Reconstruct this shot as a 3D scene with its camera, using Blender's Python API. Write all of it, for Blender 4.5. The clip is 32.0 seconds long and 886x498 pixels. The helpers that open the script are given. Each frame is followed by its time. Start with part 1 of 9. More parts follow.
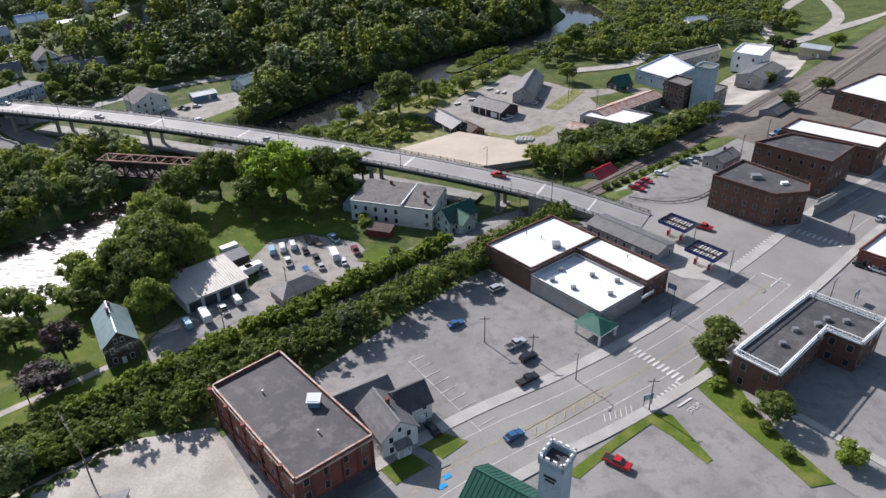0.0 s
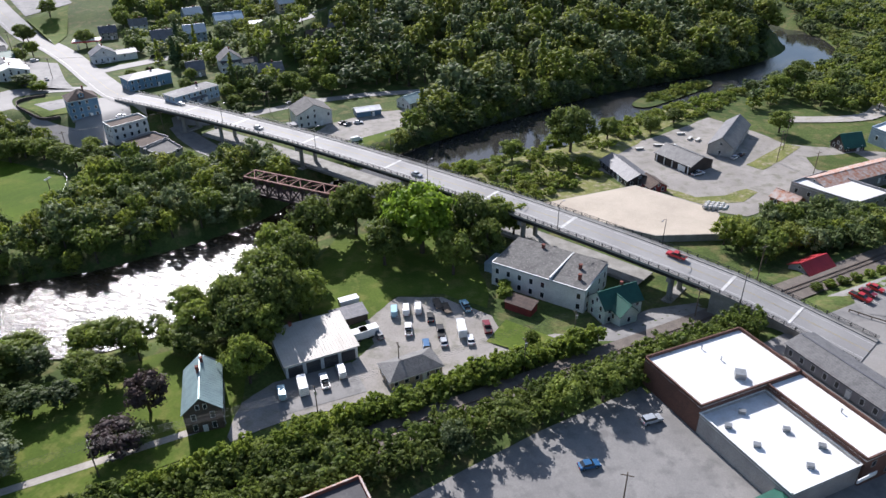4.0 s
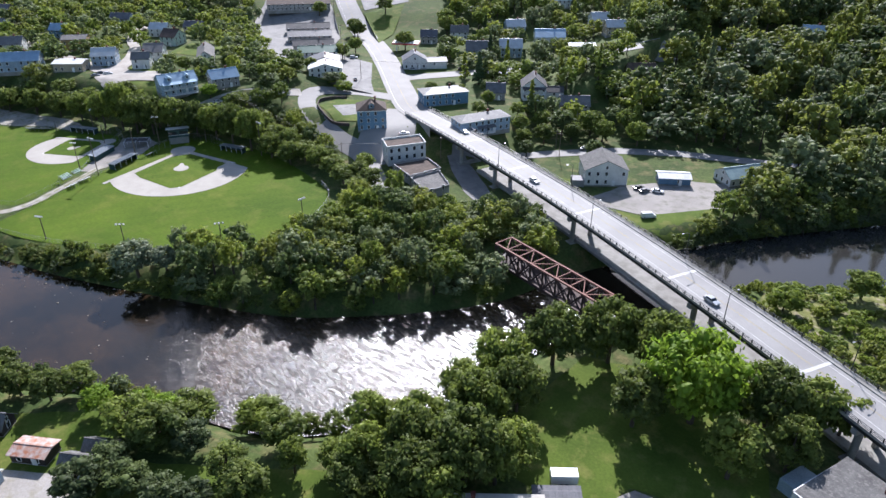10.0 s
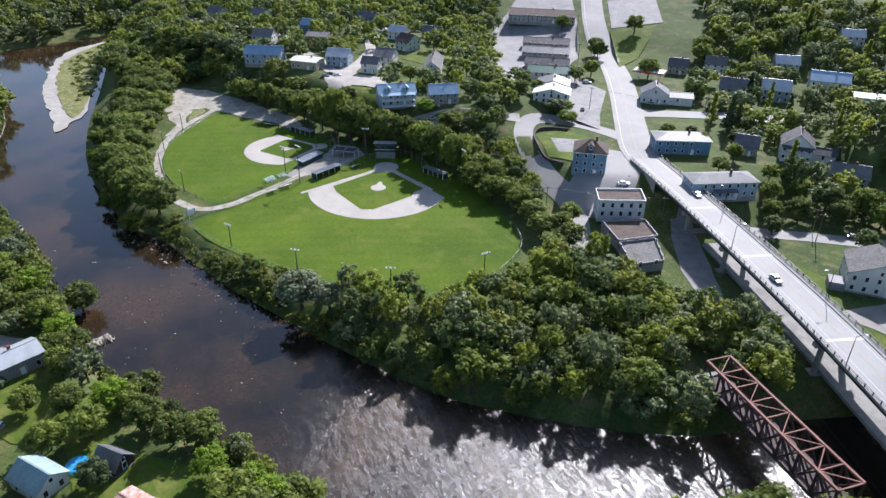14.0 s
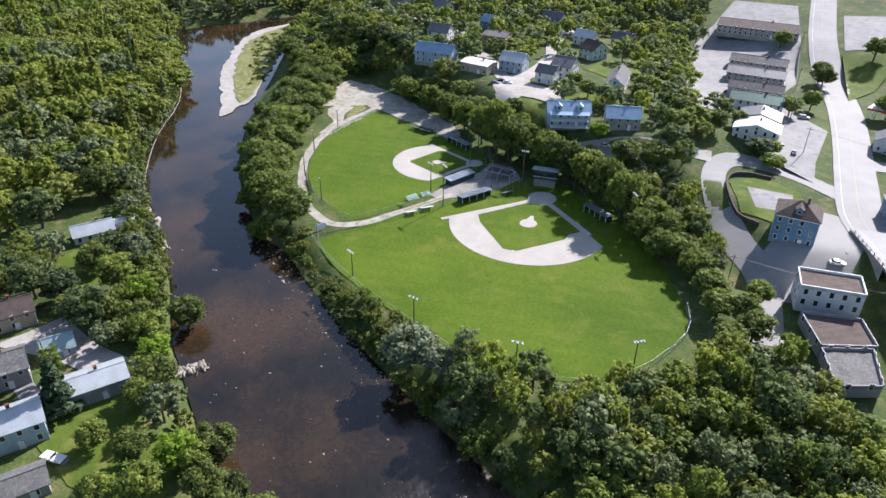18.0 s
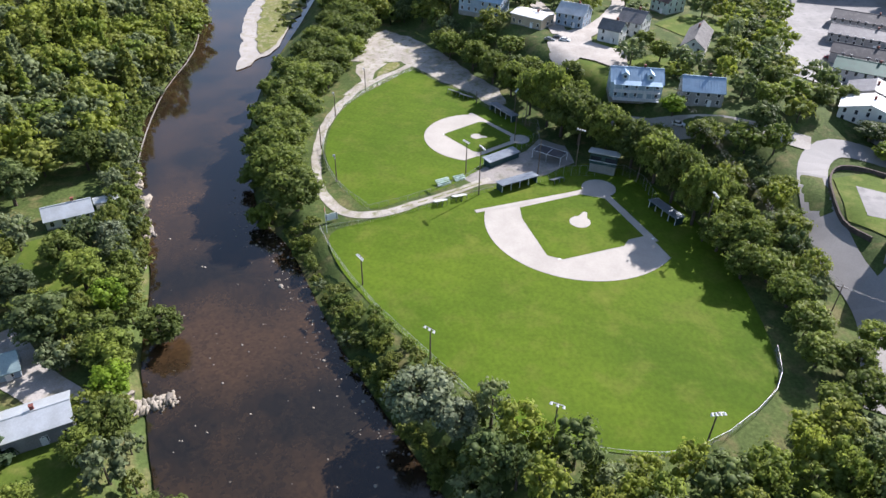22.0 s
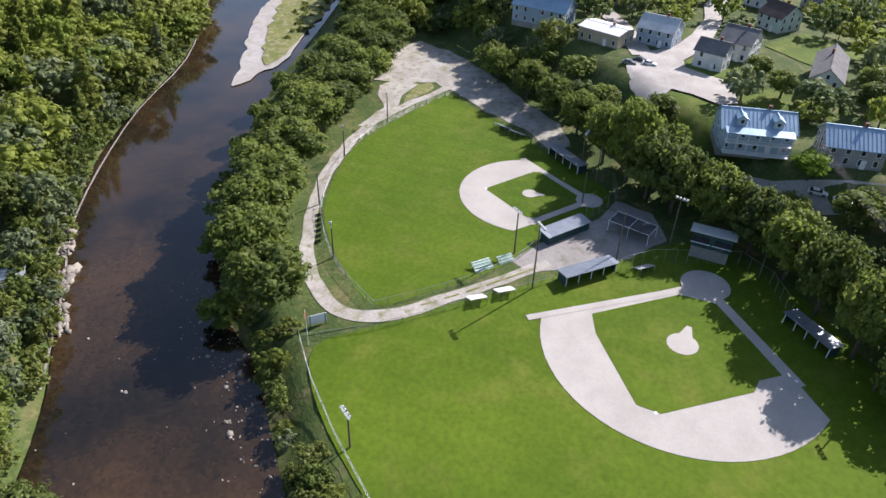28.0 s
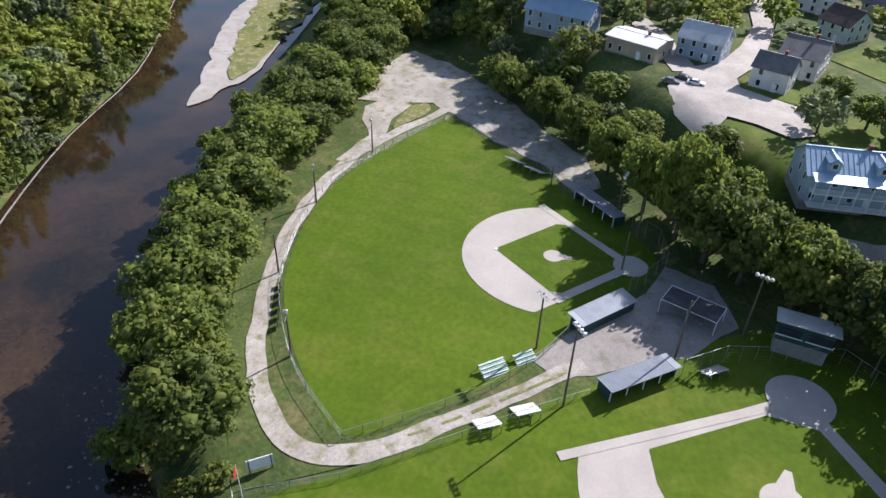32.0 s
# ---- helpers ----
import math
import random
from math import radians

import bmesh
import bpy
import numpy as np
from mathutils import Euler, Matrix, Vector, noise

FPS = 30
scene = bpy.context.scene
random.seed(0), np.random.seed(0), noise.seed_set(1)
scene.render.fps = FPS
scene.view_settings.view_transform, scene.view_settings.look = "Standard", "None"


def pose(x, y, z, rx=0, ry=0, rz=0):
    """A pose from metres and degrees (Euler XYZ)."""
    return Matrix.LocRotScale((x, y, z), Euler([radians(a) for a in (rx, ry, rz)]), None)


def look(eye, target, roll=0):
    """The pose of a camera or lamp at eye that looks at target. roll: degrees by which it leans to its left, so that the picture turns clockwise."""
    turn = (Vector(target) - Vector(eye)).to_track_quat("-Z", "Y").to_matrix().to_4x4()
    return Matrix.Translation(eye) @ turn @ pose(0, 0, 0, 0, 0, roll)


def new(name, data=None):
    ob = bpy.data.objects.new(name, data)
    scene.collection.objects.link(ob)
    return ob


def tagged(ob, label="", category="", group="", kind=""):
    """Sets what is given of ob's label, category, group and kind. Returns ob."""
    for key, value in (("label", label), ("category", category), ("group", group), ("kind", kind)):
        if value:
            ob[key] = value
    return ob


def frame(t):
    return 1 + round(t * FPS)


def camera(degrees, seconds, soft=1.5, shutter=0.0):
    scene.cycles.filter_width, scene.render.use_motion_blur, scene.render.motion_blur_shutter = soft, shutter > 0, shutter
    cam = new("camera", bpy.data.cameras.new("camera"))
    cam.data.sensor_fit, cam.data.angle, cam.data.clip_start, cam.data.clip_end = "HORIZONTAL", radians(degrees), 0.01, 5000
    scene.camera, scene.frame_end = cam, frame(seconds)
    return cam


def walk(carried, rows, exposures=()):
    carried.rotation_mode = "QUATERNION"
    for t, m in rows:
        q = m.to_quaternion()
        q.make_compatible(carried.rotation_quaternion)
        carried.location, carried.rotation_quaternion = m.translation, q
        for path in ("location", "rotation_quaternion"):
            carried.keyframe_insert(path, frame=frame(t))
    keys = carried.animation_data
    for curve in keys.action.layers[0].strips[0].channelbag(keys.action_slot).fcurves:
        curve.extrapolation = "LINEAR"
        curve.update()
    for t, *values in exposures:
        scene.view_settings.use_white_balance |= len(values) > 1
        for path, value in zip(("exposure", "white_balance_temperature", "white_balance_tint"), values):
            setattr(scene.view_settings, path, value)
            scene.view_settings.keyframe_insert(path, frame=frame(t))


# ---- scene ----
cam = camera(65.0, 32.0)
ROWS = [
    (0.0, 2.19, 0.73, 111.84, 59.677, 1.000, 0.215),
    (0.5, 2.78, 5.92, 111.91, 59.721, 0.915, 2.126),
    (1.0, 3.30, 11.12, 111.94, 59.754, 0.885, 4.045),
    (1.5, 3.74, 16.32, 111.94, 59.805, 0.864, 5.972),
    (2.0, 4.10, 21.47, 111.91, 59.860, 0.871, 7.927),
    (2.5, 4.38, 26.54, 111.88, 59.964, 0.859, 9.893),
    (3.0, 4.52, 31.52, 111.87, 60.058, 0.891, 11.989),
    (3.5, 4.27, 36.53, 111.88, 60.156, 0.859, 14.019),
    (5.5, 0.75, 56.70, 111.61, 60.453, 0.711, 21.854),
    (6.0, -0.56, 61.77, 111.53, 60.536, 0.617, 23.981),
    (6.5, -2.14, 66.75, 111.51, 60.601, 0.504, 26.094),
    (7.0, -3.90, 71.61, 111.62, 60.605, 0.379, 28.224),
    (7.5, -5.81, 76.44, 111.83, 60.590, 0.255, 30.497),
    (8.0, -7.84, 81.25, 112.01, 60.587, 0.183, 32.983),
    (8.5, -10.02, 85.91, 112.13, 60.571, 0.065, 35.565),
    (9.0, -12.37, 90.49, 112.19, 60.574, -0.150, 38.179),
    (9.5, -14.74, 94.92, 112.21, 60.627, -0.197, 40.678),
    (10.0, -17.33, 99.28, 112.17, 60.657, -0.165, 43.097),
    (10.5, -20.22, 103.61, 112.14, 60.698, -0.175, 45.630),
    (11.0, -23.20, 107.79, 112.23, 60.721, -0.269, 48.158),
    (11.5, -26.23, 111.80, 112.48, 60.708, -0.276, 50.681),
    (12.0, -29.40, 115.70, 112.82, 60.632, -0.339, 53.185),
    (12.5, -32.70, 119.45, 113.21, 60.609, -0.393, 55.700),
    (13.0, -36.16, 123.00, 113.60, 60.578, -0.459, 58.217),
    (13.5, -39.80, 126.36, 113.95, 60.548, -0.470, 60.707),
    (14.0, -43.59, 129.60, 114.27, 60.504, -0.619, 63.341),
    (14.5, -47.56, 132.74, 114.47, 60.479, -0.649, 65.975),
    (15.0, -51.55, 135.73, 114.60, 60.489, -0.564, 68.536),
    (15.5, -55.65, 138.48, 114.60, 60.537, -0.688, 71.179),
    (17.5, -73.45, 148.06, 114.13, 60.457, -0.947, 78.080),
    (18.0, -78.05, 150.14, 114.02, 59.284, -0.978, 79.163),
    (18.5, -82.79, 152.08, 113.97, 57.660, -0.870, 80.044),
    (19.0, -87.63, 153.85, 113.91, 55.893, -0.821, 80.894),
    (19.5, -92.51, 155.44, 113.74, 54.659, -0.778, 81.798),
    (20.0, -97.51, 156.93, 113.27, 54.518, -0.857, 82.147),
    (20.5, -102.67, 158.33, 112.37, 54.485, -0.863, 82.236),
    (21.0, -107.88, 159.60, 111.16, 54.423, -0.844, 82.279),
    (21.5, -113.06, 160.73, 109.76, 54.419, -0.876, 82.694),
    (22.0, -118.24, 161.74, 108.26, 54.436, -0.919, 83.738),
    (22.5, -123.49, 162.64, 106.74, 54.432, -0.994, 84.900),
    (23.0, -128.76, 163.43, 105.25, 54.477, -0.911, 85.768),
    (23.5, -133.91, 164.02, 103.77, 54.486, -1.135, 86.562),
    (24.0, -139.07, 164.59, 102.34, 54.518, -1.144, 87.261),
    (24.5, -144.33, 165.17, 100.94, 54.558, -1.191, 87.674),
    (25.0, -149.64, 165.71, 99.59, 54.577, -1.237, 87.686),
    (25.5, -154.97, 166.20, 98.23, 54.568, -1.251, 87.687),
    (27.5, -176.69, 167.78, 92.60, 54.527, -1.410, 87.701),
    (28.0, -182.11, 168.13, 91.20, 54.522, -1.437, 87.705),
    (28.5, -187.51, 168.47, 89.83, 54.510, -1.444, 87.688),
    (29.0, -192.85, 168.80, 88.48, 54.492, -1.468, 87.716),
    (29.5, -198.14, 169.11, 87.09, 54.465, -1.462, 87.714),
    (30.0, -203.37, 169.39, 85.75, 54.478, -1.513, 87.703),
    (30.5, -208.60, 169.64, 84.43, 54.465, -1.628, 87.766),
    (31.0, -213.81, 169.89, 83.11, 54.486, -1.623, 87.766),
    (31.5, -218.96, 170.13, 81.78, 54.471, -1.635, 87.762),
    (32.0, -224.06, 170.37, 80.45, 54.460, -1.610, 87.743),
]
walk(cam, [(t, pose(x, y, z, rx, ry, rz)) for t, x, y, z, rx, ry, rz in ROWS],
     [(0.0, 0.54, 6330, 13), (4.0, 0.68, 6180, 13), (9.0, 0.89, 5940, 14), (13.0, 0.83, 5940, 14), (18.0, 1.0, 6100, 15), (24.0, 1.06, 6240, 16), (28.0, 0.87, 6240, 17), (32.0, 0.8, 6220, 17)])

# ---- light ----
SUN = Vector((-0.515, 0.64, 0.57)).normalized()
sky_world = bpy.data.worlds.new("sky")
scene.world = sky_world
sky_world.use_nodes = True
_nt = sky_world.node_tree
_sky = _nt.nodes.new("ShaderNodeTexSky")
_sky.sky_type, _sky.sun_disc = "NISHITA", False
_sky.sun_elevation = math.asin(SUN.z)
_sky.sun_rotation = math.atan2(SUN.x, SUN.y)
_nt.links.new(_sky.outputs[0], _nt.nodes["Background"].inputs[0])
_nt.nodes["Background"].inputs[1].default_value = 0.093
_sun = new("sun", bpy.data.lights.new("sun", "SUN"))
_sun.data.energy, _sun.data.angle, _sun.data.color = 4.75, radians(0.55), (1.0, 0.955, 0.935)
_sun.matrix_world = look(SUN * 500, (0, 0, 0))


# ---- materials ----
def mat(name, c1, c2=None, rough=0.85, s1=0.15, s2=2.0, bump=0.2, metal=0.0, coords="pos", vary=0.0, pattern=None, pscale=1.0,
        grain=0.18, island=0.0, spec=0.35, bdist=0.05, c3=None):
    """Two scales of noise between c1 and c2, fine grain, bump; pattern: bricks, boards or seams."""
    m = bpy.data.materials.new(name)
    m.use_nodes = True
    nt = m.node_tree
    N, L = nt.nodes, nt.links
    bsdf = N["Principled BSDF"]
    bsdf.inputs["Roughness"].default_value, bsdf.inputs["Metallic"].default_value = rough, metal
    bsdf.inputs["Specular IOR Level"].default_value = spec
    c2 = c2 or tuple(x * 0.75 for x in c1)
    if coords == "pos":
        src = N.new("ShaderNodeNewGeometry").outputs["Position"]
    else:
        src = N.new("ShaderNodeTexCoord").outputs["Object"]

    def nz(scale, detail):
        n = N.new("ShaderNodeTexNoise")
        n.inputs["Scale"].default_value, n.inputs["Detail"].default_value = scale, detail
        n.inputs["Roughness"].default_value = 0.6
        L.new(src, n.inputs["Vector"])
        return n.outputs["Fac"]

    def mix(kind, f, a, b):
        n = N.new("ShaderNodeMix")
        n.data_type, n.blend_type = "RGBA", kind
        for s, v in ((n.inputs[0], f), (n.inputs[6], a), (n.inputs[7], b)):
            if hasattr(v, "links"):
                L.new(v, s)
            elif isinstance(v, tuple):
                s.default_value = (*v, 1)
            else:
                s.default_value = v
        return n.outputs[2]

    def ramp(fac, lo, hi, a=0.0, b=1.0):
        n = N.new("ShaderNodeMapRange")
        n.inputs[1].default_value, n.inputs[2].default_value = lo, hi
        n.inputs[3].default_value, n.inputs[4].default_value = a, b
        L.new(fac, n.inputs[0])
        return n.outputs[0]

    big, fine = nz(s1, 5), nz(s2, 6)
    col = mix("MIX", ramp(big, 0.36, 0.64), c1, c2)
    if c3:
        col = mix("MIX", ramp(nz(s1 * 3.3, 4), 0.5, 0.68), col, c3)
    height = fine
    if pattern == "brick":
        b = N.new("ShaderNodeTexBrick")
        b.inputs["Scale"].default_value = pscale
        b.inputs["Color1"].default_value = (1, 1, 1, 1)
        b.inputs["Color2"].default_value = (0.7, 0.7, 0.7, 1)
        b.inputs["Mortar"].default_value = (1.25, 1.2, 1.15, 1)
        b.inputs["Mortar Size"].default_value = 0.015
        mp = N.new("ShaderNodeMapping")
        mp.inputs["Rotation"].default_value = (radians(90), 0, 0)
        L.new(src, mp.inputs["Vector"])
        L.new(mp.outputs[0], b.inputs["Vector"])
        col = mix("MULTIPLY", 0.8, col, b.outputs["Color"])
    elif pattern in ("boards", "seams"):
        w = N.new("ShaderNodeTexWave")
        w.bands_direction = "Z" if pattern == "boards" else "X"
        w.wave_profile = "SAW"
        w.inputs["Scale"].default_value = pscale
        L.new(src, w.inputs["Vector"])
        col = mix("MULTIPLY", 0.5, col, mix("MIX", ramp(w.outputs["Fac"], 0.0, 0.12), (0.55, 0.55, 0.55), (1.0, 1.0, 1.0)))
        height = w.outputs["Fac"]
    elif pattern == "mown":
        w = N.new("ShaderNodeTexWave")
        w.inputs["Scale"].default_value, w.inputs["Distortion"].default_value = pscale, 5.0
        w.inputs["Detail"].default_value, w.inputs["Detail Scale"].default_value = 1.0, 0.12
        mp = N.new("ShaderNodeMapping")
        mp.inputs["Rotation"].default_value = (0, 0, radians(24))
        L.new(src, mp.inputs["Vector"])
        L.new(mp.outputs[0], w.inputs["Vector"])
        col = mix("MULTIPLY", 1.0, col, mix("MIX", w.outputs["Fac"], (0.965, 0.97, 0.96), (1.03, 1.025, 1.02)))
        col = mix("MULTIPLY", 1.0, col, mix("MIX", ramp(nz(0.016, 2), 0.42, 0.58), (0.86, 0.90, 0.86), (1.07, 1.03, 1.0)))
    lo, hi = 1 - grain, 1 + grain
    col = mix("MULTIPLY", 1.0, col, mix("MIX", ramp(fine, 0.3, 0.7), (lo, lo, lo), (hi, hi, hi)))
    if vary:
        r = N.new("ShaderNodeObjectInfo").outputs["Random"]
        col = mix("MULTIPLY", 1.0, col, mix("MIX", r, (1 - vary, 1 - vary, 1 - vary * 0.6), (1 + vary, 1 + vary * 0.85, 1 + vary * 0.3)))
    if island:
        r = N.new("ShaderNodeNewGeometry").outputs["Random Per Island"]
        col = mix("MULTIPLY", 1.0, col, mix("MIX", r, (1 - island, 1 - island, 1 - island), (1 + island, 1 + island * 0.9, 1 + island * 0.5)))
    L.new(col, bsdf.inputs["Base Color"])
    if bump:
        b = N.new("ShaderNodeBump")
        b.inputs["Strength"].default_value, b.inputs["Distance"].default_value = bump, bdist
        L.new(height, b.inputs["Height"])
        L.new(b.outputs[0], bsdf.inputs["Normal"])
    return m


def leaf_mat(name, c1, c2, vary=0.3, island=0.22, glow=0.3):
    """Leaves: matt, with some light let through."""
    m = mat(name, c1, c2, rough=0.6, s1=0.13, s2=0.9, bump=0, coords="obj", vary=vary, island=island, grain=0.3, spec=0.2)
    nt = m.node_tree
    N, L = nt.nodes, nt.links
    bsdf = N["Principled BSDF"]
    tr = N.new("ShaderNodeBsdfTranslucent")
    mx = N.new("ShaderNodeMixShader")
    mx.inputs[0].default_value = glow
    L.new(bsdf.inputs["Base Color"].links[0].from_socket, tr.inputs["Color"])
    L.new(bsdf.outputs[0], mx.inputs[1])
    L.new(tr.outputs[0], mx.inputs[2])
    L.new(mx.outputs[0], N["Material Output"].inputs["Surface"])
    return m


GRASS = mat("rough_grass", (0.09, 0.12, 0.034), (0.05, 0.075, 0.022), s1=0.05, s2=1.2, bump=0.5, bdist=0.3, grain=0.3, c3=(0.14, 0.13, 0.055), spec=0.08)
WEEDS = mat("sunny_weeds", (0.20, 0.20, 0.07), (0.13, 0.15, 0.045), s1=0.12, s2=1.5, bump=0.5, bdist=0.3, grain=0.3, c3=(0.30, 0.26, 0.17), spec=0.08)
LAWN = mat("lawn", (0.10, 0.14, 0.022), (0.065, 0.10, 0.015), s1=0.06, s2=1.5, bump=0.3, bdist=0.12, grain=0.16, c3=(0.15, 0.16, 0.04), spec=0.08)
TURF = mat("mown_turf", (0.088, 0.138, 0.0105), (0.067, 0.112, 0.008), s1=0.03, s2=0.9, bump=0.3, bdist=0.1, grain=0.16, c3=(0.108, 0.140, 0.018), spec=0.08, pattern="mown", pscale=0.055)
DIRT = mat("infield_dirt", (0.42, 0.387, 0.335), (0.36, 0.33, 0.285), s1=0.12, s2=2.5, bump=0.2, grain=0.06)
GRAVEL = mat("gravel", (0.40, 0.37, 0.335), (0.32, 0.295, 0.26), s1=0.1, s2=3.0, bump=0.3, grain=0.16, c3=(0.29, 0.265, 0.2))
YARD = mat("trodden_yard", (0.31, 0.285, 0.255), (0.24, 0.22, 0.195), s1=0.08, s2=2.5, bump=0.3, grain=0.16, c3=(0.19, 0.18, 0.14))
TRACK = mat("worn_gravel_track", (0.40, 0.37, 0.32), (0.29, 0.262, 0.215), s1=0.12, s2=2.5, bump=0.3, grain=0.22, c3=(0.20, 0.195, 0.105))
ASPHALT = mat("old_asphalt", (0.255, 0.245, 0.23), (0.195, 0.188, 0.178), s1=0.09, s2=3.0, bump=0.12, grain=0.1, c3=(0.165, 0.16, 0.152), rough=0.75, spec=0.22)
ROADTOP = mat("road_asphalt", (0.275, 0.262, 0.243), (0.225, 0.214, 0.199), s1=0.06, s2=3.0, bump=0.1, grain=0.1, rough=0.7, spec=0.22)
DECKTOP = mat("bridge_concrete_deck", (0.31, 0.30, 0.285), (0.26, 0.25, 0.24), s1=0.07, s2=3.0, bump=0.1, grain=0.1, rough=0.7, spec=0.25)
PAVE = mat("pale_pavement", (0.40, 0.385, 0.35), (0.33, 0.315, 0.285), s1=0.2, s2=3.0, bump=0.15, grain=0.1)
CONCRETE = mat("weathered_concrete", (0.31, 0.30, 0.275), (0.21, 0.20, 0.18), s1=0.25, s2=3.0, bump=0.2, grain=0.12)
SLAB = mat("tan_concrete_slab", (0.50, 0.43, 0.34), (0.41, 0.35, 0.275), s1=0.07, s2=2.0, bump=0.15, grain=0.1)
SANDLOT = mat("pale_worn_lot", (0.43, 0.395, 0.345), (0.31, 0.28, 0.24), s1=0.12, s2=2.0, bump=0.2, grain=0.15)
DARKSTEEL = mat("dark_painted_steel", (0.035, 0.037, 0.04), rough=0.5, s1=0.5, s2=6, bump=0.1, metal=0.3)
GREYSTEEL = mat("galvanised_steel", (0.33, 0.34, 0.34), rough=0.45, s1=0.5, s2=6, bump=0.1, metal=0.6)
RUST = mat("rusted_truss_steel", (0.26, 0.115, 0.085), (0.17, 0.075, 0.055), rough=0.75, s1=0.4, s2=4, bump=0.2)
# darker copy of RUST, with the shade under the truss top in its colour
SHADERUST = mat("shaded_rusted_steel", (0.075, 0.045, 0.038), (0.045, 0.03, 0.027), rough=0.75, s1=0.4, s2=4, bump=0.2)
WHITEP = mat("white_paint", (0.78, 0.78, 0.76), (0.68, 0.68, 0.66), rough=0.6, s1=0.3, s2=4, bump=0.1, grain=0.05)
LINEP = mat("road_marking_white", (0.62, 0.61, 0.58), (0.42, 0.41, 0.39), rough=0.7, s1=0.4, s2=3, bump=0, grain=0.2)
YELLOWP = mat("road_marking_yellow", (0.40, 0.32, 0.14), (0.29, 0.255, 0.17), rough=0.7, s1=0.4, s2=3, bump=0, grain=0.2)
BRICK = mat("red_brick", (0.215, 0.072, 0.052), (0.15, 0.052, 0.04), rough=0.85, s1=0.25, s2=3, bump=0.15, pattern="brick", pscale=2.2, coords="obj")
BROWNBRICK = mat("brown_brick", (0.15, 0.075, 0.055), (0.105, 0.055, 0.042), rough=0.85, s1=0.25, s2=3, bump=0.15, pattern="brick", pscale=2.2, coords="obj")
STONE = mat("dark_stone_wall", (0.115, 0.085, 0.068), (0.07, 0.055, 0.048), rough=0.9, s1=0.8, s2=3, bump=0.4, pattern="brick", pscale=1.1, coords="obj")
BLACKROOF = mat("black_membrane_roof", (0.075, 0.072, 0.074), (0.052, 0.05, 0.053), rough=0.75, s1=0.12, s2=2, bump=0.15, grain=0.12, c3=(0.11, 0.105, 0.10))
WHITEROOF = mat("white_membrane_roof", (0.78, 0.78, 0.77), (0.68, 0.67, 0.65), rough=0.6, s1=0.15, s2=2, bump=0.08, grain=0.06, c3=(0.60, 0.58, 0.54))
SHINGLE = mat("grey_shingles", (0.165, 0.165, 0.17), (0.115, 0.115, 0.12), rough=0.55, s1=0.4, s2=4, bump=0.25, coords="obj", pattern="brick", pscale=1.4, vary=0.2)
BROWNSHINGLE = mat("brown_shingles", (0.115, 0.085, 0.07), (0.08, 0.06, 0.05), rough=0.9, s1=0.4, s2=4, bump=0.25, coords="obj", pattern="brick", pscale=1.4, vary=0.2)
OLDROOF = mat("worn_grey_roof", (0.15, 0.145, 0.135), (0.10, 0.095, 0.09), rough=0.9, s1=0.4, s2=3, bump=0.25, grain=0.2, c3=(0.2, 0.19, 0.175))
METALROOF = mat("pale_metal_roof", (0.55, 0.58, 0.58), (0.45, 0.47, 0.46), rough=0.38, s1=0.3, s2=3, bump=0.1, metal=0.35, coords="obj", grain=0.08)
BLUEROOF = mat("blue_metal_roof", (0.30, 0.42, 0.52), (0.24, 0.34, 0.43), rough=0.35, s1=0.3, s2=3, bump=0.1, metal=0.35, coords="obj", grain=0.08)
GREENROOF = mat("green_metal_roof", (0.022, 0.10, 0.07), (0.016, 0.075, 0.055), rough=0.45, s1=0.3, s2=3, bump=0.1, metal=0.1, coords="obj", grain=0.12)
PATINA = mat("grey_green_metal_roof", (0.32, 0.42, 0.41), (0.25, 0.33, 0.33), rough=0.5, s1=0.4, s2=3, bump=0.12, metal=0.2, coords="obj", grain=0.12)
REDROOF = mat("red_metal_roof", (0.42, 0.035, 0.045), (0.34, 0.03, 0.035), rough=0.45, s1=0.3, s2=3, bump=0.1, coords="obj")
RUSTROOF = mat("rust_streaked_roof", (0.45, 0.40, 0.36), (0.36, 0.14, 0.07), rough=0.6, s1=0.7, s2=4, bump=0.15, coords="obj")
SIDE_WHITE = mat("white_clapboard", (0.66, 0.66, 0.64), (0.55, 0.55, 0.53), rough=0.7, s1=0.3, s2=4, bump=0.3, pattern="boards", pscale=1.6, coords="obj", vary=0.08)
SIDE_BLUE = mat("blue_clapboard", (0.12, 0.22, 0.33), (0.09, 0.17, 0.26), rough=0.7, s1=0.3, s2=4, bump=0.3, pattern="boards", pscale=1.6, coords="obj", vary=0.1)
SIDE_PALEBLUE = mat("pale_blue_clapboard", (0.36, 0.45, 0.52), (0.28, 0.36, 0.42), rough=0.7, s1=0.3, s2=4, bump=0.3, pattern="boards", pscale=1.6, coords="obj", vary=0.12)
SIDE_TAN = mat("tan_clapboard", (0.42, 0.36, 0.27), (0.35, 0.29, 0.22), rough=0.7, s1=0.3, s2=4, bump=0.3, pattern="boards", pscale=1.6, coords="obj", vary=0.12)
SIDE_GREY = mat("grey_clapboard", (0.34, 0.33, 0.32), (0.26, 0.25, 0.245), rough=0.75, s1=0.3, s2=4, bump=0.3, pattern="boards", pscale=1.6, coords="obj", vary=0.12)
SIDE_MINT = mat("pale_green_clapboard", (0.50, 0.58, 0.52), (0.42, 0.5, 0.45), rough=0.7, s1=0.3, s2=4, bump=0.3, pattern="boards", pscale=1.6, coords="obj")
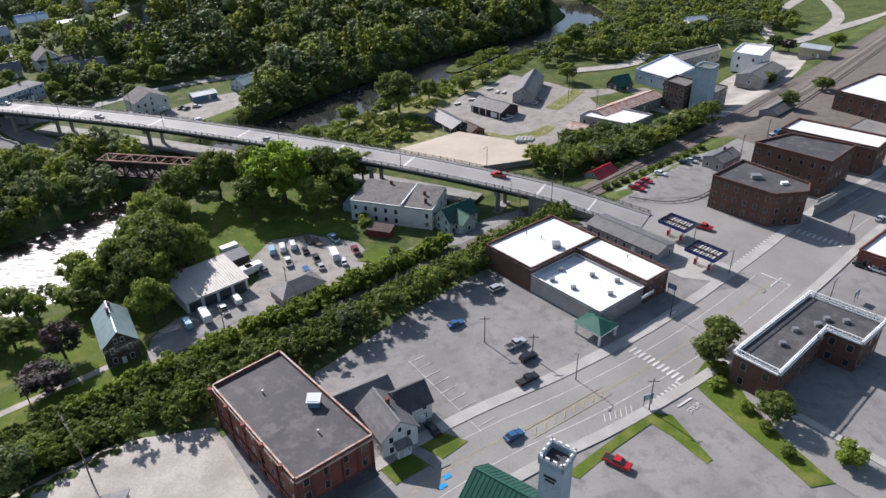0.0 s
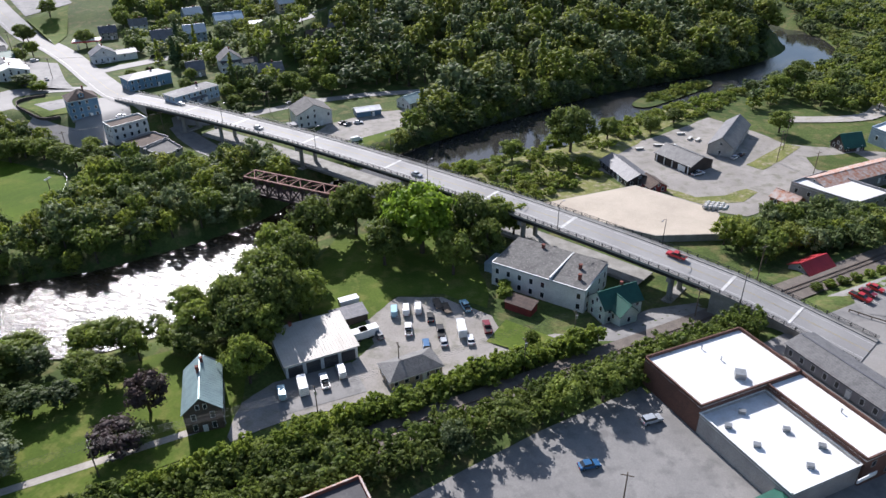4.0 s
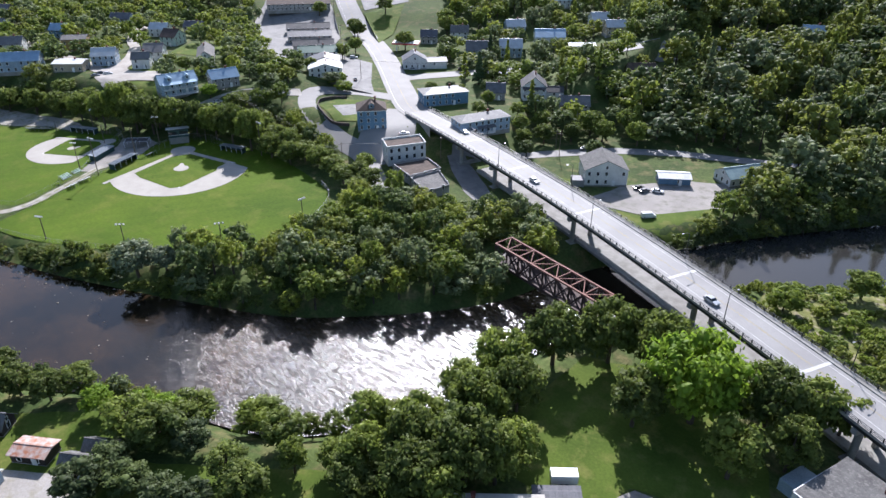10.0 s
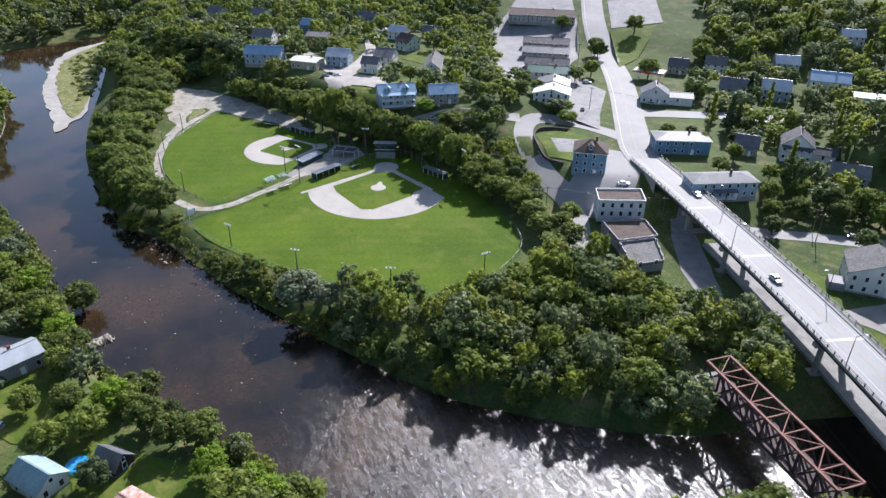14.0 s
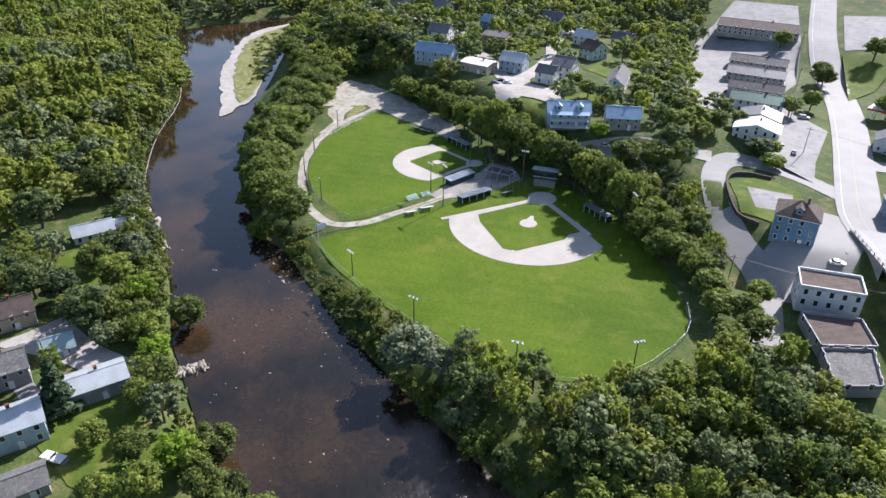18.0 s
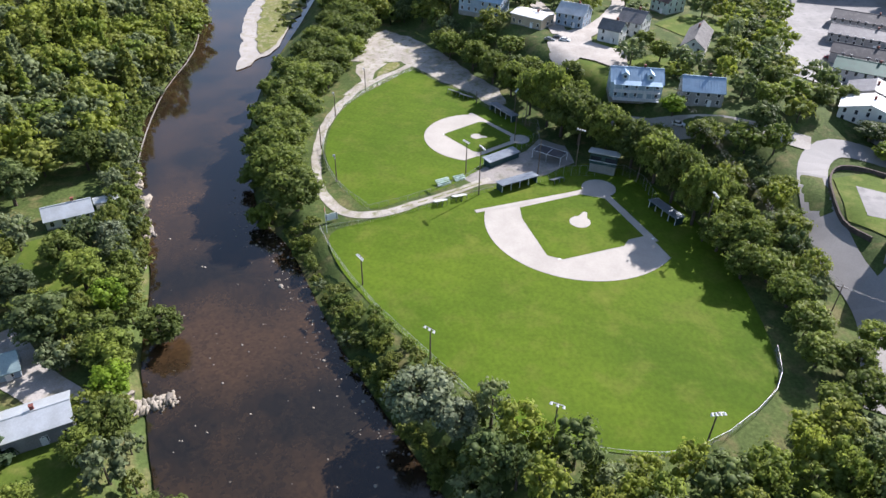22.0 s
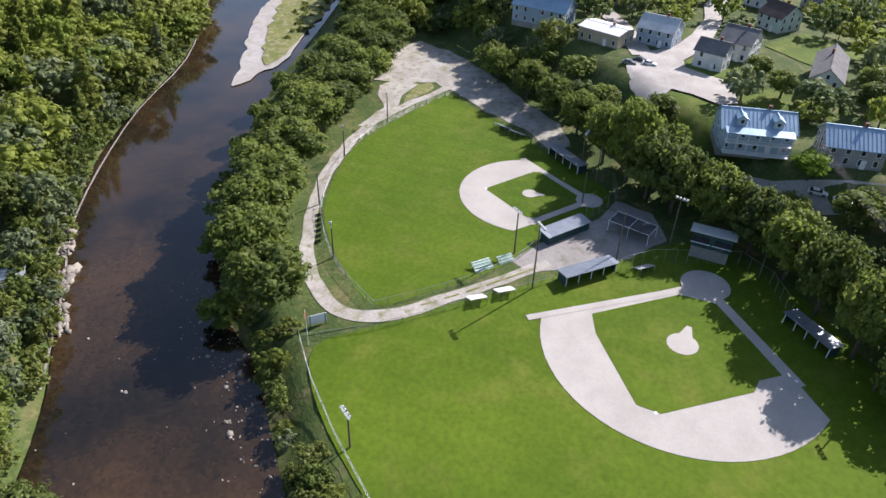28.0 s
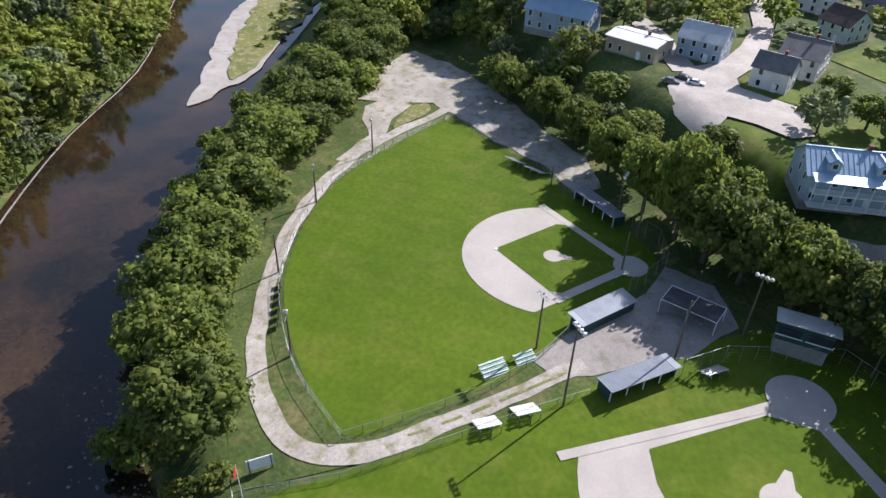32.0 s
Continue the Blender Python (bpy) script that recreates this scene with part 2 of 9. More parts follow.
SIDE_OCHRE = mat("ochre_clapboard", (0.36, 0.25, 0.10), (0.30, 0.21, 0.09), rough=0.7, s1=0.3, s2=4, bump=0.3, pattern="boards", pscale=1.6, coords="obj")
BARNWOOD = mat("dark_barn_boards", (0.055, 0.043, 0.036), (0.035, 0.028, 0.025), rough=0.85, s1=0.6, s2=4, bump=0.3, pattern="seams", pscale=1.2, coords="obj")
REDWOOD = mat("red_painted_boards", (0.24, 0.04, 0.035), (0.17, 0.03, 0.028), rough=0.75, s1=0.6, s2=4, bump=0.3, pattern="seams", pscale=1.2, coords="obj")
WOOD = mat("weathered_timber", (0.16, 0.12, 0.085), (0.10, 0.078, 0.058), rough=0.85, s1=0.8, s2=5, bump=0.3, coords="obj")
BALLAST = mat("rail_ballast", (0.17, 0.145, 0.12), (0.12, 0.10, 0.085), s1=0.3, s2=4, bump=0.5, grain=0.25)
RAIL = mat("worn_rail_steel", (0.2, 0.16, 0.14), rough=0.45, s1=1, s2=6, bump=0.1, metal=0.7)
GLASS = mat("dark_window_glass", (0.03, 0.035, 0.042), (0.022, 0.026, 0.03), rough=0.08, s1=0.4, s2=2, bump=0, coords="obj", spec=0.6, vary=0.3)
RUBBER = mat("tyre_rubber", (0.018, 0.018, 0.018), rough=0.8, s1=2, s2=8, bump=0.1, coords="obj")
CHROME = mat("wheel_alloy", (0.45, 0.45, 0.46), rough=0.35, s1=2, s2=8, bump=0, metal=0.8, coords="obj")
LAMPW = mat("lamp_lens", (0.7, 0.7, 0.66), rough=0.2, s1=3, s2=9, bump=0, coords="obj")
BARK = mat("bark", (0.10, 0.075, 0.055), (0.065, 0.05, 0.038), rough=0.95, s1=0.9, s2=6, bump=0.6, coords="obj")
ROCK = mat("pale_river_stone", (0.29, 0.265, 0.235), (0.17, 0.15, 0.125), rough=0.85, s1=0.4, s2=2.5, bump=0.4, island=0.35)
LEAF = leaf_mat("leaves_broad", (0.190, 0.240, 0.050), (0.105, 0.150, 0.036), glow=0.5, island=0.16)
LEAF_BRIGHT = leaf_mat("leaves_bright", (0.225, 0.33, 0.036), (0.155, 0.25, 0.028), vary=0.1, glow=0.55, island=0.16)
LEAF_DARK = leaf_mat("leaves_dark", (0.125, 0.165, 0.058), (0.070, 0.105, 0.042), glow=0.45, island=0.16)
LEAF_OLIVE = leaf_mat("leaves_olive", (0.215, 0.245, 0.055), (0.14, 0.175, 0.042), glow=0.5, island=0.16)
LEAF_YELLOW = leaf_mat("leaves_yellow_green", (0.225, 0.27, 0.05), (0.165, 0.205, 0.04), glow=0.5, island=0.16)
LEAF_GREY = leaf_mat("leaves_grey_green", (0.175, 0.215, 0.105), (0.12, 0.155, 0.075), glow=0.4, island=0.16)
LEAF_WILLOW = leaf_mat("leaves_silver", (0.20, 0.235, 0.14), (0.13, 0.165, 0.09), vary=0.08)
LEAF_CONIFER = leaf_mat("needles", (0.07, 0.11, 0.05), (0.045, 0.08, 0.035), glow=0.15)
LEAF_PURPLE = leaf_mat("leaves_purple", (0.075, 0.05, 0.05), (0.045, 0.042, 0.034), vary=0.1)
LEAF_BUSH = leaf_mat("leaves_shrub", (0.205, 0.26, 0.048), (0.12, 0.175, 0.036), glow=0.5, island=0.16)
BLUEPLASTIC = mat("blue_pool_water", (0.05, 0.32, 0.6), rough=0.15, s1=1, s2=4, bump=0.1, coords="obj")
CREAMROOF = mat("cream_ribbed_roof", (0.52, 0.48, 0.42), (0.44, 0.40, 0.34), rough=0.5, s1=0.3, s2=3, bump=0.1, coords="obj", grain=0.1)
BLUEFASCIA = mat("deep_blue_fascia", (0.03, 0.05, 0.24), (0.025, 0.04, 0.19), rough=0.45, s1=1, s2=4, bump=0.05, coords="obj")
TAUPE = mat("tan_tarp", (0.62, 0.6, 0.55), rough=0.7, s1=1, s2=4, bump=0.2, coords="obj")


def water_mat():
    """Shallow peaty river: brown bed, glossy top, smooth pools and rough riffles."""
    m = bpy.data.materials.new("river_water")
    m.use_nodes = True
    N, L = m.node_tree.nodes, m.node_tree.links
    bsdf = N["Principled BSDF"]
    pos = N.new("ShaderNodeNewGeometry").outputs["Position"]

    def nz(scale, detail, rough=0.6, stretch=None):
        n = N.new("ShaderNodeTexNoise")
        n.inputs["Scale"].default_value, n.inputs["Detail"].default_value, n.inputs["Roughness"].default_value = scale, detail, rough
        v = pos
        if stretch:
            mp = N.new("ShaderNodeMapping")
            mp.inputs["Rotation"].default_value = (0, 0, radians(stretch[0]))
            mp.inputs["Scale"].default_value = (stretch[1], 1, 1)
            L.new(pos, mp.inputs["Vector"])
            v = mp.outputs[0]
        L.new(v, n.inputs["Vector"])
        return n.outputs["Fac"]

    ramp = N.new("ShaderNodeValToRGB")
    L.new(nz(0.035, 5), ramp.inputs[0])
    e = ramp.color_ramp.elements
    e[0].position, e[0].color = 0.38, (0.013, 0.011, 0.008, 1)
    e[1].position, e[1].color = 0.66, (0.048, 0.030, 0.016, 1)
    bed = N.new("ShaderNodeTexVoronoi")
    bed.inputs["Scale"].default_value = 1.5
    L.new(pos, bed.inputs["Vector"])
    mul = N.new("ShaderNodeMix")
    mul.data_type, mul.blend_type = "RGBA", "MULTIPLY"
    mul.inputs[0].default_value = 0.6
    L.new(ramp.outputs[0], mul.inputs[6])
    r2 = N.new("ShaderNodeValToRGB")
    L.new(bed.outputs["Color"], r2.inputs[0])
    r2.color_ramp.elements[0].color, r2.color_ramp.elements[1].color = (0.55, 0.52, 0.48, 1), (1.55, 1.4, 1.15, 1)
    L.new(r2.outputs[0], mul.inputs[7])
    # above the bridges the base colour turns grey, painting in reflected sky and hill
    xyz = N.new("ShaderNodeSeparateXYZ")
    L.new(pos, xyz.inputs[0])
    deep = N.new("ShaderNodeMapRange")
    deep.inputs[1].default_value, deep.inputs[2].default_value = 262, 300
    deep.inputs[3].default_value, deep.inputs[4].default_value = 0.0, 1.0
    L.new(xyz.outputs["Y"], deep.inputs[0])
    depth = N.new("ShaderNodeMix")
    depth.data_type = "RGBA"
    L.new(deep.outputs[0], depth.inputs[0])
    L.new(mul.outputs[2], depth.inputs[6])
    depth.inputs[7].default_value = (0.034, 0.033, 0.030, 1)
    L.new(depth.outputs[2], bsdf.inputs["Base Color"])
    bsdf.inputs["IOR"].default_value = 1.33
    bsdf.inputs["Specular IOR Level"].default_value = 1.0
    # ripples: broken riffles below the bridges and again upstream, each with smooth runs between
    def near(place, lo, hi):
        dist = N.new("ShaderNodeVectorMath")
        dist.operation = "DISTANCE"
        dist.inputs[1].default_value = place
        L.new(pos, dist.inputs[0])
        fall = N.new("ShaderNodeMapRange")
        fall.inputs[1].default_value, fall.inputs[2].default_value = lo, hi
        fall.inputs[3].default_value, fall.inputs[4].default_value = 1.0, 0.0
        L.new(dist.outputs["Value"], fall.inputs[0])
        return fall.outputs[0]

    def calc(kind, a, b):
        n = N.new("ShaderNodeMath")
        n.operation = kind
        for s, v in ((n.inputs[0], a), (n.inputs[1], b)):
            if hasattr(v, "links"):
                L.new(v, s)
            else:
                s.default_value = v
        return n.outputs[0]

    patch = N.new("ShaderNodeMapRange")
    patch.inputs[1].default_value, patch.inputs[2].default_value = 0.38, 0.54
    patch.inputs[3].default_value, patch.inputs[4].default_value = 0.42, 1.0
    L.new(nz(0.75, 4, 0.75, (38, 0.3)), patch.inputs[0])
    zone = calc("MAXIMUM", near((-134, 196, -4), 44, 76), calc("MULTIPLY", near((38, 450, -4), 50, 95), 0.7))
    riffle = calc("MAXIMUM", calc("MULTIPLY", zone, patch.outputs[0]), 0.035)
    chop = N.new("ShaderNodeMapRange")
    chop.inputs[3].default_value, chop.inputs[4].default_value = 0.05, 0.28
    L.new(riffle, chop.inputs[0])
    L.new(chop.outputs[0], bsdf.inputs["Roughness"])
    b = N.new("ShaderNodeBump")
    b.inputs["Distance"].default_value = 0.24
    L.new(riffle, b.inputs["Strength"])
    L.new(nz(1.7, 5, 0.68, (40, 0.5)), b.inputs["Height"])
    L.new(b.outputs[0], bsdf.inputs["Normal"])
    return m


WATER = water_mat()


# ---- mesh helpers ----
from mathutils.geometry import delaunay_2d_cdt


class M:
    """Collects vertices and faces of one mesh."""

    def __init__(self):
        self.v, self.f = [], []

    def add(self, vs, fs):
        n = len(self.v)
        self.v += [tuple(p) for p in vs]
        self.f += [tuple(i + n for i in q) for q in fs]
        return self

    def box(self, x0, y0, z0, x1, y1, z1):
        return self.add([(x0, y0, z0), (x1, y0, z0), (x1, y1, z0), (x0, y1, z0), (x0, y0, z1), (x1, y0, z1), (x1, y1, z1), (x0, y1, z1)],
                        [(3, 2, 1, 0), (4, 5, 6, 7), (0, 1, 5, 4), (1, 2, 6, 5), (2, 3, 7, 6), (3, 0, 4, 7)])

    def beam(self, p, q, w, h=None):
        """A square bar from p to q."""
        h = h or w
        p, q = Vector(p), Vector(q)
        d = (q - p).normalized()
        up = Vector((0, 0, 1)) if abs(d.z) < 0.95 else Vector((1, 0, 0))
        s = d.cross(up).normalized() * (w / 2)
        u = s.cross(d).normalized() * (h / 2)
        return self.add([p - s - u, p + s - u, p + s + u, p - s + u, q - s - u, q + s - u, q + s + u, q - s + u],
                        [(0, 1, 2, 3), (7, 6, 5, 4), (0, 4, 5, 1), (1, 5, 6, 2), (2, 6, 7, 3), (3, 7, 4, 0)])

    def cyl(self, p, q, r, n=8, r2=None):
        p, q = Vector(p), Vector(q)
        r2 = r if r2 is None else r2
        d = (q - p).normalized()
        a = d.cross(Vector((0, 0, 1)) if abs(d.z) < 0.9 else Vector((1, 0, 0))).normalized()
        b = d.cross(a)
        ring = [(math.cos(6.28319 * i / n), math.sin(6.28319 * i / n)) for i in range(n)]
        vs = [p + (a * c + b * s) * r for c, s in ring] + [q + (a * c + b * s) * r2 for c, s in ring]
        fs = [(i, (i + 1) % n, n + (i + 1) % n, n + i) for i in range(n)] + [tuple(range(n - 1, -1, -1)), tuple(range(n, 2 * n))]
        return self.add(vs, fs)

    def sweep(self, pts, r, n=5):
        """A thin tube along points."""
        pts = [Vector(p) for p in pts]
        k, base = len(pts), len(self.v)
        for i, p in enumerate(pts):
            d = (pts[min(i + 1, k - 1)] - pts[max(i - 1, 0)]).normalized()
            a = d.cross(Vector((0, 0, 1)) if abs(d.z) < 0.9 else Vector((1, 0, 0))).normalized()
            b = a.cross(d)
            self.v += [tuple(p + (a * math.cos(6.28319 * (j + 0.5) / n) + b * math.sin(6.28319 * (j + 0.5) / n)) * r) for j in range(n)]
        self.f += [(base + i * n + j, base + i * n + (j + 1) % n, base + (i + 1) * n + (j + 1) % n, base + (i + 1) * n + j) for i in range(k - 1) for j in range(n)]
        self.f += [tuple(range(base + n - 1, base - 1, -1)), tuple(range(base + (k - 1) * n, base + k * n))]
        return self

    def prism(self, pts, z0, z1):
        """A plan outline raised from z0 to z1."""
        n = len(pts)
        if sum(pts[i][0] * pts[(i + 1) % n][1] - pts[(i + 1) % n][0] * pts[i][1] for i in range(n)) < 0:
            pts = pts[::-1]
        return self.add([(x, y, z0) for x, y in pts] + [(x, y, z1) for x, y in pts],
                        [tuple(range(n - 1, -1, -1)), tuple(range(n, 2 * n))] + [(i, (i + 1) % n, n + (i + 1) % n, n + i) for i in range(n)])

    def slab(self, a, b, c, d, t):
        """A four-cornered plate, t thick downwards."""
        vs = [Vector(p) for p in (a, b, c, d)]
        return self.add(vs + [p - Vector((0, 0, t)) for p in vs],
                        [(0, 1, 2, 3), (7, 6, 5, 4), (0, 4, 5, 1), (1, 5, 6, 2), (2, 6, 7, 3), (3, 7, 4, 0)])

    def mesh(self, name, material=None, smooth=False):
        me = bpy.data.meshes.new(name)
        me.from_pydata(self.v, [], self.f)
        if material:
            me.materials.append(material)
        if smooth:
            me.shade_smooth()
        return me


def thing(name, x, y, z, rot=0.0, label="", category="", group=""):
    ob = new(name)
    ob.empty_display_size = 0.5
    ob.matrix_basis = pose(x, y, z, 0, 0, rot)
    return tagged(ob, label, category, group)


def part(name, m, material, parent, label="", smooth=False):
    """One mesh object under a thing or under a part."""
    ob = new(name, m if isinstance(m, bpy.types.Mesh) else m.mesh(name, material, smooth))
    ob.parent = parent
    return tagged(ob, label)


def piece(name, mesh, parent, x, y, z, rx=0, ry=0, rz=0):
    """A repeat of a shared mesh, in its parent's frame."""
    ob = new(name, mesh)
    ob.parent = parent
    ob.matrix_basis = pose(x, y, z, rx, ry, rz)
    return ob


def curve(pts, n=6, closed=False):
    """A smooth line through the points."""
    k, out = len(pts), []
    for i in range(k if closed else k - 1):
        p = [Vector(pts[j % k] if closed else pts[min(max(j, 0), k - 1)]) for j in (i - 1, i, i + 1, i + 2)]
        for s in range(n):
            t = s / n
            out.append(0.5 * (2 * p[1] + (p[2] - p[0]) * t + (2 * p[0] - 5 * p[1] + 4 * p[2] - p[3]) * t * t
                              + (3 * p[1] - p[0] - 3 * p[2] + p[3]) * t ** 3))
    if not closed:
        out.append(Vector(pts[-1]))
    return [tuple(p) for p in out]


def inside(x, y, poly):
    hit, j = False, len(poly) - 1
    for i in range(len(poly)):
        (xi, yi), (xj, yj) = poly[i][:2], poly[j][:2]
        if (yi > y) != (yj > y) and x < (xj - xi) * (y - yi) / (yj - yi) + xi:
            hit = not hit
        j = i
    return hit


def away(x, y, line):
    """Distance from a broken line."""
    best = 1e9
    for (ax, ay), (bx, by) in zip(line, line[1:]):
        dx, dy = bx - ax, by - ay
        t = min(1, max(0, ((x - ax) * dx + (y - ay) * dy) / (dx * dx + dy * dy + 1e-9)))
        best = min(best, (x - ax - t * dx) ** 2 + (y - ay - t * dy) ** 2)
    return math.sqrt(best)


def smooth(t):
    t = min(1.0, max(0.0, t))
    return t * t * (3 - 2 * t)


# ---- the lie of the land ----
WATERZ = -4.0
SOUTH_BANK = curve([(-790, 380), (-705, 245), (-656, 178), (-629, 142), (-612, 108), (-600, 78), (-582, 63), (-548, 69), (-481, 80), (-437, 84), (-382, 80), (-348, 82), (-307, 91), (-271, 103), (-239, 108), (-225, 112),
                    (-202, 119), (-183, 128), (-164, 143), (-133, 155), (-118, 168), (-108, 185), (-103, 204), (-101, 222), (-98, 245), (-86, 272),
                    (-72, 296), (-45, 319), (-21, 345), (-1, 378), (33, 418), (80, 461), (114, 518), (122, 560), (104, 612), (20, 700), (-40, 760)], 3)
NORTH_BANK = curve([(-768, 395), (-684, 258), (-640, 192), (-616, 162), (-566, 143), (-516, 136), (-470, 130), (-410, 121), (-353, 119), (-306, 126), (-290, 131.5), (-278, 138.5), (-258, 145.5), (-237, 153), (-216, 162.5),
                    (-190, 175), (-165, 189), (-150, 203), (-134, 222), (-123, 241), (-118, 262), (-107, 290), (-93, 317), (-70, 351), (-40, 392),
                    (-16, 420), (20, 455), (64, 498), (88, 536), (90, 566), (64, 604), (-30, 680), (-90, 740)], 3)
RIVER = SOUTH_BANK + NORTH_BANK[::-1]
RAILWAY = [(-215, -15), (-30, 152), (10, 188), (70, 243), (132, 301), (179, 350), (309, 492), (600, 800)]
TERRACE = [(-196, 380), (-186, 330), (-193, 300), (-214, 296), (-222, 276), (-238, 271), (-262, 273), (-300, 262), (-324, 240), (-348, 226), (-385, 212), (-420, 200),
           (-455, 180), (-500, 156), (-560, 154), (-900, 150), (-900, 900), (-196, 900)]
FIELDS = [(-288, 150), (-260, 149), (-242, 163), (-223, 178), (-208, 185), (-197, 202), (-194, 221), (-203, 240), (-234, 254), (-262, 257), (-296, 252), (-314, 246), (-332, 228),
          (-372, 200), (-405, 186), (-410, 160), (-372, 148), (-332, 138), (-308, 139)]


def far_from(X, Y, line):
    """Distances of many points from a broken line."""
    best = np.full(X.shape, 1e12)
    for (ax, ay), (bx, by) in zip(line, line[1:]):
        dx, dy = bx - ax, by - ay
        t = np.clip(((X - ax) * dx + (Y - ay) * dy) / (dx * dx + dy * dy + 1e-9), 0, 1)
        best = np.minimum(best, (X - ax - t * dx) ** 2 + (Y - ay - t * dy) ** 2)
    return np.sqrt(best)


def within(X, Y, poly):
    hit, j = np.zeros(X.shape, bool), len(poly) - 1
    for i in range(len(poly)):
        (xi, yi), (xj, yj) = poly[i][:2], poly[j][:2]
        if yi != yj:
            hit ^= ((yi > Y) != (yj > Y)) & (X < (xj - xi) * (Y - yi) / (yj - yi) + xi)
        j = i
    return hit


def ease(t):
    t = np.clip(t, 0, 1)
    return t * t * (3 - 2 * t)


def heights(X, Y):
    """Town shelf, railway cutting, low bank, far terrace, hills and river bed."""
    d = far_from(X, Y, RAILWAY)
    s = np.where(within(X, Y, RAILWAY + [(600, 3600), (-4000, 3600), (-4000, -15)]), d, -d)
    s = np.where(X < -215, d, s)
    z = np.where(s > -4, 0.6 + 2.4 * ease((15 - s) / 10), 3 + 3 * ease((-4 - s) / 9))
    dt = far_from(X, Y, TERRACE[:16])
    ter = within(X, Y, TERRACE)
    z = np.where(ter, np.maximum(z, 0.6 + 7.9 * ease(dt / 22)) + 4.0 * ease((Y - 400) / 160), z)
    z = z + np.where(ter, 5.8 * ease(dt / 21) * ease((-284 - X) / 34) * (0.25 + 0.75 * ease((345 - Y) / 40)), 0)
    hill = Y - (372 + 0.55 * (X + 150)) - 150 * ease((-190 - X) / 90)
    z = z + np.where((hill > 0) & (X < 130), 0.13 * np.minimum(hill, 900) * ease(hill / 60) * ease((130 - X) / 90), 0)
    z = z + np.where((Y < 70) & (X < -300), 0.12 * np.minimum(70 - Y, 200) * ease((-300 - X) / 80), 0)
    z = z * np.where(within(X, Y, FIELDS), 0.0, ease((far_from(X, Y, FIELDS + FIELDS[:1]) - 2) / 10))
    db = np.minimum(far_from(X, Y, SOUTH_BANK), far_from(X, Y, NORTH_BANK))
    bank = WATERZ - 0.6 + (z - WATERZ + 0.6) * ease((db + 0.5) / 9)
    return np.where(within(X, Y, RIVER), WATERZ - 0.6 - 0.9 * ease(db / 8), np.where(db < 9, bank, z))


def grid_lines(lo, a, b, hi, step):
    mid = list(np.arange(a, b + 0.1, step))
    left, right, s, x = [], [], step, a
    while x > lo:
        s *= 1.35
        x -= s
        left.append(x)
    s, x = step, b
    while x < hi:
        s *= 1.35
        x += s
        right.append(x)
    return left[::-1] + mid + right


XS, YS = grid_lines(-3500, -590, 330, 3500, 3.2), grid_lines(-3000, 48, 560, 3500, 3.2)
HZ = heights(*np.meshgrid(np.array(XS), np.array(YS)))
_m = M()
_m.v = [(x, y, HZ[j][i]) for j, y in enumerate(YS) for i, x in enumerate(XS)]
_n = len(XS)
_m.f = [(j * _n + i, j * _n + i + 1, (j + 1) * _n + i + 1, (j + 1) * _n + i) for j in range(len(YS) - 1) for i in range(_n - 1)]
ground = new("ground", _m.mesh("ground", GRASS, True))
tagged(ground, "rough grassy ground sloping down to a river", "ground", kind="structure")
XA, YA = np.array(XS), np.array(YS)


def ground_z(x, y):
    """The height of the ground sheet itself."""
    i = min(max(int(np.searchsorted(XA, x)) - 1, 0), len(XS) - 2)
    j = min(max(int(np.searchsorted(YA, y)) - 1, 0), len(YS) - 2)
    u, v = (x - XA[i]) / (XA[i + 1] - XA[i]), (y - YA[j]) / (YA[j + 1] - YA[j])
    a, b, c, d = HZ[j][i], HZ[j][i + 1], HZ[j + 1][i], HZ[j + 1][i + 1]
    return float((a * (1 - u) + b * u) * (1 - v) + (c * (1 - u) + d * u) * v)


LAYER = [0.0]
KEEP, KEEP_LINES = [], []


def sheet(name, outline, material, label, category, lift=0.08, step=3.0, flat=None, kind="structure", wave=0.0):
    """A thin surface laid on the ground inside an outline."""
    pts = [tuple(p[:2]) for p in outline]
    LAYER[0] += 0.0016
    lift += LAYER[0]
    if wave:
        fine = []
        for (ax, ay), (bx, by) in zip(pts, pts[1:] + pts[:1]):
            k = max(1, int(math.hypot(bx - ax, by - ay) / 2.5))
            for i in range(k):
                x, y = ax + (bx - ax) * i / k, ay + (by - ay) * i / k
                w = noise.noise_vector((x * 0.15, y * 0.15, 3.0)) * wave
                fine.append((x + w.x, y + w.y))
        pts = fine
    n = len(pts)
    KEEP.append(pts)
    inner = []
    if flat is None:
        xs, ys = [p[0] for p in pts], [p[1] for p in pts]
        for gx in np.arange(min(xs), max(xs), step):
            for gy in np.arange(min(ys), max(ys), step):
                if inside(gx, gy, pts):
                    inner.append((gx, gy))
    vs, _e, fs, *_r = delaunay_2d_cdt([Vector(p) for p in pts + inner], [(i, (i + 1) % n) for i in range(n)], [], 1, 1e-4)
    m = M()
    m.v = [(p.x, p.y, (ground_z(p.x, p.y) if flat is None else flat) + lift) for p in vs]
    m.f = [tuple(q) for q in fs]
    m.f = [q if (m.v[q[1]][0] - m.v[q[0]][0]) * (m.v[q[2]][1] - m.v[q[0]][1]) - (m.v[q[2]][0] - m.v[q[0]][0]) * (m.v[q[1]][1] - m.v[q[0]][1]) > 0
           else q[::-1] for q in m.f]
    ob = new(name, m.mesh(name, material, True))
    return tagged(ob, label, category, kind=kind)


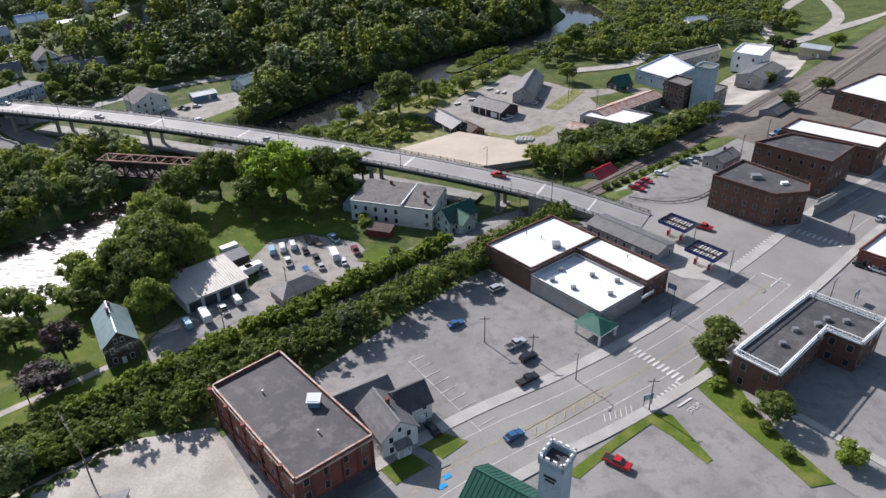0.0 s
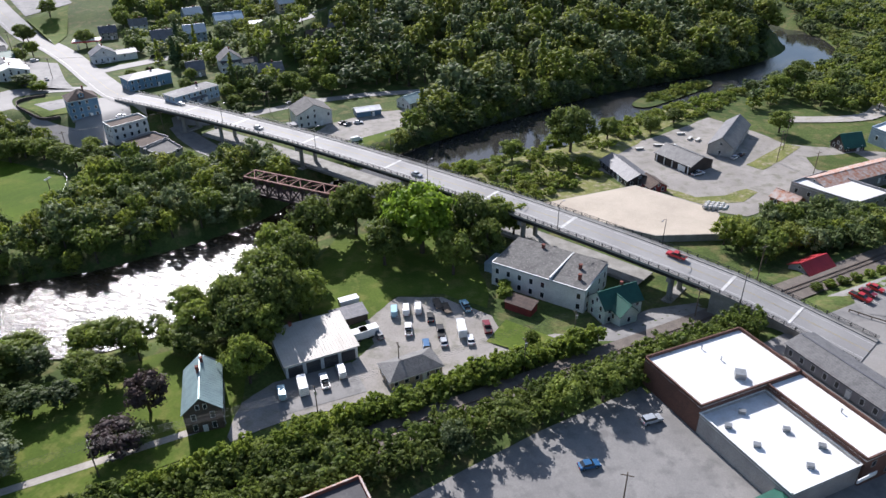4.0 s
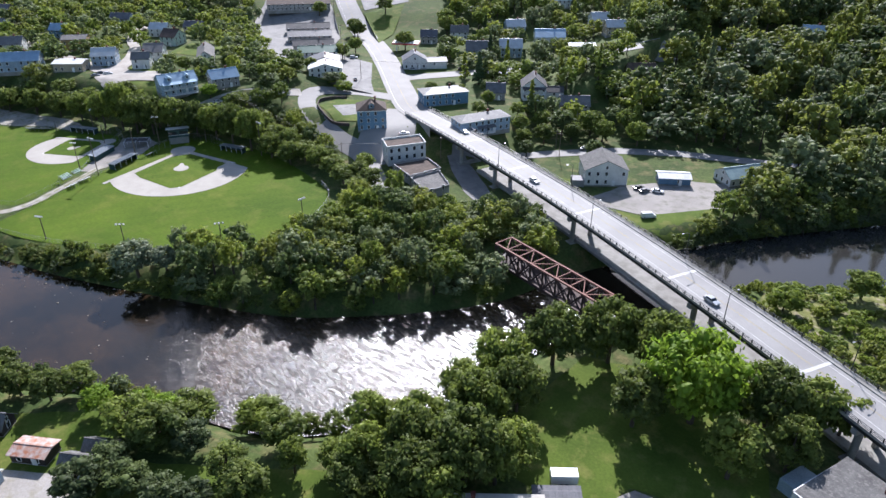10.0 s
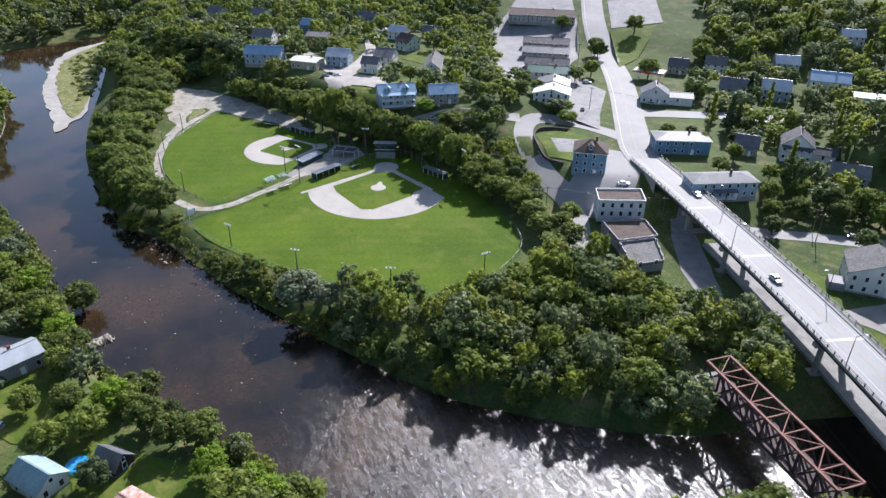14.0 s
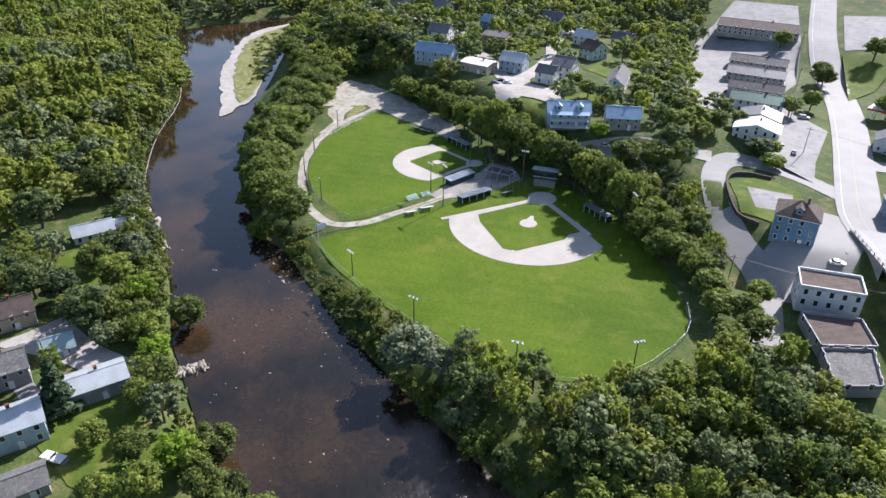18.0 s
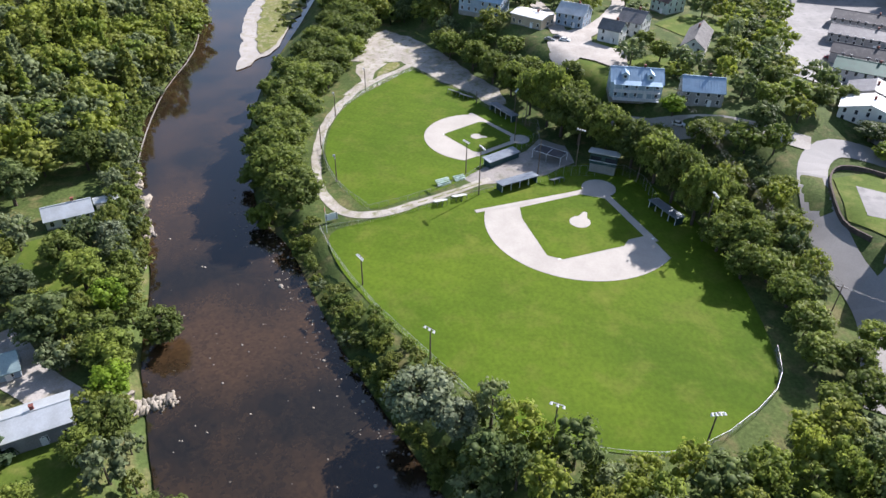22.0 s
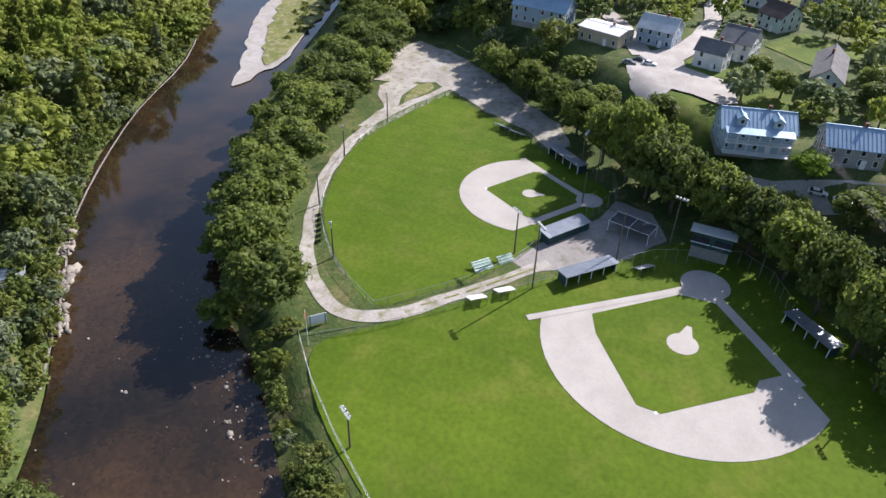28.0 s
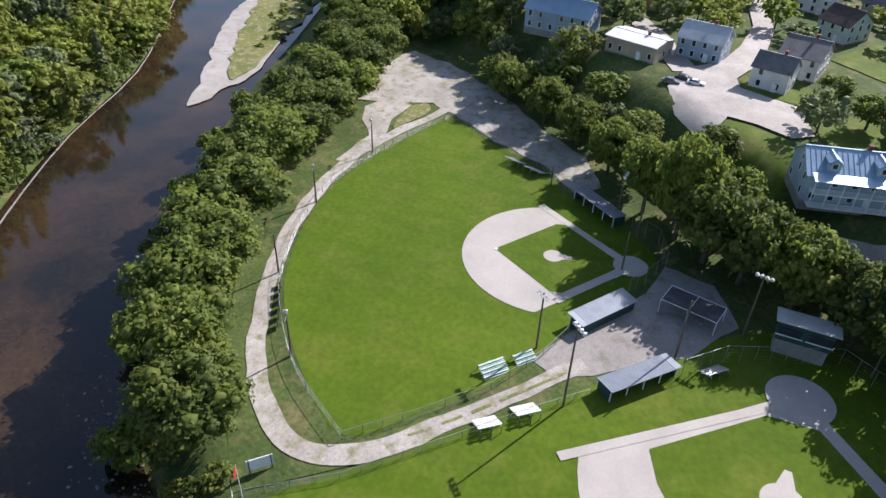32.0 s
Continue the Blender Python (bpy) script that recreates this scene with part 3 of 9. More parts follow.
def ribbon(m, line, off0, off1, lift=0.1, thick=0.0, follow=True):
    """A strip along a line between two sideways offsets (left is positive)."""
    pts = [Vector(p) for p in line]
    k = len(pts)
    base = len(m.v)
    for i, p in enumerate(pts):
        d = (pts[min(i + 1, k - 1)] - pts[max(i - 1, 0)])
        nrm = Vector((-d.y, d.x)).normalized()
        for o in (off0, off1):
            x, y = p.x + nrm.x * o, p.y + nrm.y * o
            z = (ground_z(x, y) if follow else p.z) + lift
            m.v.append((x, y, z))
            if thick:
                m.v.append((x, y, z - thick))
    for i in range(k - 1):
        if thick:
            a, b = base + 4 * i, base + 4 * (i + 1)
            m.f += [(a, a + 2, b + 2, b) if off1 < off0 else (a, b, b + 2, a + 2), (a + 1, a, b, b + 1), (a + 2, a + 3, b + 3, b + 2)]
        else:
            a, b = base + 2 * i, base + 2 * (i + 1)
            m.f.append((a, a + 1, b + 1, b) if off1 < off0 else (a, b, b + 1, a + 1))
    return m


def dense(line, step=3.0):
    """The same line with points every few metres."""
    out = []
    for a, b in zip(line, line[1:]):
        a, b = Vector(a), Vector(b)
        k = max(1, int((b - a).length / step))
        out += [tuple(a + (b - a) * i / k) for i in range(k)]
    return out + [tuple(line[-1])]


# river
water = sheet("water", RIVER, WATER, "shallow brown river glittering in the sun", "river", lift=0, flat=WATERZ)
water.location.z = -0.003

# ---- streets ----
MAIN = dense(curve([(-120, -30), (-60, 40), (-2, 94), (34, 117), (62, 137), (97, 168), (128, 197), (160, 222), (215, 270), (330, 370)], 5))
_m = ribbon(M(), MAIN, 8.3, -8.3, 0.12)
main_street = tagged(new("road_main", _m.mesh("road_main", ROADTOP)), "wide grey asphalt main street with faded markings", "road", kind="structure")
for _o0, _o1, _nm in ((11.2, 8.3, "pavement_north"), (-8.3, -10.8, "pavement_south")):
    _m = ribbon(M(), MAIN, _o0, _o1, 0.26, 0.16)
    tagged(new(_nm, _m.mesh(_nm, PAVE)), "pale concrete pavement with a raised kerb", "pavement", kind="structure")
SIDE_STREET = dense([(54, 124), (74, 100), (92, 78), (130, 30)])
_m = ribbon(M(), SIDE_STREET, 6.0, -5.0, 0.11)
tagged(new("road_side", _m.mesh("road_side", ROADTOP)), "side street of grey asphalt meeting the main street", "road", kind="structure")
_m = ribbon(M(), SIDE_STREET[3:], 8.0, 6.0, 0.25, 0.15)
tagged(new("pavement_side", _m.mesh("pavement_side", PAVE)), "pale concrete pavement beside the side street", "pavement", kind="structure")
sheet("road_square", [(52, 204), (70, 212), (92, 206), (112, 192), (128, 205), (118, 175), (100, 158), (84, 166), (62, 180)], ROADTOP,
      "broad asphalt crossing at the bridge's foot", "road", lift=0.14)
sheet("ground_town", [(-52, 98), (-18, 138), (22, 176), (58, 212), (100, 250), (250, 390), (330, 380), (200, 200), (150, 60), (60, 0), (-20, 20), (-60, 60)], ASPHALT, "worn grey asphalt between the town's blocks", "asphalt", lift=0.03)
sheet("ground_shop_lot", [(7, 107), (36, 129), (31, 140), (12, 170), (-8, 150), (-30, 125), (-12, 108), (-2, 112)], ASPHALT, "grey asphalt car park behind the shop", "car park", lift=0.1)
sheet("ground_pale_lot", [(-90, 85), (-70, 104), (-48, 108), (-27, 80), (-50, 40), (-95, 60)], SANDLOT, "pale worn lot beside a brick block", "car park", lift=0.1, wave=0.8)
sheet("ground_corner_lot", [(27, 95), (46, 108), (53, 97), (64, 82), (40, 60), (0, 70)], ASPHALT, "asphalt forecourt at the corner", "car park", lift=0.1)
sheet("ground_green_corner", [(24, 95), (33, 102.5), (44, 111.5), (48.5, 110.5), (53, 98), (51.5, 97), (47, 104), (43.5, 108), (35, 101.5), (26, 93.5)], LAWN, "narrow grass verge at the corner", "lawn", lift=0.17)
sheet("ground_gas_lot", [(60, 176), (66, 196), (88, 186), (84, 160), (70, 156)], ASPHALT, "filling station forecourt", "car park", lift=0.11)
sheet("ground_pump_pad", [(60, 172), (66, 184), (78, 180), (82, 168), (74, 162), (66, 164)], PAVE, "pale concrete apron under the pump canopies", "apron", lift=0.16)
sheet("ground_east_lot", [(84, 116), (100, 128), (106, 130), (122, 164), (140, 170), (170, 120), (120, 70), (90, 94)], ASPHALT, "asphalt lot round a brick hall", "car park", lift=0.1)
sheet("ground_station_lot", [(60, 224), (84, 243), (106, 256), (112, 246), (96, 222), (88, 214), (68, 214)], ASPHALT, "grey car park beside the railway", "car park", lift=0.12)
sheet("ground_hall_verge", [(55.5, 121), (61, 108), (66, 98), (69, 91), (74, 92), (69, 104), (66, 113), (66, 124), (62, 129)], LAWN, "grass verge under street trees", "lawn", lift=0.16)
sheet("ground_east_block", [(92, 215), (130, 200), (240, 300), (300, 380), (220, 330), (125, 258), (105, 240)], ASPHALT, "asphalt yard among brick blocks", "car park", lift=0.1)
sheet("ground_house_front", [(-3.5, 105.5), (0, 106), (5, 103.5), (0, 99), (-9, 92.5), (-14, 98.5)], LAWN, "small front lawn of the white house", "lawn", lift=0.2, wave=0.3)
sheet("ground_front_path", [(-7, 101), (-4.5, 102), (1.5, 97.5), (-1, 96)], ASPHALT, "dark path to the white house's porch", "path", lift=0.24)
# low yard by the garages
sheet("ground_yard", [(-73, 135), (-60, 148), (-43, 155), (-30, 167), (-13, 181), (0, 194), (-10, 192), (-22, 186), (-28, 196), (-44, 201), (-56, 198), (-62, 186), (-55, 176),
                      (-58, 166), (-73, 155), (-80, 140)], YARD, "grey gravel yard between garages", "yard", lift=0.1, wave=0.6)
sheet("ground_asphalt_apron", [(-73, 155), (-58, 167), (-50, 158), (-66, 145)], ASPHALT, "asphalt apron before the garage", "yard", lift=0.16)
sheet("ground_park_lawn", [(-88, 182), (-60, 186), (-57, 198), (-44, 203), (-30, 199), (-33, 212), (-44, 230), (-66, 238), (-88, 228)], LAWN, "sunny lawn beneath large trees", "lawn", lift=0.1, wave=1.0)
sheet("ground_house_lawn", [(-165, 92), (-110, 100), (-74, 133), (-78, 150), (-86, 166), (-100, 164), (-120, 146), (-138, 132), (-152, 118)], LAWN, "mown lawn round an old stone house", "lawn", lift=0.1, wave=1.0)
sheet("ground_small_lawn", [(-27, 184), (-15, 181), (-10, 190), (-24, 195)], LAWN, "patch of lawn by the yard", "lawn", lift=0.15)
sheet("ground_lower_lane", [(-8, 186), (2, 200), (14, 210), (26, 214), (34, 206), (22, 196), (6, 190)], ASPHALT, "lane running under the bridge", "lane", lift=0.14)
LOWER = dense(curve([(-185, 305), (-139, 289), (-95, 272), (-49, 253), (-12, 236.5), (12, 225)], 4))
_m = ribbon(M(), [(x, y, 1.6) for x, y in LOWER], 4.2, -4.8, 0.0, 0.9, follow=False)
tagged(new("road_lower", _m.mesh("road_lower", CONCRETE)), "pale lower roadway beneath the bridge", "road", kind="structure")
# yards by the upstream bank
sheet("ground_slab", [(-28, 262), (6, 288), (34, 274), (36, 257), (14, 250)], SLAB, "large bare tan concrete slab", "slab", lift=2.2, flat=0.8)
_m = M()
for _a, _b in (((-28, 262), (14, 250)), ((14, 250), (36, 257)), ((36, 257), (34, 274)), ((6, 288), (-28, 262)), ((34, 274), (6, 288))):
    _m.beam((*_a, 1.3), (*_b, 1.3), 0.5, 3.4)
tagged(new("wall_slab", _m.mesh("wall_slab", CONCRETE)), "concrete retaining wall round a slab", "wall", kind="structure")
sheet("ground_timber_yard", [(-10, 306), (-14, 318), (14, 350), (36, 380), (54, 366), (66, 352), (104, 352), (112, 330), (60, 292), (44, 276), (30, 278), (8, 292)], YARD,
      "pale gravel yard among timber sheds", "yard", lift=0.1, wave=0.8)
sheet("ground_yard_verge", [(48, 324), (58, 340), (66, 352), (72, 350), (63, 334), (54, 320)], WEEDS, "grass strip in the timber yard", "lawn", lift=0.18, wave=0.5)
sheet("ground_yard_edge", [(14, 290), (30, 282), (44, 288), (50, 298), (46, 300), (38, 292), (28, 288), (16, 294)], WEEDS, "weedy edge of the timber yard", "weeds", lift=0.18, wave=0.5)
sheet("ground_yard_lawn", [(72, 338), (92, 348), (98, 338), (84, 322), (74, 326)], GRASS, "grass circle in the gravel yard", "lawn", lift=0.2, wave=0.5)
sheet("ground_bank_yard", [(-140, 306), (-116, 312), (-99, 336), (-104, 360), (-118, 352), (-136, 330)], YARD, "gravel yard by a grey house", "yard", lift=0.1, wave=0.8)
sheet("ground_bank_lawn", [(-165, 318), (-150, 312), (-126, 300), (-104, 304), (-94, 318), (-101, 334), (-118, 310), (-140, 306), (-150, 322)], LAWN, "strip of lawn by the gravel yard", "lawn", lift=0.14, wave=0.5)
LOWROAD = dense([(-205, 306), (-189, 320), (-176, 338), (-158, 360), (-136, 376), (-90, 398)])
_m = ribbon(M(), LOWROAD, 3.5, -3.5, 0.15)
tagged(new("road_low", _m.mesh("road_low", ROADTOP)), "narrow shaded road below the bridge", "road", kind="structure")
sheet("ground_abutment_lot", [(-205, 303), (-194, 294), (-178, 283), (-160, 275), (-152, 278), (-168, 288), (-188, 301), (-200, 308)], ASPHALT, "shaded asphalt lot beneath the bridge's far end", "car park", lift=0.12, wave=0.4)
sheet("ground_blue_lot", [(-240, 283), (-224, 273), (-213, 290), (-222, 300), (-234, 314), (-246, 322), (-256, 314), (-250, 300)], ROADTOP, "worn asphalt round the tall blue house", "car park", lift=0.1, wave=0.3)
# far rail yard tracks
for _i, _ln in enumerate(([(187, 429), (204, 440), (214, 478), (249, 534), (300, 600)], [(204, 440), (227, 447), (275, 503), (297, 569)], [(227, 447), (250, 466), (320, 517)], [(66, 384), (106, 397), (123, 428), (145, 455)])):
    _m = ribbon(M(), dense(curve(_ln, 4)), 4.0, -4.0, 0.28 + 0.03 * _i)
    tagged(new("road_yard_%d" % (_i + 1), _m.mesh("road_yard", GRAVEL)), "pale gravel track behind the rail yard", "road", kind="structure")
sheet("ground_mill_yard", [(96, 318), (112, 326), (150, 366), (196, 420), (214, 410), (190, 372), (160, 330), (140, 300), (126, 300)], SANDLOT, "pale worn yard round the mill", "yard", lift=0.14, wave=0.8)
# west town
WEST = dense(curve([(-232, 318), (-250, 325), (-276, 343), (-300, 360), (-345, 390), (-385, 412), (-427, 436), (-491, 480), (-620, 570), (-800, 700)], 4))
_m = ribbon(M(), WEST, 7.2, -7.2, 0.3)
tagged(new("road_west", _m.mesh("road_west", ROADTOP)), "sunlit main road through the far side of town", "road", kind="structure")
ROAD2 = dense(curve([(-290, 352), (-276, 376), (-255, 408), (-226, 432), (-190, 470), (-150, 540)], 4))
_m = ribbon(M(), ROAD2, 5.0, -5.0, 0.24)
tagged(new("road_branch", _m.mesh("road_branch", ROADTOP)), "branch road between houses", "road", kind="structure")
LOOP = dense(curve([(-203, 262), (-228, 277), (-252, 281), (-285, 291), (-297, 305), (-286, 322), (-262, 330)], 5))
_m = ribbon(M(), LOOP, 4.0, -4.5, 0.2)
tagged(new("road_loop", _m.mesh("road_loop", ROADTOP)), "curved drive round a grassy island", "road", kind="structure")
sheet("ground_west_square", [(-318, 362), (-292, 338), (-276, 326), (-300, 318), (-330, 335), (-360, 362)], ASPHALT, "bright asphalt forecourts by the road", "car park", lift=0.22)
sheet("ground_west_lots", [(-335, 335), (-350, 318), (-395, 335), (-450, 370), (-510, 430), (-480, 455), (-430, 425), (-380, 390)], ASPHALT, "asphalt lots behind shops", "car park", lift=0.2)
sheet("ground_far_lot", [(-408, 436), (-394, 466), (-432, 492), (-452, 466)], ASPHALT, "empty asphalt lot by the road", "car park", lift=0.25)
sheet("ground_far_lawn", [(-352, 398), (-362, 420), (-394, 462), (-404, 432)], LAWN, "grassy plot by the road", "lawn", lift=0.25)
sheet("ground_island", [(-282, 296), (-262, 289), (-250, 294), (-256, 310), (-270, 316), (-284, 309)], LAWN, "grassy island inside the drive", "lawn", lift=0.22, wave=0.3)
sheet("ground_island_lot", [(-277, 300), (-262, 294), (-256, 304), (-268, 312)], ASPHALT, "small paved lot inside the drive", "car park", lift=0.3)
_m = M()
for _p, _q in zip(*(lambda w: (w, w[1:]))(dense(curve([(-281, 312), (-286, 306), (-286, 299), (-277, 292), (-262, 287.5), (-252, 289)], 4), 2.0))):
    _m.beam((*_p, ground_z(*_p) + 0.3), (*_q, ground_z(*_q) + 0.3), 0.5, 2.2)
tagged(new("wall_island", _m.mesh("wall_island", STONE)), "dark stone retaining wall round the island", "wall", kind="structure")
sheet("ground_house_square", [(-361, 236), (-374, 233), (-386, 234.5), (-391, 239), (-398, 243), (-400, 248), (-404, 255.5), (-416, 265), (-434, 276), (-452, 282), (-452, 288), (-430, 281), (-412, 271), (-398, 261), (-391, 254), (-385, 252.5), (-378, 258), (-373, 262.5), (-358, 258.5), (-357, 253), (-364, 248), (-368, 243), (-364, 239)], SANDLOT, "pale paved square between houses", "car park", lift=0.4)
for _i, _ln in enumerate(([(-448, 284), (-472, 298), (-505, 330)], [(-396, 242.5), (-425, 243), (-442, 241), (-500, 240), (-560, 200), (-640, 178)], [(-331, 243), (-322, 254), (-316, 266), (-309, 280), (-299, 298)],
                          [(-470, 210), (-485, 195), (-535, 180), (-640, 176)])):
    _m = ribbon(M(), dense(_ln), 3.5, -3.5, 0.22)
    tagged(new("road_house_%d" % (_i + 1), _m.mesh("road_house", SANDLOT)), "pale residential street", "road", kind="structure")
for _i, _p in enumerate(([(-372, 264), (-357, 259.5), (-344, 262), (-350, 272), (-366, 280)], [(-390, 254.5), (-385, 253.5), (-378, 259), (-374, 264), (-383, 272), (-396, 262)], [(-406, 286), (-388, 294), (-396, 318), (-420, 308)],
                         [(-367, 242.5), (-358, 234.5), (-348, 236), (-339, 242), (-346, 250), (-356, 252), (-363, 247.5)])):
    sheet("ground_garden_%d" % (_i + 1), _p, LAWN, "sunlit garden lawn between houses", "lawn", lift=0.16, wave=0.8)
# near houses on the south bank
LANE = dense([(-260, 40), (-222, 76), (-198, 92), (-186, 100)])
_m = ribbon(M(), LANE, 2.2, -2.2, 0.12)
tagged(new("road_lane", _m.mesh("road_lane", ASPHALT)), "narrow lane between riverside houses", "road", kind="structure")
sheet("ground_river_lawn", [(-205, 82), (-186, 96), (-176, 114), (-186, 118), (-202, 108), (-214, 100), (-222, 92)], LAWN, "lawn beside riverside houses", "lawn", lift=0.09, wave=0.5)
sheet("ground_river_lawn_far", [(-285, 80), (-262, 96), (-254, 90), (-262, 72), (-280, 70)], LAWN, "small lawn by a riverside house", "lawn", lift=0.09, wave=0.5)
sheet("ground_river_drive", [(-236, 66), (-246, 80), (-232, 92), (-222, 104), (-218, 96), (-228, 82)], GRAVEL, "gravel drive to the river", "drive", lift=0.1, wave=0.4)
sheet("ground_pool_lawn", [(-186, 106), (-160, 108), (-146, 118), (-148, 138), (-158, 134), (-172, 120)], LAWN, "back-garden lawn near the river", "lawn", lift=0.09, wave=0.6)
sheet("ground_near_drive", [(-160, 100), (-138, 112), (-132, 118), (-140, 124), (-156, 112)], GRAVEL, "gravel drive by small sheds", "drive", lift=0.16, wave=0.4)
_m = ribbon(M(), dense([(-222, -9), (-110, 92), (-68, 130)]), 15.0, 12.9, 0.16)
tagged(new("pavement_lane", _m.mesh("pavement_lane", SANDLOT)), "narrow pale footway along the hedge", "pavement", kind="structure")
# gravel bars in the river
sheet("ground_gravel_bar", curve([(-412, 108), (-428, 107), (-442, 105.5), (-464, 103), (-495, 102), (-515, 104), (-550, 107), (-584, 120), (-606, 150), (-590, 148), (-529, 136), (-500, 131), (-470, 126), (-450, 123.5), (-437, 122), (-427, 116)], 4, True), GRAVEL, "pale gravel bar in the river", "gravel bar", lift=0.25, flat=WATERZ, wave=2.2)
sheet("ground_bar_grass", curve([(-432, 114.5), (-446, 112), (-457, 111), (-495, 109), (-546, 113), (-580, 127), (-600, 148), (-588, 145.5), (-529, 135), (-487, 128.5), (-458, 123.5), (-441, 121)], 4, True), WEEDS, "weedy top of a gravel bar", "gravel bar", lift=0.5, flat=WATERZ, wave=3.0)
_m = M()
for _ln, _w in (([(-272, 101.5), (-292, 96.5), (-308, 92), (-323, 87), (-353, 83), (-393, 81.5), (-438, 85), (-491, 79), (-560, 69)], 0.8),):
    ribbon(_m, [(x, y, WATERZ) for x, y in dense(curve(_ln, 3), 2.0)], _w * 0.3, -_w * 0.3, 0.1, follow=False)
tagged(new("ground_gravel_margin", _m.mesh("ground_gravel_margin", YARD)), "thin pale gravel margin along the river", "gravel bar", kind="structure")
sheet("ground_river_island", curve([(0, 405), (8, 424), (35, 459), (41, 449), (22, 420), (8, 402)], 4, True), GRASS, "low overgrown river island", "island", lift=0.5, flat=WATERZ)
sheet("ground_bank_weeds", [(-62, 268), (-32, 258), (-26, 264), (4, 288), (-10, 304), (10, 350), (40, 398), (36, 412), (2, 374), (-18, 342), (-43, 315), (-66, 294)], WEEDS, "sunlit weeds on the upstream bank", "weeds", lift=0.12, wave=1.5)
KEEP.pop()
# ---- ball fields ----
sheet("ground_big_field", curve([(-278, 150), (-263, 152.5), (-242.5, 163), (-219, 178.5), (-206, 187.5), (-200, 202), (-198.5, 221), (-211, 243), (-223, 249.5), (-241, 253), (-262, 254.5), (-285, 252), (-301, 246),
                                 (-310, 238), (-311, 228), (-306, 214), (-298.5, 197), (-292, 180), (-284, 161)], 4, True), TURF, "bright green mown ball field", "ball field", lift=0.06, flat=0.0)
sheet("ground_field_verge", [(-410, 160), (-372, 148), (-332, 138), (-306, 140), (-281, 147), (-285, 162), (-292, 180), (-298, 196), (-306, 214), (-312, 232), (-322, 232), (-345, 219), (-372, 204), (-404, 188)],
      GRASS, "worn grass round the small field", "lawn", lift=0.04, flat=0.0)
sheet("ground_small_field", curve([(-396.5, 181.5), (-385.3, 170.5), (-365.7, 155.8), (-349.4, 149.6), (-330.7, 147.3), (-318, 148.6), (-303.3, 153.3), (-290.3, 160.8), (-294.4, 172), (-299.4, 182.6), (-306, 191.5), (-314, 200), (-324, 213), (-333, 219),
                                   (-345, 214.5), (-355, 207), (-370.7, 200), (-384, 190)], 4, True), TURF,
      "mown small ball field", "ball field", lift=0.08, flat=0.0)
_path = dense(curve([(-405, 183), (-400, 178.5), (-385.5, 165), (-372, 155.2), (-349.5, 147.4), (-332, 144.8), (-315, 144.8), (-301.5, 146.7), (-293, 150.3), (-288, 155), (-286.8, 160), (-288.1, 167.1), (-292.7, 176.8), (-298.5, 188.3), (-304, 199)], 4))
_e = ribbon(M(), [(x, y, 0) for x, y in _path], 1.6, -1.6, 0.24, follow=False).v
sheet("ground_field_path", [p[:2] for p in _e[0::2]] + [p[:2] for p in _e[1::2]][::-1], TRACK, "pale gravel track round the small field", "path", lift=0.16, flat=0.0, wave=0.8)
_rnd = random.Random(8)
_m = M()
_mid = [(x, y, 0) for x, y in dense(curve([(-288.1, 165), (-292.7, 176.8), (-298.5, 188.3), (-303, 197)], 4), 1.5)]
for _i in range(3, len(_mid) - 3, 3):
    ribbon(_m, _mid[_i:_i + _rnd.choice((3, 4, 4))], _rnd.uniform(0.1, 0.45), -_rnd.uniform(0.1, 0.4), 0.30, follow=False)
tagged(new("ground_path_grass", _m.mesh("ground_path_grass", WEEDS)), "strip of grass between the track's wheel ruts", "grass strip", kind="structure")
sheet("ground_field_lot", [(-409, 156), (-428, 157), (-447, 172), (-434, 185), (-419, 193), (-392, 205), (-373, 213), (-361, 214), (-357, 208), (-371, 202.5), (-384, 192), (-399, 183), (-407, 177), (-406, 165)], TRACK,
      "pale gravel lot behind the small field", "car park", lift=0.14, wave=1.6)
sheet("ground_lot_track", [(-404, 158), (-396, 158), (-386, 160), (-373, 152.5), (-371, 156), (-386, 164), (-396, 166), (-405, 171), (-411, 166)], TRACK, "gravel track leaving the lot", "path", lift=0.15, flat=0.0, wave=0.6)
sheet("ground_lot_weeds", curve([(-404, 171), (-397, 168), (-390, 166.5), (-395, 171), (-402, 176), (-406, 175)], 3, True), WEEDS, "weedy patch between gravel tracks", "weeds", lift=0.3, wave=0.6)
# pale gravel given the darker YARD colour to deepen the trees' shade
sheet("ground_dugout_gravel", [(-300.5, 194), (-305, 190.5), (-311.5, 197.5), (-322, 214), (-330, 220), (-324, 228), (-313, 228), (-306, 217), (-303, 206)], YARD, "gravel between dugouts, tree shade painted in as darker grey", "path", lift=0.12, flat=0.0, wave=0.9)


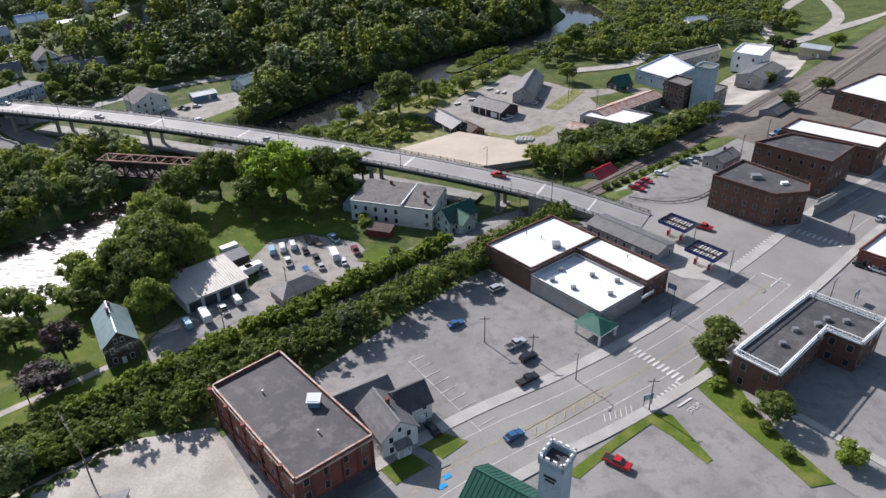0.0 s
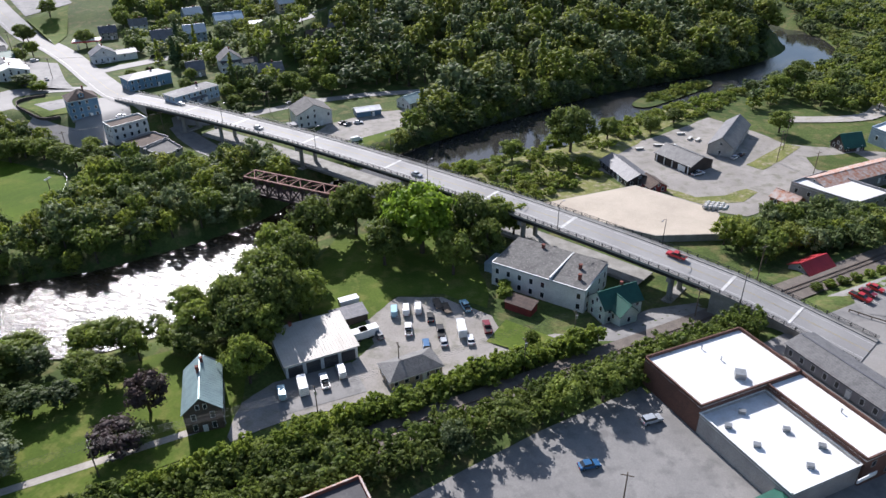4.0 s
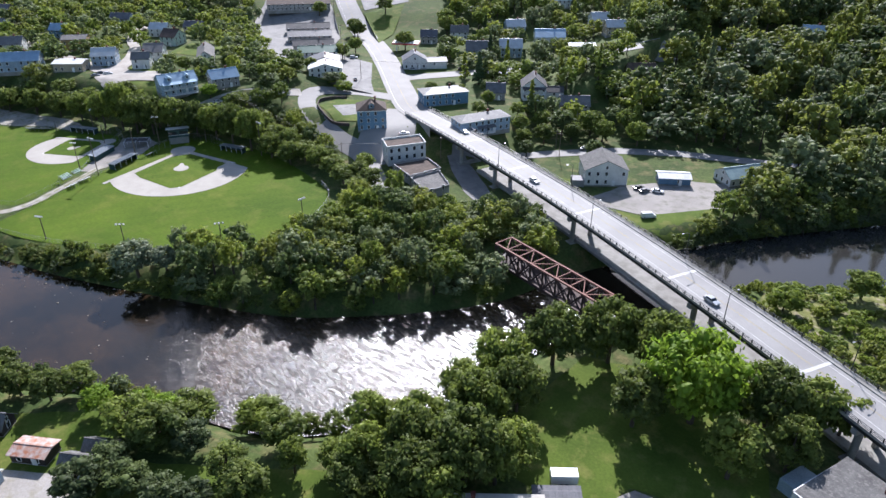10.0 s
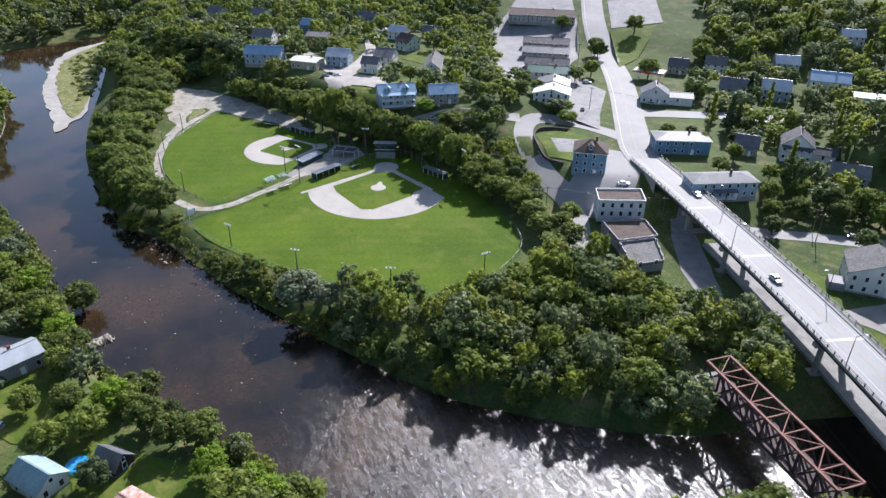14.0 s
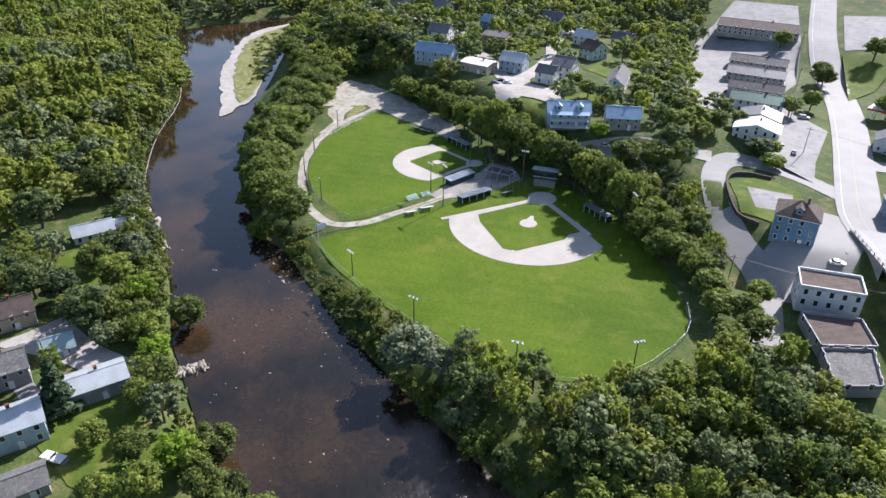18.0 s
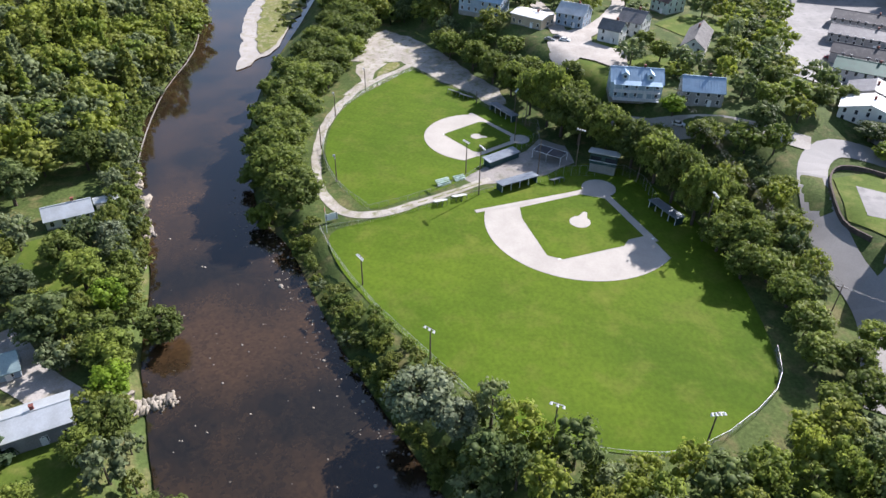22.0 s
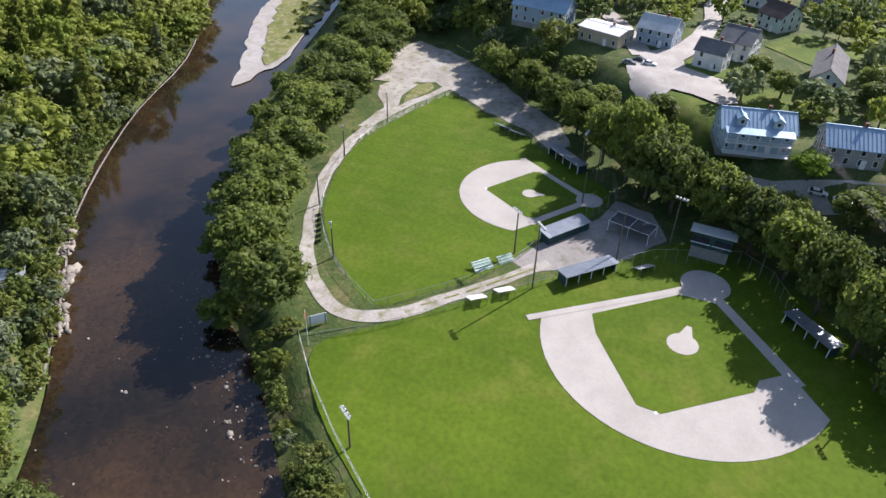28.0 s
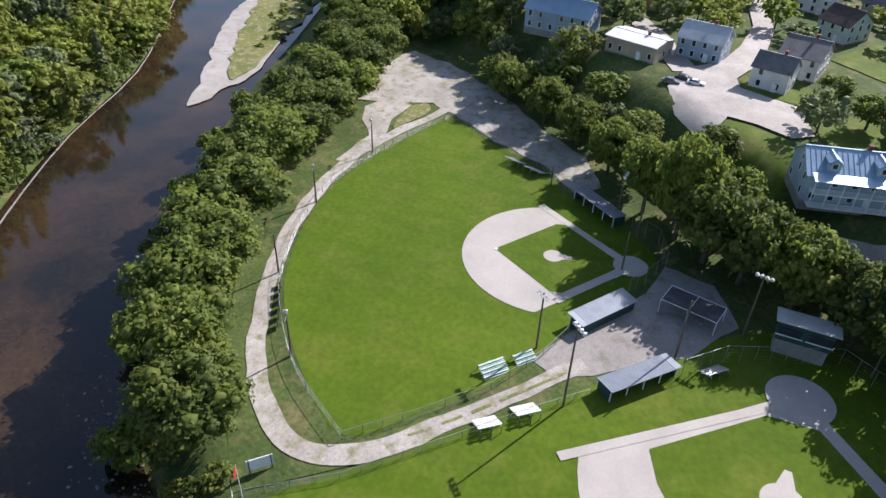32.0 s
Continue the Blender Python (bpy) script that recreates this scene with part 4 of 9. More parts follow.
def diamond(name, hx, hy, angle, base, mound, arc, dirt_lift, circle, sq):
    """Infield: dirt fan, grass square, mound, home circle and foul-line strips."""
    a = Vector((math.cos(radians(angle)), math.sin(radians(angle))))
    b = Vector((a.y, -a.x))
    home = Vector((hx, hy))
    c = home + (a + b).normalized() * mound
    pts = []
    for i in range(41):
        t = radians(angle - 45 - 118 + 236 * i / 40)
        p = c + Vector((math.cos(t), math.sin(t))) * arc
        u, v = (p - home).dot(a), (p - home).dot(b)
        if u > -1.2 and v > -1.2:
            pts.append(tuple(p))
    far = sorted(pts, key=lambda p: math.atan2((Vector(p) - home).dot(b), (Vector(p) - home).dot(a)))
    fan = [tuple(home - b * 1.2 + a * 1.0), *far, tuple(home - a * 1.2 + b * 1.0)]
    sheet("ground_%s_dirt" % name, fan, DIRT, "pale dirt infield", "infield", lift=dirt_lift, flat=0.0)
    sq = [(u * base / 27.4, v * base / 27.4) for u, v in sq]
    sheet("ground_%s_grass" % name, [tuple(home + a * u + b * v) for u, v in sq], TURF, "mown infield grass", "infield", lift=dirt_lift + 0.04, flat=0.0)
    for q, nm, run in ((a, "first", 1.05), (b, "third", 1.42)):
        side = Vector((-q.y, q.x))
        ext = [tuple(home + q * s + side * w) for s, w in ((0, -0.7), (base * run, -0.7), (base * run, 0.9), (0, 0.9))]
        sheet("ground_%s_%s_line" % (name, nm), ext, DIRT, "dirt strip along the foul line", "infield", lift=dirt_lift + 0.05, flat=0.0)
    disc = [tuple(home + Vector((math.cos(6.2832 * i / 24), math.sin(6.2832 * i / 24))) * circle) for i in range(24)]
    sheet("ground_%s_home" % name, disc, DIRT, "dirt circle round home plate", "infield", lift=dirt_lift + 0.07, flat=0.0)
    tail = (home - c).normalized()
    sd = Vector((-tail.y, tail.x))
    mnd = [tuple(c + Vector((math.cos(6.2832 * i / 20), math.sin(6.2832 * i / 20))) * base * 0.105) for i in range(20)]
    sheet("ground_%s_mound" % name, mnd, DIRT, "low dirt pitching mound", "infield", lift=dirt_lift + 0.09, flat=0.0)
    sheet("ground_%s_mound_tail" % name, [tuple(c + sd * base * 0.07), tuple(c + tail * base * 0.2 + sd * 0.5), tuple(c + tail * base * 0.2 - sd * 0.5), tuple(c - sd * base * 0.07)], DIRT,
          "dirt tongue before the mound", "infield", lift=dirt_lift + 0.08, flat=0.0)
    plate = M().box(-0.3, -0.3, 0, 0.3, 0.3, 0.05)
    me = plate.mesh("base_plate", WHITEP)
    for u, v in ((0, 0), (base, 0), (base, base), (0, base)):
        ob = new("base_plate", me)
        q = home + a * u + b * v
        ob.matrix_basis = pose(q.x, q.y, dirt_lift + 0.1, 0, 0, angle)
        tagged(ob, "white base plate on the dirt infield", "base plate", "bases of the %s field" % name)


diamond("big", -296.0, 231.0, 14, 28.8, 21.0, 27.2, 0.12, 5.2, [(5.7, 1.3), (25.6, 1.5), (25.6, 6.2), (27.7, 8.8), (27.8, 26.6), (25.0, 29.6), (7.4, 28.2), (2.2, 26.4), (1.3, 6.9)])
diamond("small", -330.4, 213.3, -58, 18.6, 15.0, 18.0, 0.14, 3.4, [(5, 1.3), (25, 1.6), (27.3, 4), (27.6, 27.6), (3.5, 27.8), (1.3, 26), (1.3, 5)])


# ---- road bridge ----
DECK = [Vector(p) for p in curve([(64, 196.5, 6.35), (52, 203.5, 7.8), (34, 213, 10.0), (11, 223.5, 11.4), (-13, 234.5, 12.1), (-50, 251, 12.4), (-96, 270, 12.4), (-140, 287, 12.0), (-190, 304, 11.2),
                                  (-222, 314.5, 10.2), (-240, 320.5, 9.3)], 8)]
_run = [0.0]
for _p, _q in zip(DECK, DECK[1:]):
    _run.append(_run[-1] + (_q - _p).length)


def on_deck(s, off=0.0, up=0.0):
    """A point s metres along the bridge, off metres to its left (upstream side is negative), and the way it runs."""
    i = 0
    while i < len(_run) - 2 and _run[i + 1] < s:
        i += 1
    t = (s - _run[i]) / (_run[i + 1] - _run[i])
    p, d = DECK[i].lerp(DECK[i + 1], t), (DECK[i + 1] - DECK[i]).normalized()
    n = Vector((-d.y, d.x, 0)).normalized()
    return p + n * off + Vector((0, 0, up)), math.degrees(math.atan2(d.y, d.x))


TOTAL = _run[-1]
bridge = thing("road_bridge", 0, 0, 0, 0, "long concrete road bridge with dark steel girders and railings", "bridge")
_ln = [tuple(p) for p in DECK]
part("deck", ribbon(M(), _ln, 6.5, -6.5, 0.0, 0.5, follow=False), DECKTOP, bridge, "pale worn concrete deck")
part("sidewalk", ribbon(M(), _ln, -4.9, -6.6, 0.22, 0.3, follow=False), CONCRETE, bridge, "raised concrete footway")
part("kerb", ribbon(M(), _ln, 6.6, 6.1, 0.2, 0.3, follow=False), CONCRETE, bridge)
_land = [p for p in _ln if -232 < p[0] < 47]
for _o in (5.4, 2.0, -2.0, -5.4):
    part("girder", ribbon(M(), _land, _o + 0.25, _o - 0.25, -0.5, 1.5, follow=False), DARKSTEEL, bridge, "dark steel girder")
for _o in (6.45, -6.45):
    for _h in (0.45, 0.8, 1.15):
        part("rail", M().sweep([on_deck(_s, _o, _h)[0] for _s in np.linspace(0.01, TOTAL - 0.01, 90)], 0.06, 4), DARKSTEEL, bridge, "dark steel handrail")
_post = M().box(-0.1, -0.1, 0, 0.1, 0.1, 1.25).mesh("post", DARKSTEEL)
_s = 1.0
while _s < TOTAL - 1:
    for _o in (6.45, -6.45):
        _p, _a = on_deck(_s, _o)
        piece("post", _post, bridge, _p.x, _p.y, _p.z, 0, 0, _a)
    _s += 2.9
for _s in (18, 36, 86, 116, 160, 204, 246, 280):
    _p, _a = on_deck(_s, 0.0, 0.012)
    part("joint", M().box(-0.5, -6.0, 0, 0.5, 4.8, 0.012).mesh("joint", LINEP), LINEP, bridge, "pale expansion joint band").matrix_basis = pose(_p.x, _p.y, _p.z, 0, 0, _a)
for _o, _w, _mt in ((3.6, 0.07, LINEP), (-3.6, 0.07, LINEP), (0.16, 0.06, YELLOWP), (-0.16, 0.06, YELLOWP)):
    part("lane_line", ribbon(M(), _ln, _o + _w, _o - _w, 0.016, follow=False), _mt, bridge)


def pier(s, base_z):
    """A hammerhead pier: cap beam on two columns with a footing."""
    p, a = on_deck(s)
    top = p.z - 2.0
    ob = piece("pier", M().box(-0.7, -6.0, top - 1.3, 0.7, 6.0, top).mesh("cap", CONCRETE), bridge, p.x, p.y, 0, 0, 0, a)
    tagged(ob, "grey concrete bridge pier")
    for y in (-3.6, 3.6):
        part("column", M().cyl((0, y, base_z - 1), (0, y, top - 1.3), 0.8, 12), CONCRETE, ob)
    part("footing", M().box(-1.5, -5.2, base_z - 1.5, 1.5, 5.2, base_z + 0.3), CONCRETE, ob)


for _s in (50, 100, 150, 206, 256, 282):
    _p, _a = on_deck(_s)
    pier(_s, ground_z(_p.x, _p.y))
for _s, _len in ((4, 34), (TOTAL - 24, 23.9)):
    part("abutment", ribbon(M(), [tuple(on_deck(_s + _len * _k / 8)[0]) for _k in range(9)], 6.2, -6.2, -0.5, 8.5, follow=False), CONCRETE, bridge, "stained concrete abutment")


def street_lamp(x, y, z, rot, h=8.5, arm=2.2, group="street lamps"):
    """A tapered pole with a curved arm and a lamp head; the arm points along +y."""
    ob = thing("street_lamp", x, y, z, rot, "slim grey street lamp with a single arm", "street lamp", group)
    part("pole", M().cyl((0, 0, -0.3), (0, 0, h), 0.13, 8, 0.08), DARKSTEEL, ob)
    part("arm", M().beam((0, 0, h - 0.1), (0, arm * 0.5, h + 0.35), 0.09).beam((0, arm * 0.5, h + 0.35), (0, arm, h + 0.4), 0.08), DARKSTEEL, ob)
    part("lamp_head", M().box(-0.16, arm - 0.1, h + 0.3, 0.16, arm + 0.6, h + 0.48), GREYSTEEL, ob)
    part("foot_plate", M().box(-0.22, -0.22, -0.02, 0.22, 0.22, 0.06), GREYSTEEL, ob)
    return ob


for _s, _o in ((30, 6.2), (58, -6.2), (86, 6.2), (112, -6.2), (138, 6.2), (166, -6.2), (194, 6.2), (222, -6.2), (250, 6.2), (278, -6.2)):
    _p, _a = on_deck(_s, _o)
    street_lamp(_p.x, _p.y, _p.z, _a + (180 if _o > 0 else 0), group="lamps on the bridge")

# ---- old railway truss ----
truss = thing("rail_truss_bridge", -112, 246.5, 0, -9.5, "rust-red steel truss bridge over the river", "bridge")
_L, _W, _T, _B = 20.5, 3.2, 9.3, 3.0
# lit rust on top; sides and floor take the rust with shade painted in
for _y in (-_W, _W):
    part("top_chord", M().beam((-_L, _y, _T), (_L, _y, _T), 0.55, 0.5), RUST, truss)
    part("bottom_chord", M().beam((-_L, _y, _B), (_L, _y, _B), 0.7, 0.9), SHADERUST, truss)
_n = 8
for _i in range(_n + 1):
    _x = -_L + 2 * _L * _i / _n
    part("strut", M().beam((_x, -_W, _T), (_x, _W, _T), 0.3), RUST, truss)
    part("floor_beam", M().beam((_x, -_W, _B), (_x, _W, _B), 0.4, 0.6), SHADERUST, truss)
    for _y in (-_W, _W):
        part("vertical", M().beam((_x, _y, _B), (_x, _y, _T), 0.42), SHADERUST, truss)
    if _i < _n:
        _x2 = _x + 2 * _L / _n
        part("brace", M().beam((_x, -_W if _i % 2 else _W, _T), (_x2, _W if _i % 2 else -_W, _T), 0.22), RUST, truss)
        for _y in (-_W, _W):
            part("diagonal", M().beam((_x, _y, _T if _i % 2 else _B), (_x2, _y, _B if _i % 2 else _T), 0.42), SHADERUST, truss)
            part("diagonal", M().beam((_x, _y, _B if _i % 2 else _T), (_x2, _y, _T if _i % 2 else _B), 0.32), SHADERUST, truss)
part("track_deck", M().box(-_L, -2.9, _B + 0.2, _L, 2.9, _B + 0.45), SHADERUST, truss, "dark timber track deck")
for _x in (-_L - 1, _L + 1):
    part("abutment", M().box(_x - 1.6, -4, -5.5, _x + 1.6, 4, _B - 0.3), CONCRETE, truss, "stained stone abutment")

# ---- railway ----
_line = dense(RAILWAY[0:6], 4.0)
_m = ribbon(M(), _line, 4.4, -4.4, 0.2)
track = tagged(new("ground_track_bed", _m.mesh("ground_track_bed", BALLAST)), "stony ballast bed of a single railway line", "railway", kind="structure")
railway = thing("railway_track", 0, 0, 0, 0, "single railway track on wooden sleepers", "railway")
for _o in (0.75, -0.75):
    part("rail", ribbon(M(), _line, _o + 0.07, _o - 0.07, 0.5, 0.2), RAIL, railway)
_tie = M().box(-0.13, -1.3, 0, 0.13, 1.3, 0.17).mesh("sleeper", WOOD)
_acc = 0.0
_cnt = 0
for _p, _q in zip(_line, _line[1:]):
    _d = Vector(_q) - Vector(_p)
    if -70 < _p[0] < 110:
        _k = max(1, int(_d.length / 0.9))
        for _i in range(_k):
            _c = Vector(_p) + _d * (_i / _k)
            if _cnt < 295:
                piece("sleeper", _tie, railway, _c.x, _c.y, ground_z(_c.x, _c.y) + 0.17, 0, 0, math.degrees(math.atan2(_d.y, _d.x)))
            _cnt += 1
for _k, _off in enumerate((-7.0, -12.0, -17.0)):
    _m = ribbon(M(), dense([(132, 301), (179, 350), (309, 492), (420, 615)]), _off + 1.6, _off - 1.6, 0.3)
    tagged(new("ground_siding_%d" % (_k + 1), _m.mesh("ground_siding", BALLAST)), "ballast bed of a siding", "railway", kind="structure")
    sid = thing("siding_track", 0, 0, 0, 0, "rusty siding track in the rail yard", "railway", "sidings")
    for _o in (0.75, -0.75):
        part("rail", ribbon(M(), dense([(132, 301), (179, 350), (309, 492), (420, 615)]), _off + _o + 0.09, _off + _o - 0.09, 0.55, 0.15), RAIL, sid)
sheet("ground_rail_yard", [(108, 280), (140, 314), (182, 358), (240, 418), (330, 514), (420, 604), (480, 600), (330, 440), (220, 320), (150, 262), (126, 258)], BALLAST, "brown ballast of the rail yard", "rail yard", lift=0.22)

# ---- buildings ----
_WIN = {}


def window_mesh(w, h, mat_frame):
    k = (round(w, 2), round(h, 2), mat_frame.name)
    if k not in _WIN:
        t, y0, y1, y2 = 0.09, 0.05, -0.06, -0.015
        rings = [(w / 2 + t, -t, h + t, y0), (w / 2 + t, -t, h + t, y1), (w / 2, 0, h, y1), (w / 2, 0, h, y2)]
        v = [p for x, lo, hi, y in rings for p in ((-x, y, lo), (x, y, lo), (x, y, hi), (-x, y, hi))]
        f = [(4 * r + i, 4 * r + (i + 1) % 4, 4 * r + 4 + (i + 1) % 4, 4 * r + 4 + i) for r in range(3) for i in range(4)]
        me = M().add(v, f + [(12, 13, 14, 15)]).mesh("window", mat_frame)
        me.materials.append(GLASS)
        me.polygons[12].material_index = 1
        _WIN[k] = (M().add(v, f).mesh("window", mat_frame), M().box(-w / 2, -0.02, 0, w / 2, 0.01, h).mesh("pane", GLASS), me)
    return _WIN[k]


def window(parent, x, y, z, rz, w=0.95, h=1.5, frame_mat=None):
    """A framed sash in a wall whose outside faces local -y turned by rz."""
    a, b, c = window_mesh(w, h, frame_mat or WHITEP)
    near = parent.location.x > -100 and parent.location.y < 240
    ob = piece("window", a if near else c, parent, x, y, z, 0, 0, rz)
    if near:
        pn = new("pane", b)
        pn.parent = ob
    return ob


def door(parent, x, y, z, rz, w=1.0, h=2.1, material=None):
    ob = piece("door", M().box(-w / 2 - 0.1, -0.07, 0, w / 2 + 0.1, 0.05, h + 0.1).mesh("door", material or WHITEP), parent, x, y, z, 0, 0, rz)
    part("door_handle", M().box(w / 2 - 0.18, -0.12, 1.0, w / 2 - 0.1, -0.07, 1.08), GREYSTEEL, ob)
    return ob


def row_windows(ob, w, d, z, sides, spacing=2.6, ww=0.95, wh=1.5, fm=None, skip=0.0, seed=1):
    rnd = random.Random(seed)
    for side in sides:
        run = w if side in "fb" else d
        n = max(1, int((run - 1.2) / spacing))
        for i in range(n):
            if rnd.random() < skip:
                continue
            u = (i + 0.5) * run / n - run / 2
            x, y, rz = {"f": (u, -d / 2 - 0.02, 0), "b": (u, d / 2 + 0.02, 180), "r": (w / 2 + 0.02, u, 90), "l": (-w / 2 - 0.02, u, -90)}[side]
            window(ob, x, y, z, rz, ww, wh, fm)


def gable_parts(ob, w, d, eave, rise, wall, roof, over=0.45, x0=0.0, y0=0.0, along="x", z0=0.0, seams=False, thick=0.18):
    """Walls with gables and two roof slopes; the ridge runs along x (or y)."""
    if along == "x":
        P = lambda x, y, z: (x0 + x, y0 + y, z0 + z)
        L, D = w, d
    else:
        P = lambda x, y, z: (x0 - y, y0 + x, z0 + z)
        L, D = d, w
    m = M()
    a, b = L / 2, D / 2
    vs = [P(-a, -b, -1.5), P(a, -b, -1.5), P(a, b, -1.5), P(-a, b, -1.5), P(-a, -b, eave), P(a, -b, eave), P(a, b, eave), P(-a, b, eave), P(-a, 0, eave + rise), P(a, 0, eave + rise)]
    m.add(vs, [(0, 1, 5, 4), (2, 3, 7, 6), (1, 2, 6, 9, 5), (3, 0, 4, 8, 7)])
    part("wall", m, wall, ob)
    k = rise / b
    for sg in (-1, 1):
        m = M()
        e = b + over
        q = [P(-a - over, sg * e, eave - over * k + 0.1), P(a + over, sg * e, eave - over * k + 0.1), P(a + over, 0, eave + rise + 0.1), P(-a - over, 0, eave + rise + 0.1)]
        m.slab(*(q if sg < 0 else q[::-1]), thick)
        rf = part("roof", m, roof, ob)
        if seams:
            n = max(2, int((2 * a + 2 * over) / 0.9))
            sm = M()
            for i in range(n + 1):
                xx = -a - over + (2 * a + 2 * over) * i / n
                sm.beam(P(xx, sg * e, eave - over * k + 0.13), P(xx, 0, eave + rise + 0.13), 0.06, 0.08)
            tagged(part("seams", sm, roof, rf), kind="stuff")
    part("ridge_cap", M().beam(P(-a - over, 0, eave + rise + 0.13), P(a + over, 0, eave + rise + 0.13), 0.35, 0.1), roof, ob)


def hip_parts(ob, w, d, eave, rise, wall, roof, over=0.45, z0=0.0, ridge=None, x0=0.0, y0=0.0):
    a, b = w / 2, d / 2
    part("wall", M().box(x0 - a, y0 - b, z0 - 1.5, x0 + a, y0 + b, z0 + eave), wall, ob)
    e, f = a + over, b + over
    r = max(0.4, (a - b) if ridge is None else ridge)
    z, t = z0 + eave, z0 + eave + rise
    m = M().add([(x0 - e, y0 - f, z), (x0 + e, y0 - f, z), (x0 + e, y0 + f, z), (x0 - e, y0 + f, z), (x0 - r, y0, t), (x0 + r, y0, t)],
                [(0, 1, 5, 4), (1, 2, 5), (2, 3, 4, 5), (3, 0, 4), (3, 2, 1, 0)])
    part("roof", m, roof, ob)
    part("soffit", M().box(x0 - e, y0 - f, z - 0.2, x0 + e, y0 + f, z - 0.01), WHITEP, ob)


def flat_parts(ob, pts, h, wall, roof, cap=None, para=0.5, capw=0.35):
    """A block on any outline with a parapet and coping."""
    n = len(pts)
    if sum(pts[i][0] * pts[(i + 1) % n][1] - pts[(i + 1) % n][0] * pts[i][1] for i in range(n)) < 0:
        pts = pts[::-1]
    m = M()
    m.v = [(x, y, -1.5) for x, y in pts] + [(x, y, h) for x, y in pts]
    m.f = [(i, (i + 1) % n, n + (i + 1) % n, n + i) for i in range(n)]
    part("wall", m, wall, ob)
    part("roof", M().prism(pts, h - para - 0.3, h - para), roof, ob)
    cm, pm = M(), M()
    for i in range(n):
        p, q = Vector((*pts[i], h + 0.06)), Vector((*pts[(i + 1) % n], h + 0.06))
        d = (q - p).normalized() * capw * 0.5
        cm.beam(p - d, q + d, capw, 0.16)
        nn = Vector((-d.y, d.x, 0)).normalized() * 0.14
        pm.beam(p + nn + Vector((0, 0, -para / 2 - 0.1)), q + nn + Vector((0, 0, -para / 2 - 0.1)), 0.2, para + 0.1)
    part("coping", cm, cap or wall, ob)
    part("parapet", pm, wall, ob)


def chimney(ob, x, y, z0, z1, s=0.7):
    part("chimney", M().box(x - s / 2, y - s / 2, z0, x + s / 2, y + s / 2, z1).box(x - s / 2 - 0.08, y - s / 2 - 0.08, z1, x + s / 2 + 0.08, y + s / 2 + 0.08, z1 + 0.15), BRICK, ob)


def roof_box(ob, x, y, z, sx=1.4, sy=1.0, h=0.9, material=None):
    part("roof_unit", M().box(x - sx / 2, y - sy / 2, z, x + sx / 2, y + sy / 2, z + h).box(x - sx / 2 - 0.06, y - sy / 2 - 0.06, z + h, x + sx / 2 + 0.06, y + sy / 2 + 0.06, z + h + 0.08),
         material or GREYSTEEL, ob)


def vent(ob, x, y, z, h=0.8):
    part("vent_pipe", M().cyl((x, y, z), (x, y, z + h), 0.14, 8).cyl((x, y, z + h), (x, y, z + h + 0.12), 0.24, 8), GREYSTEEL, ob)


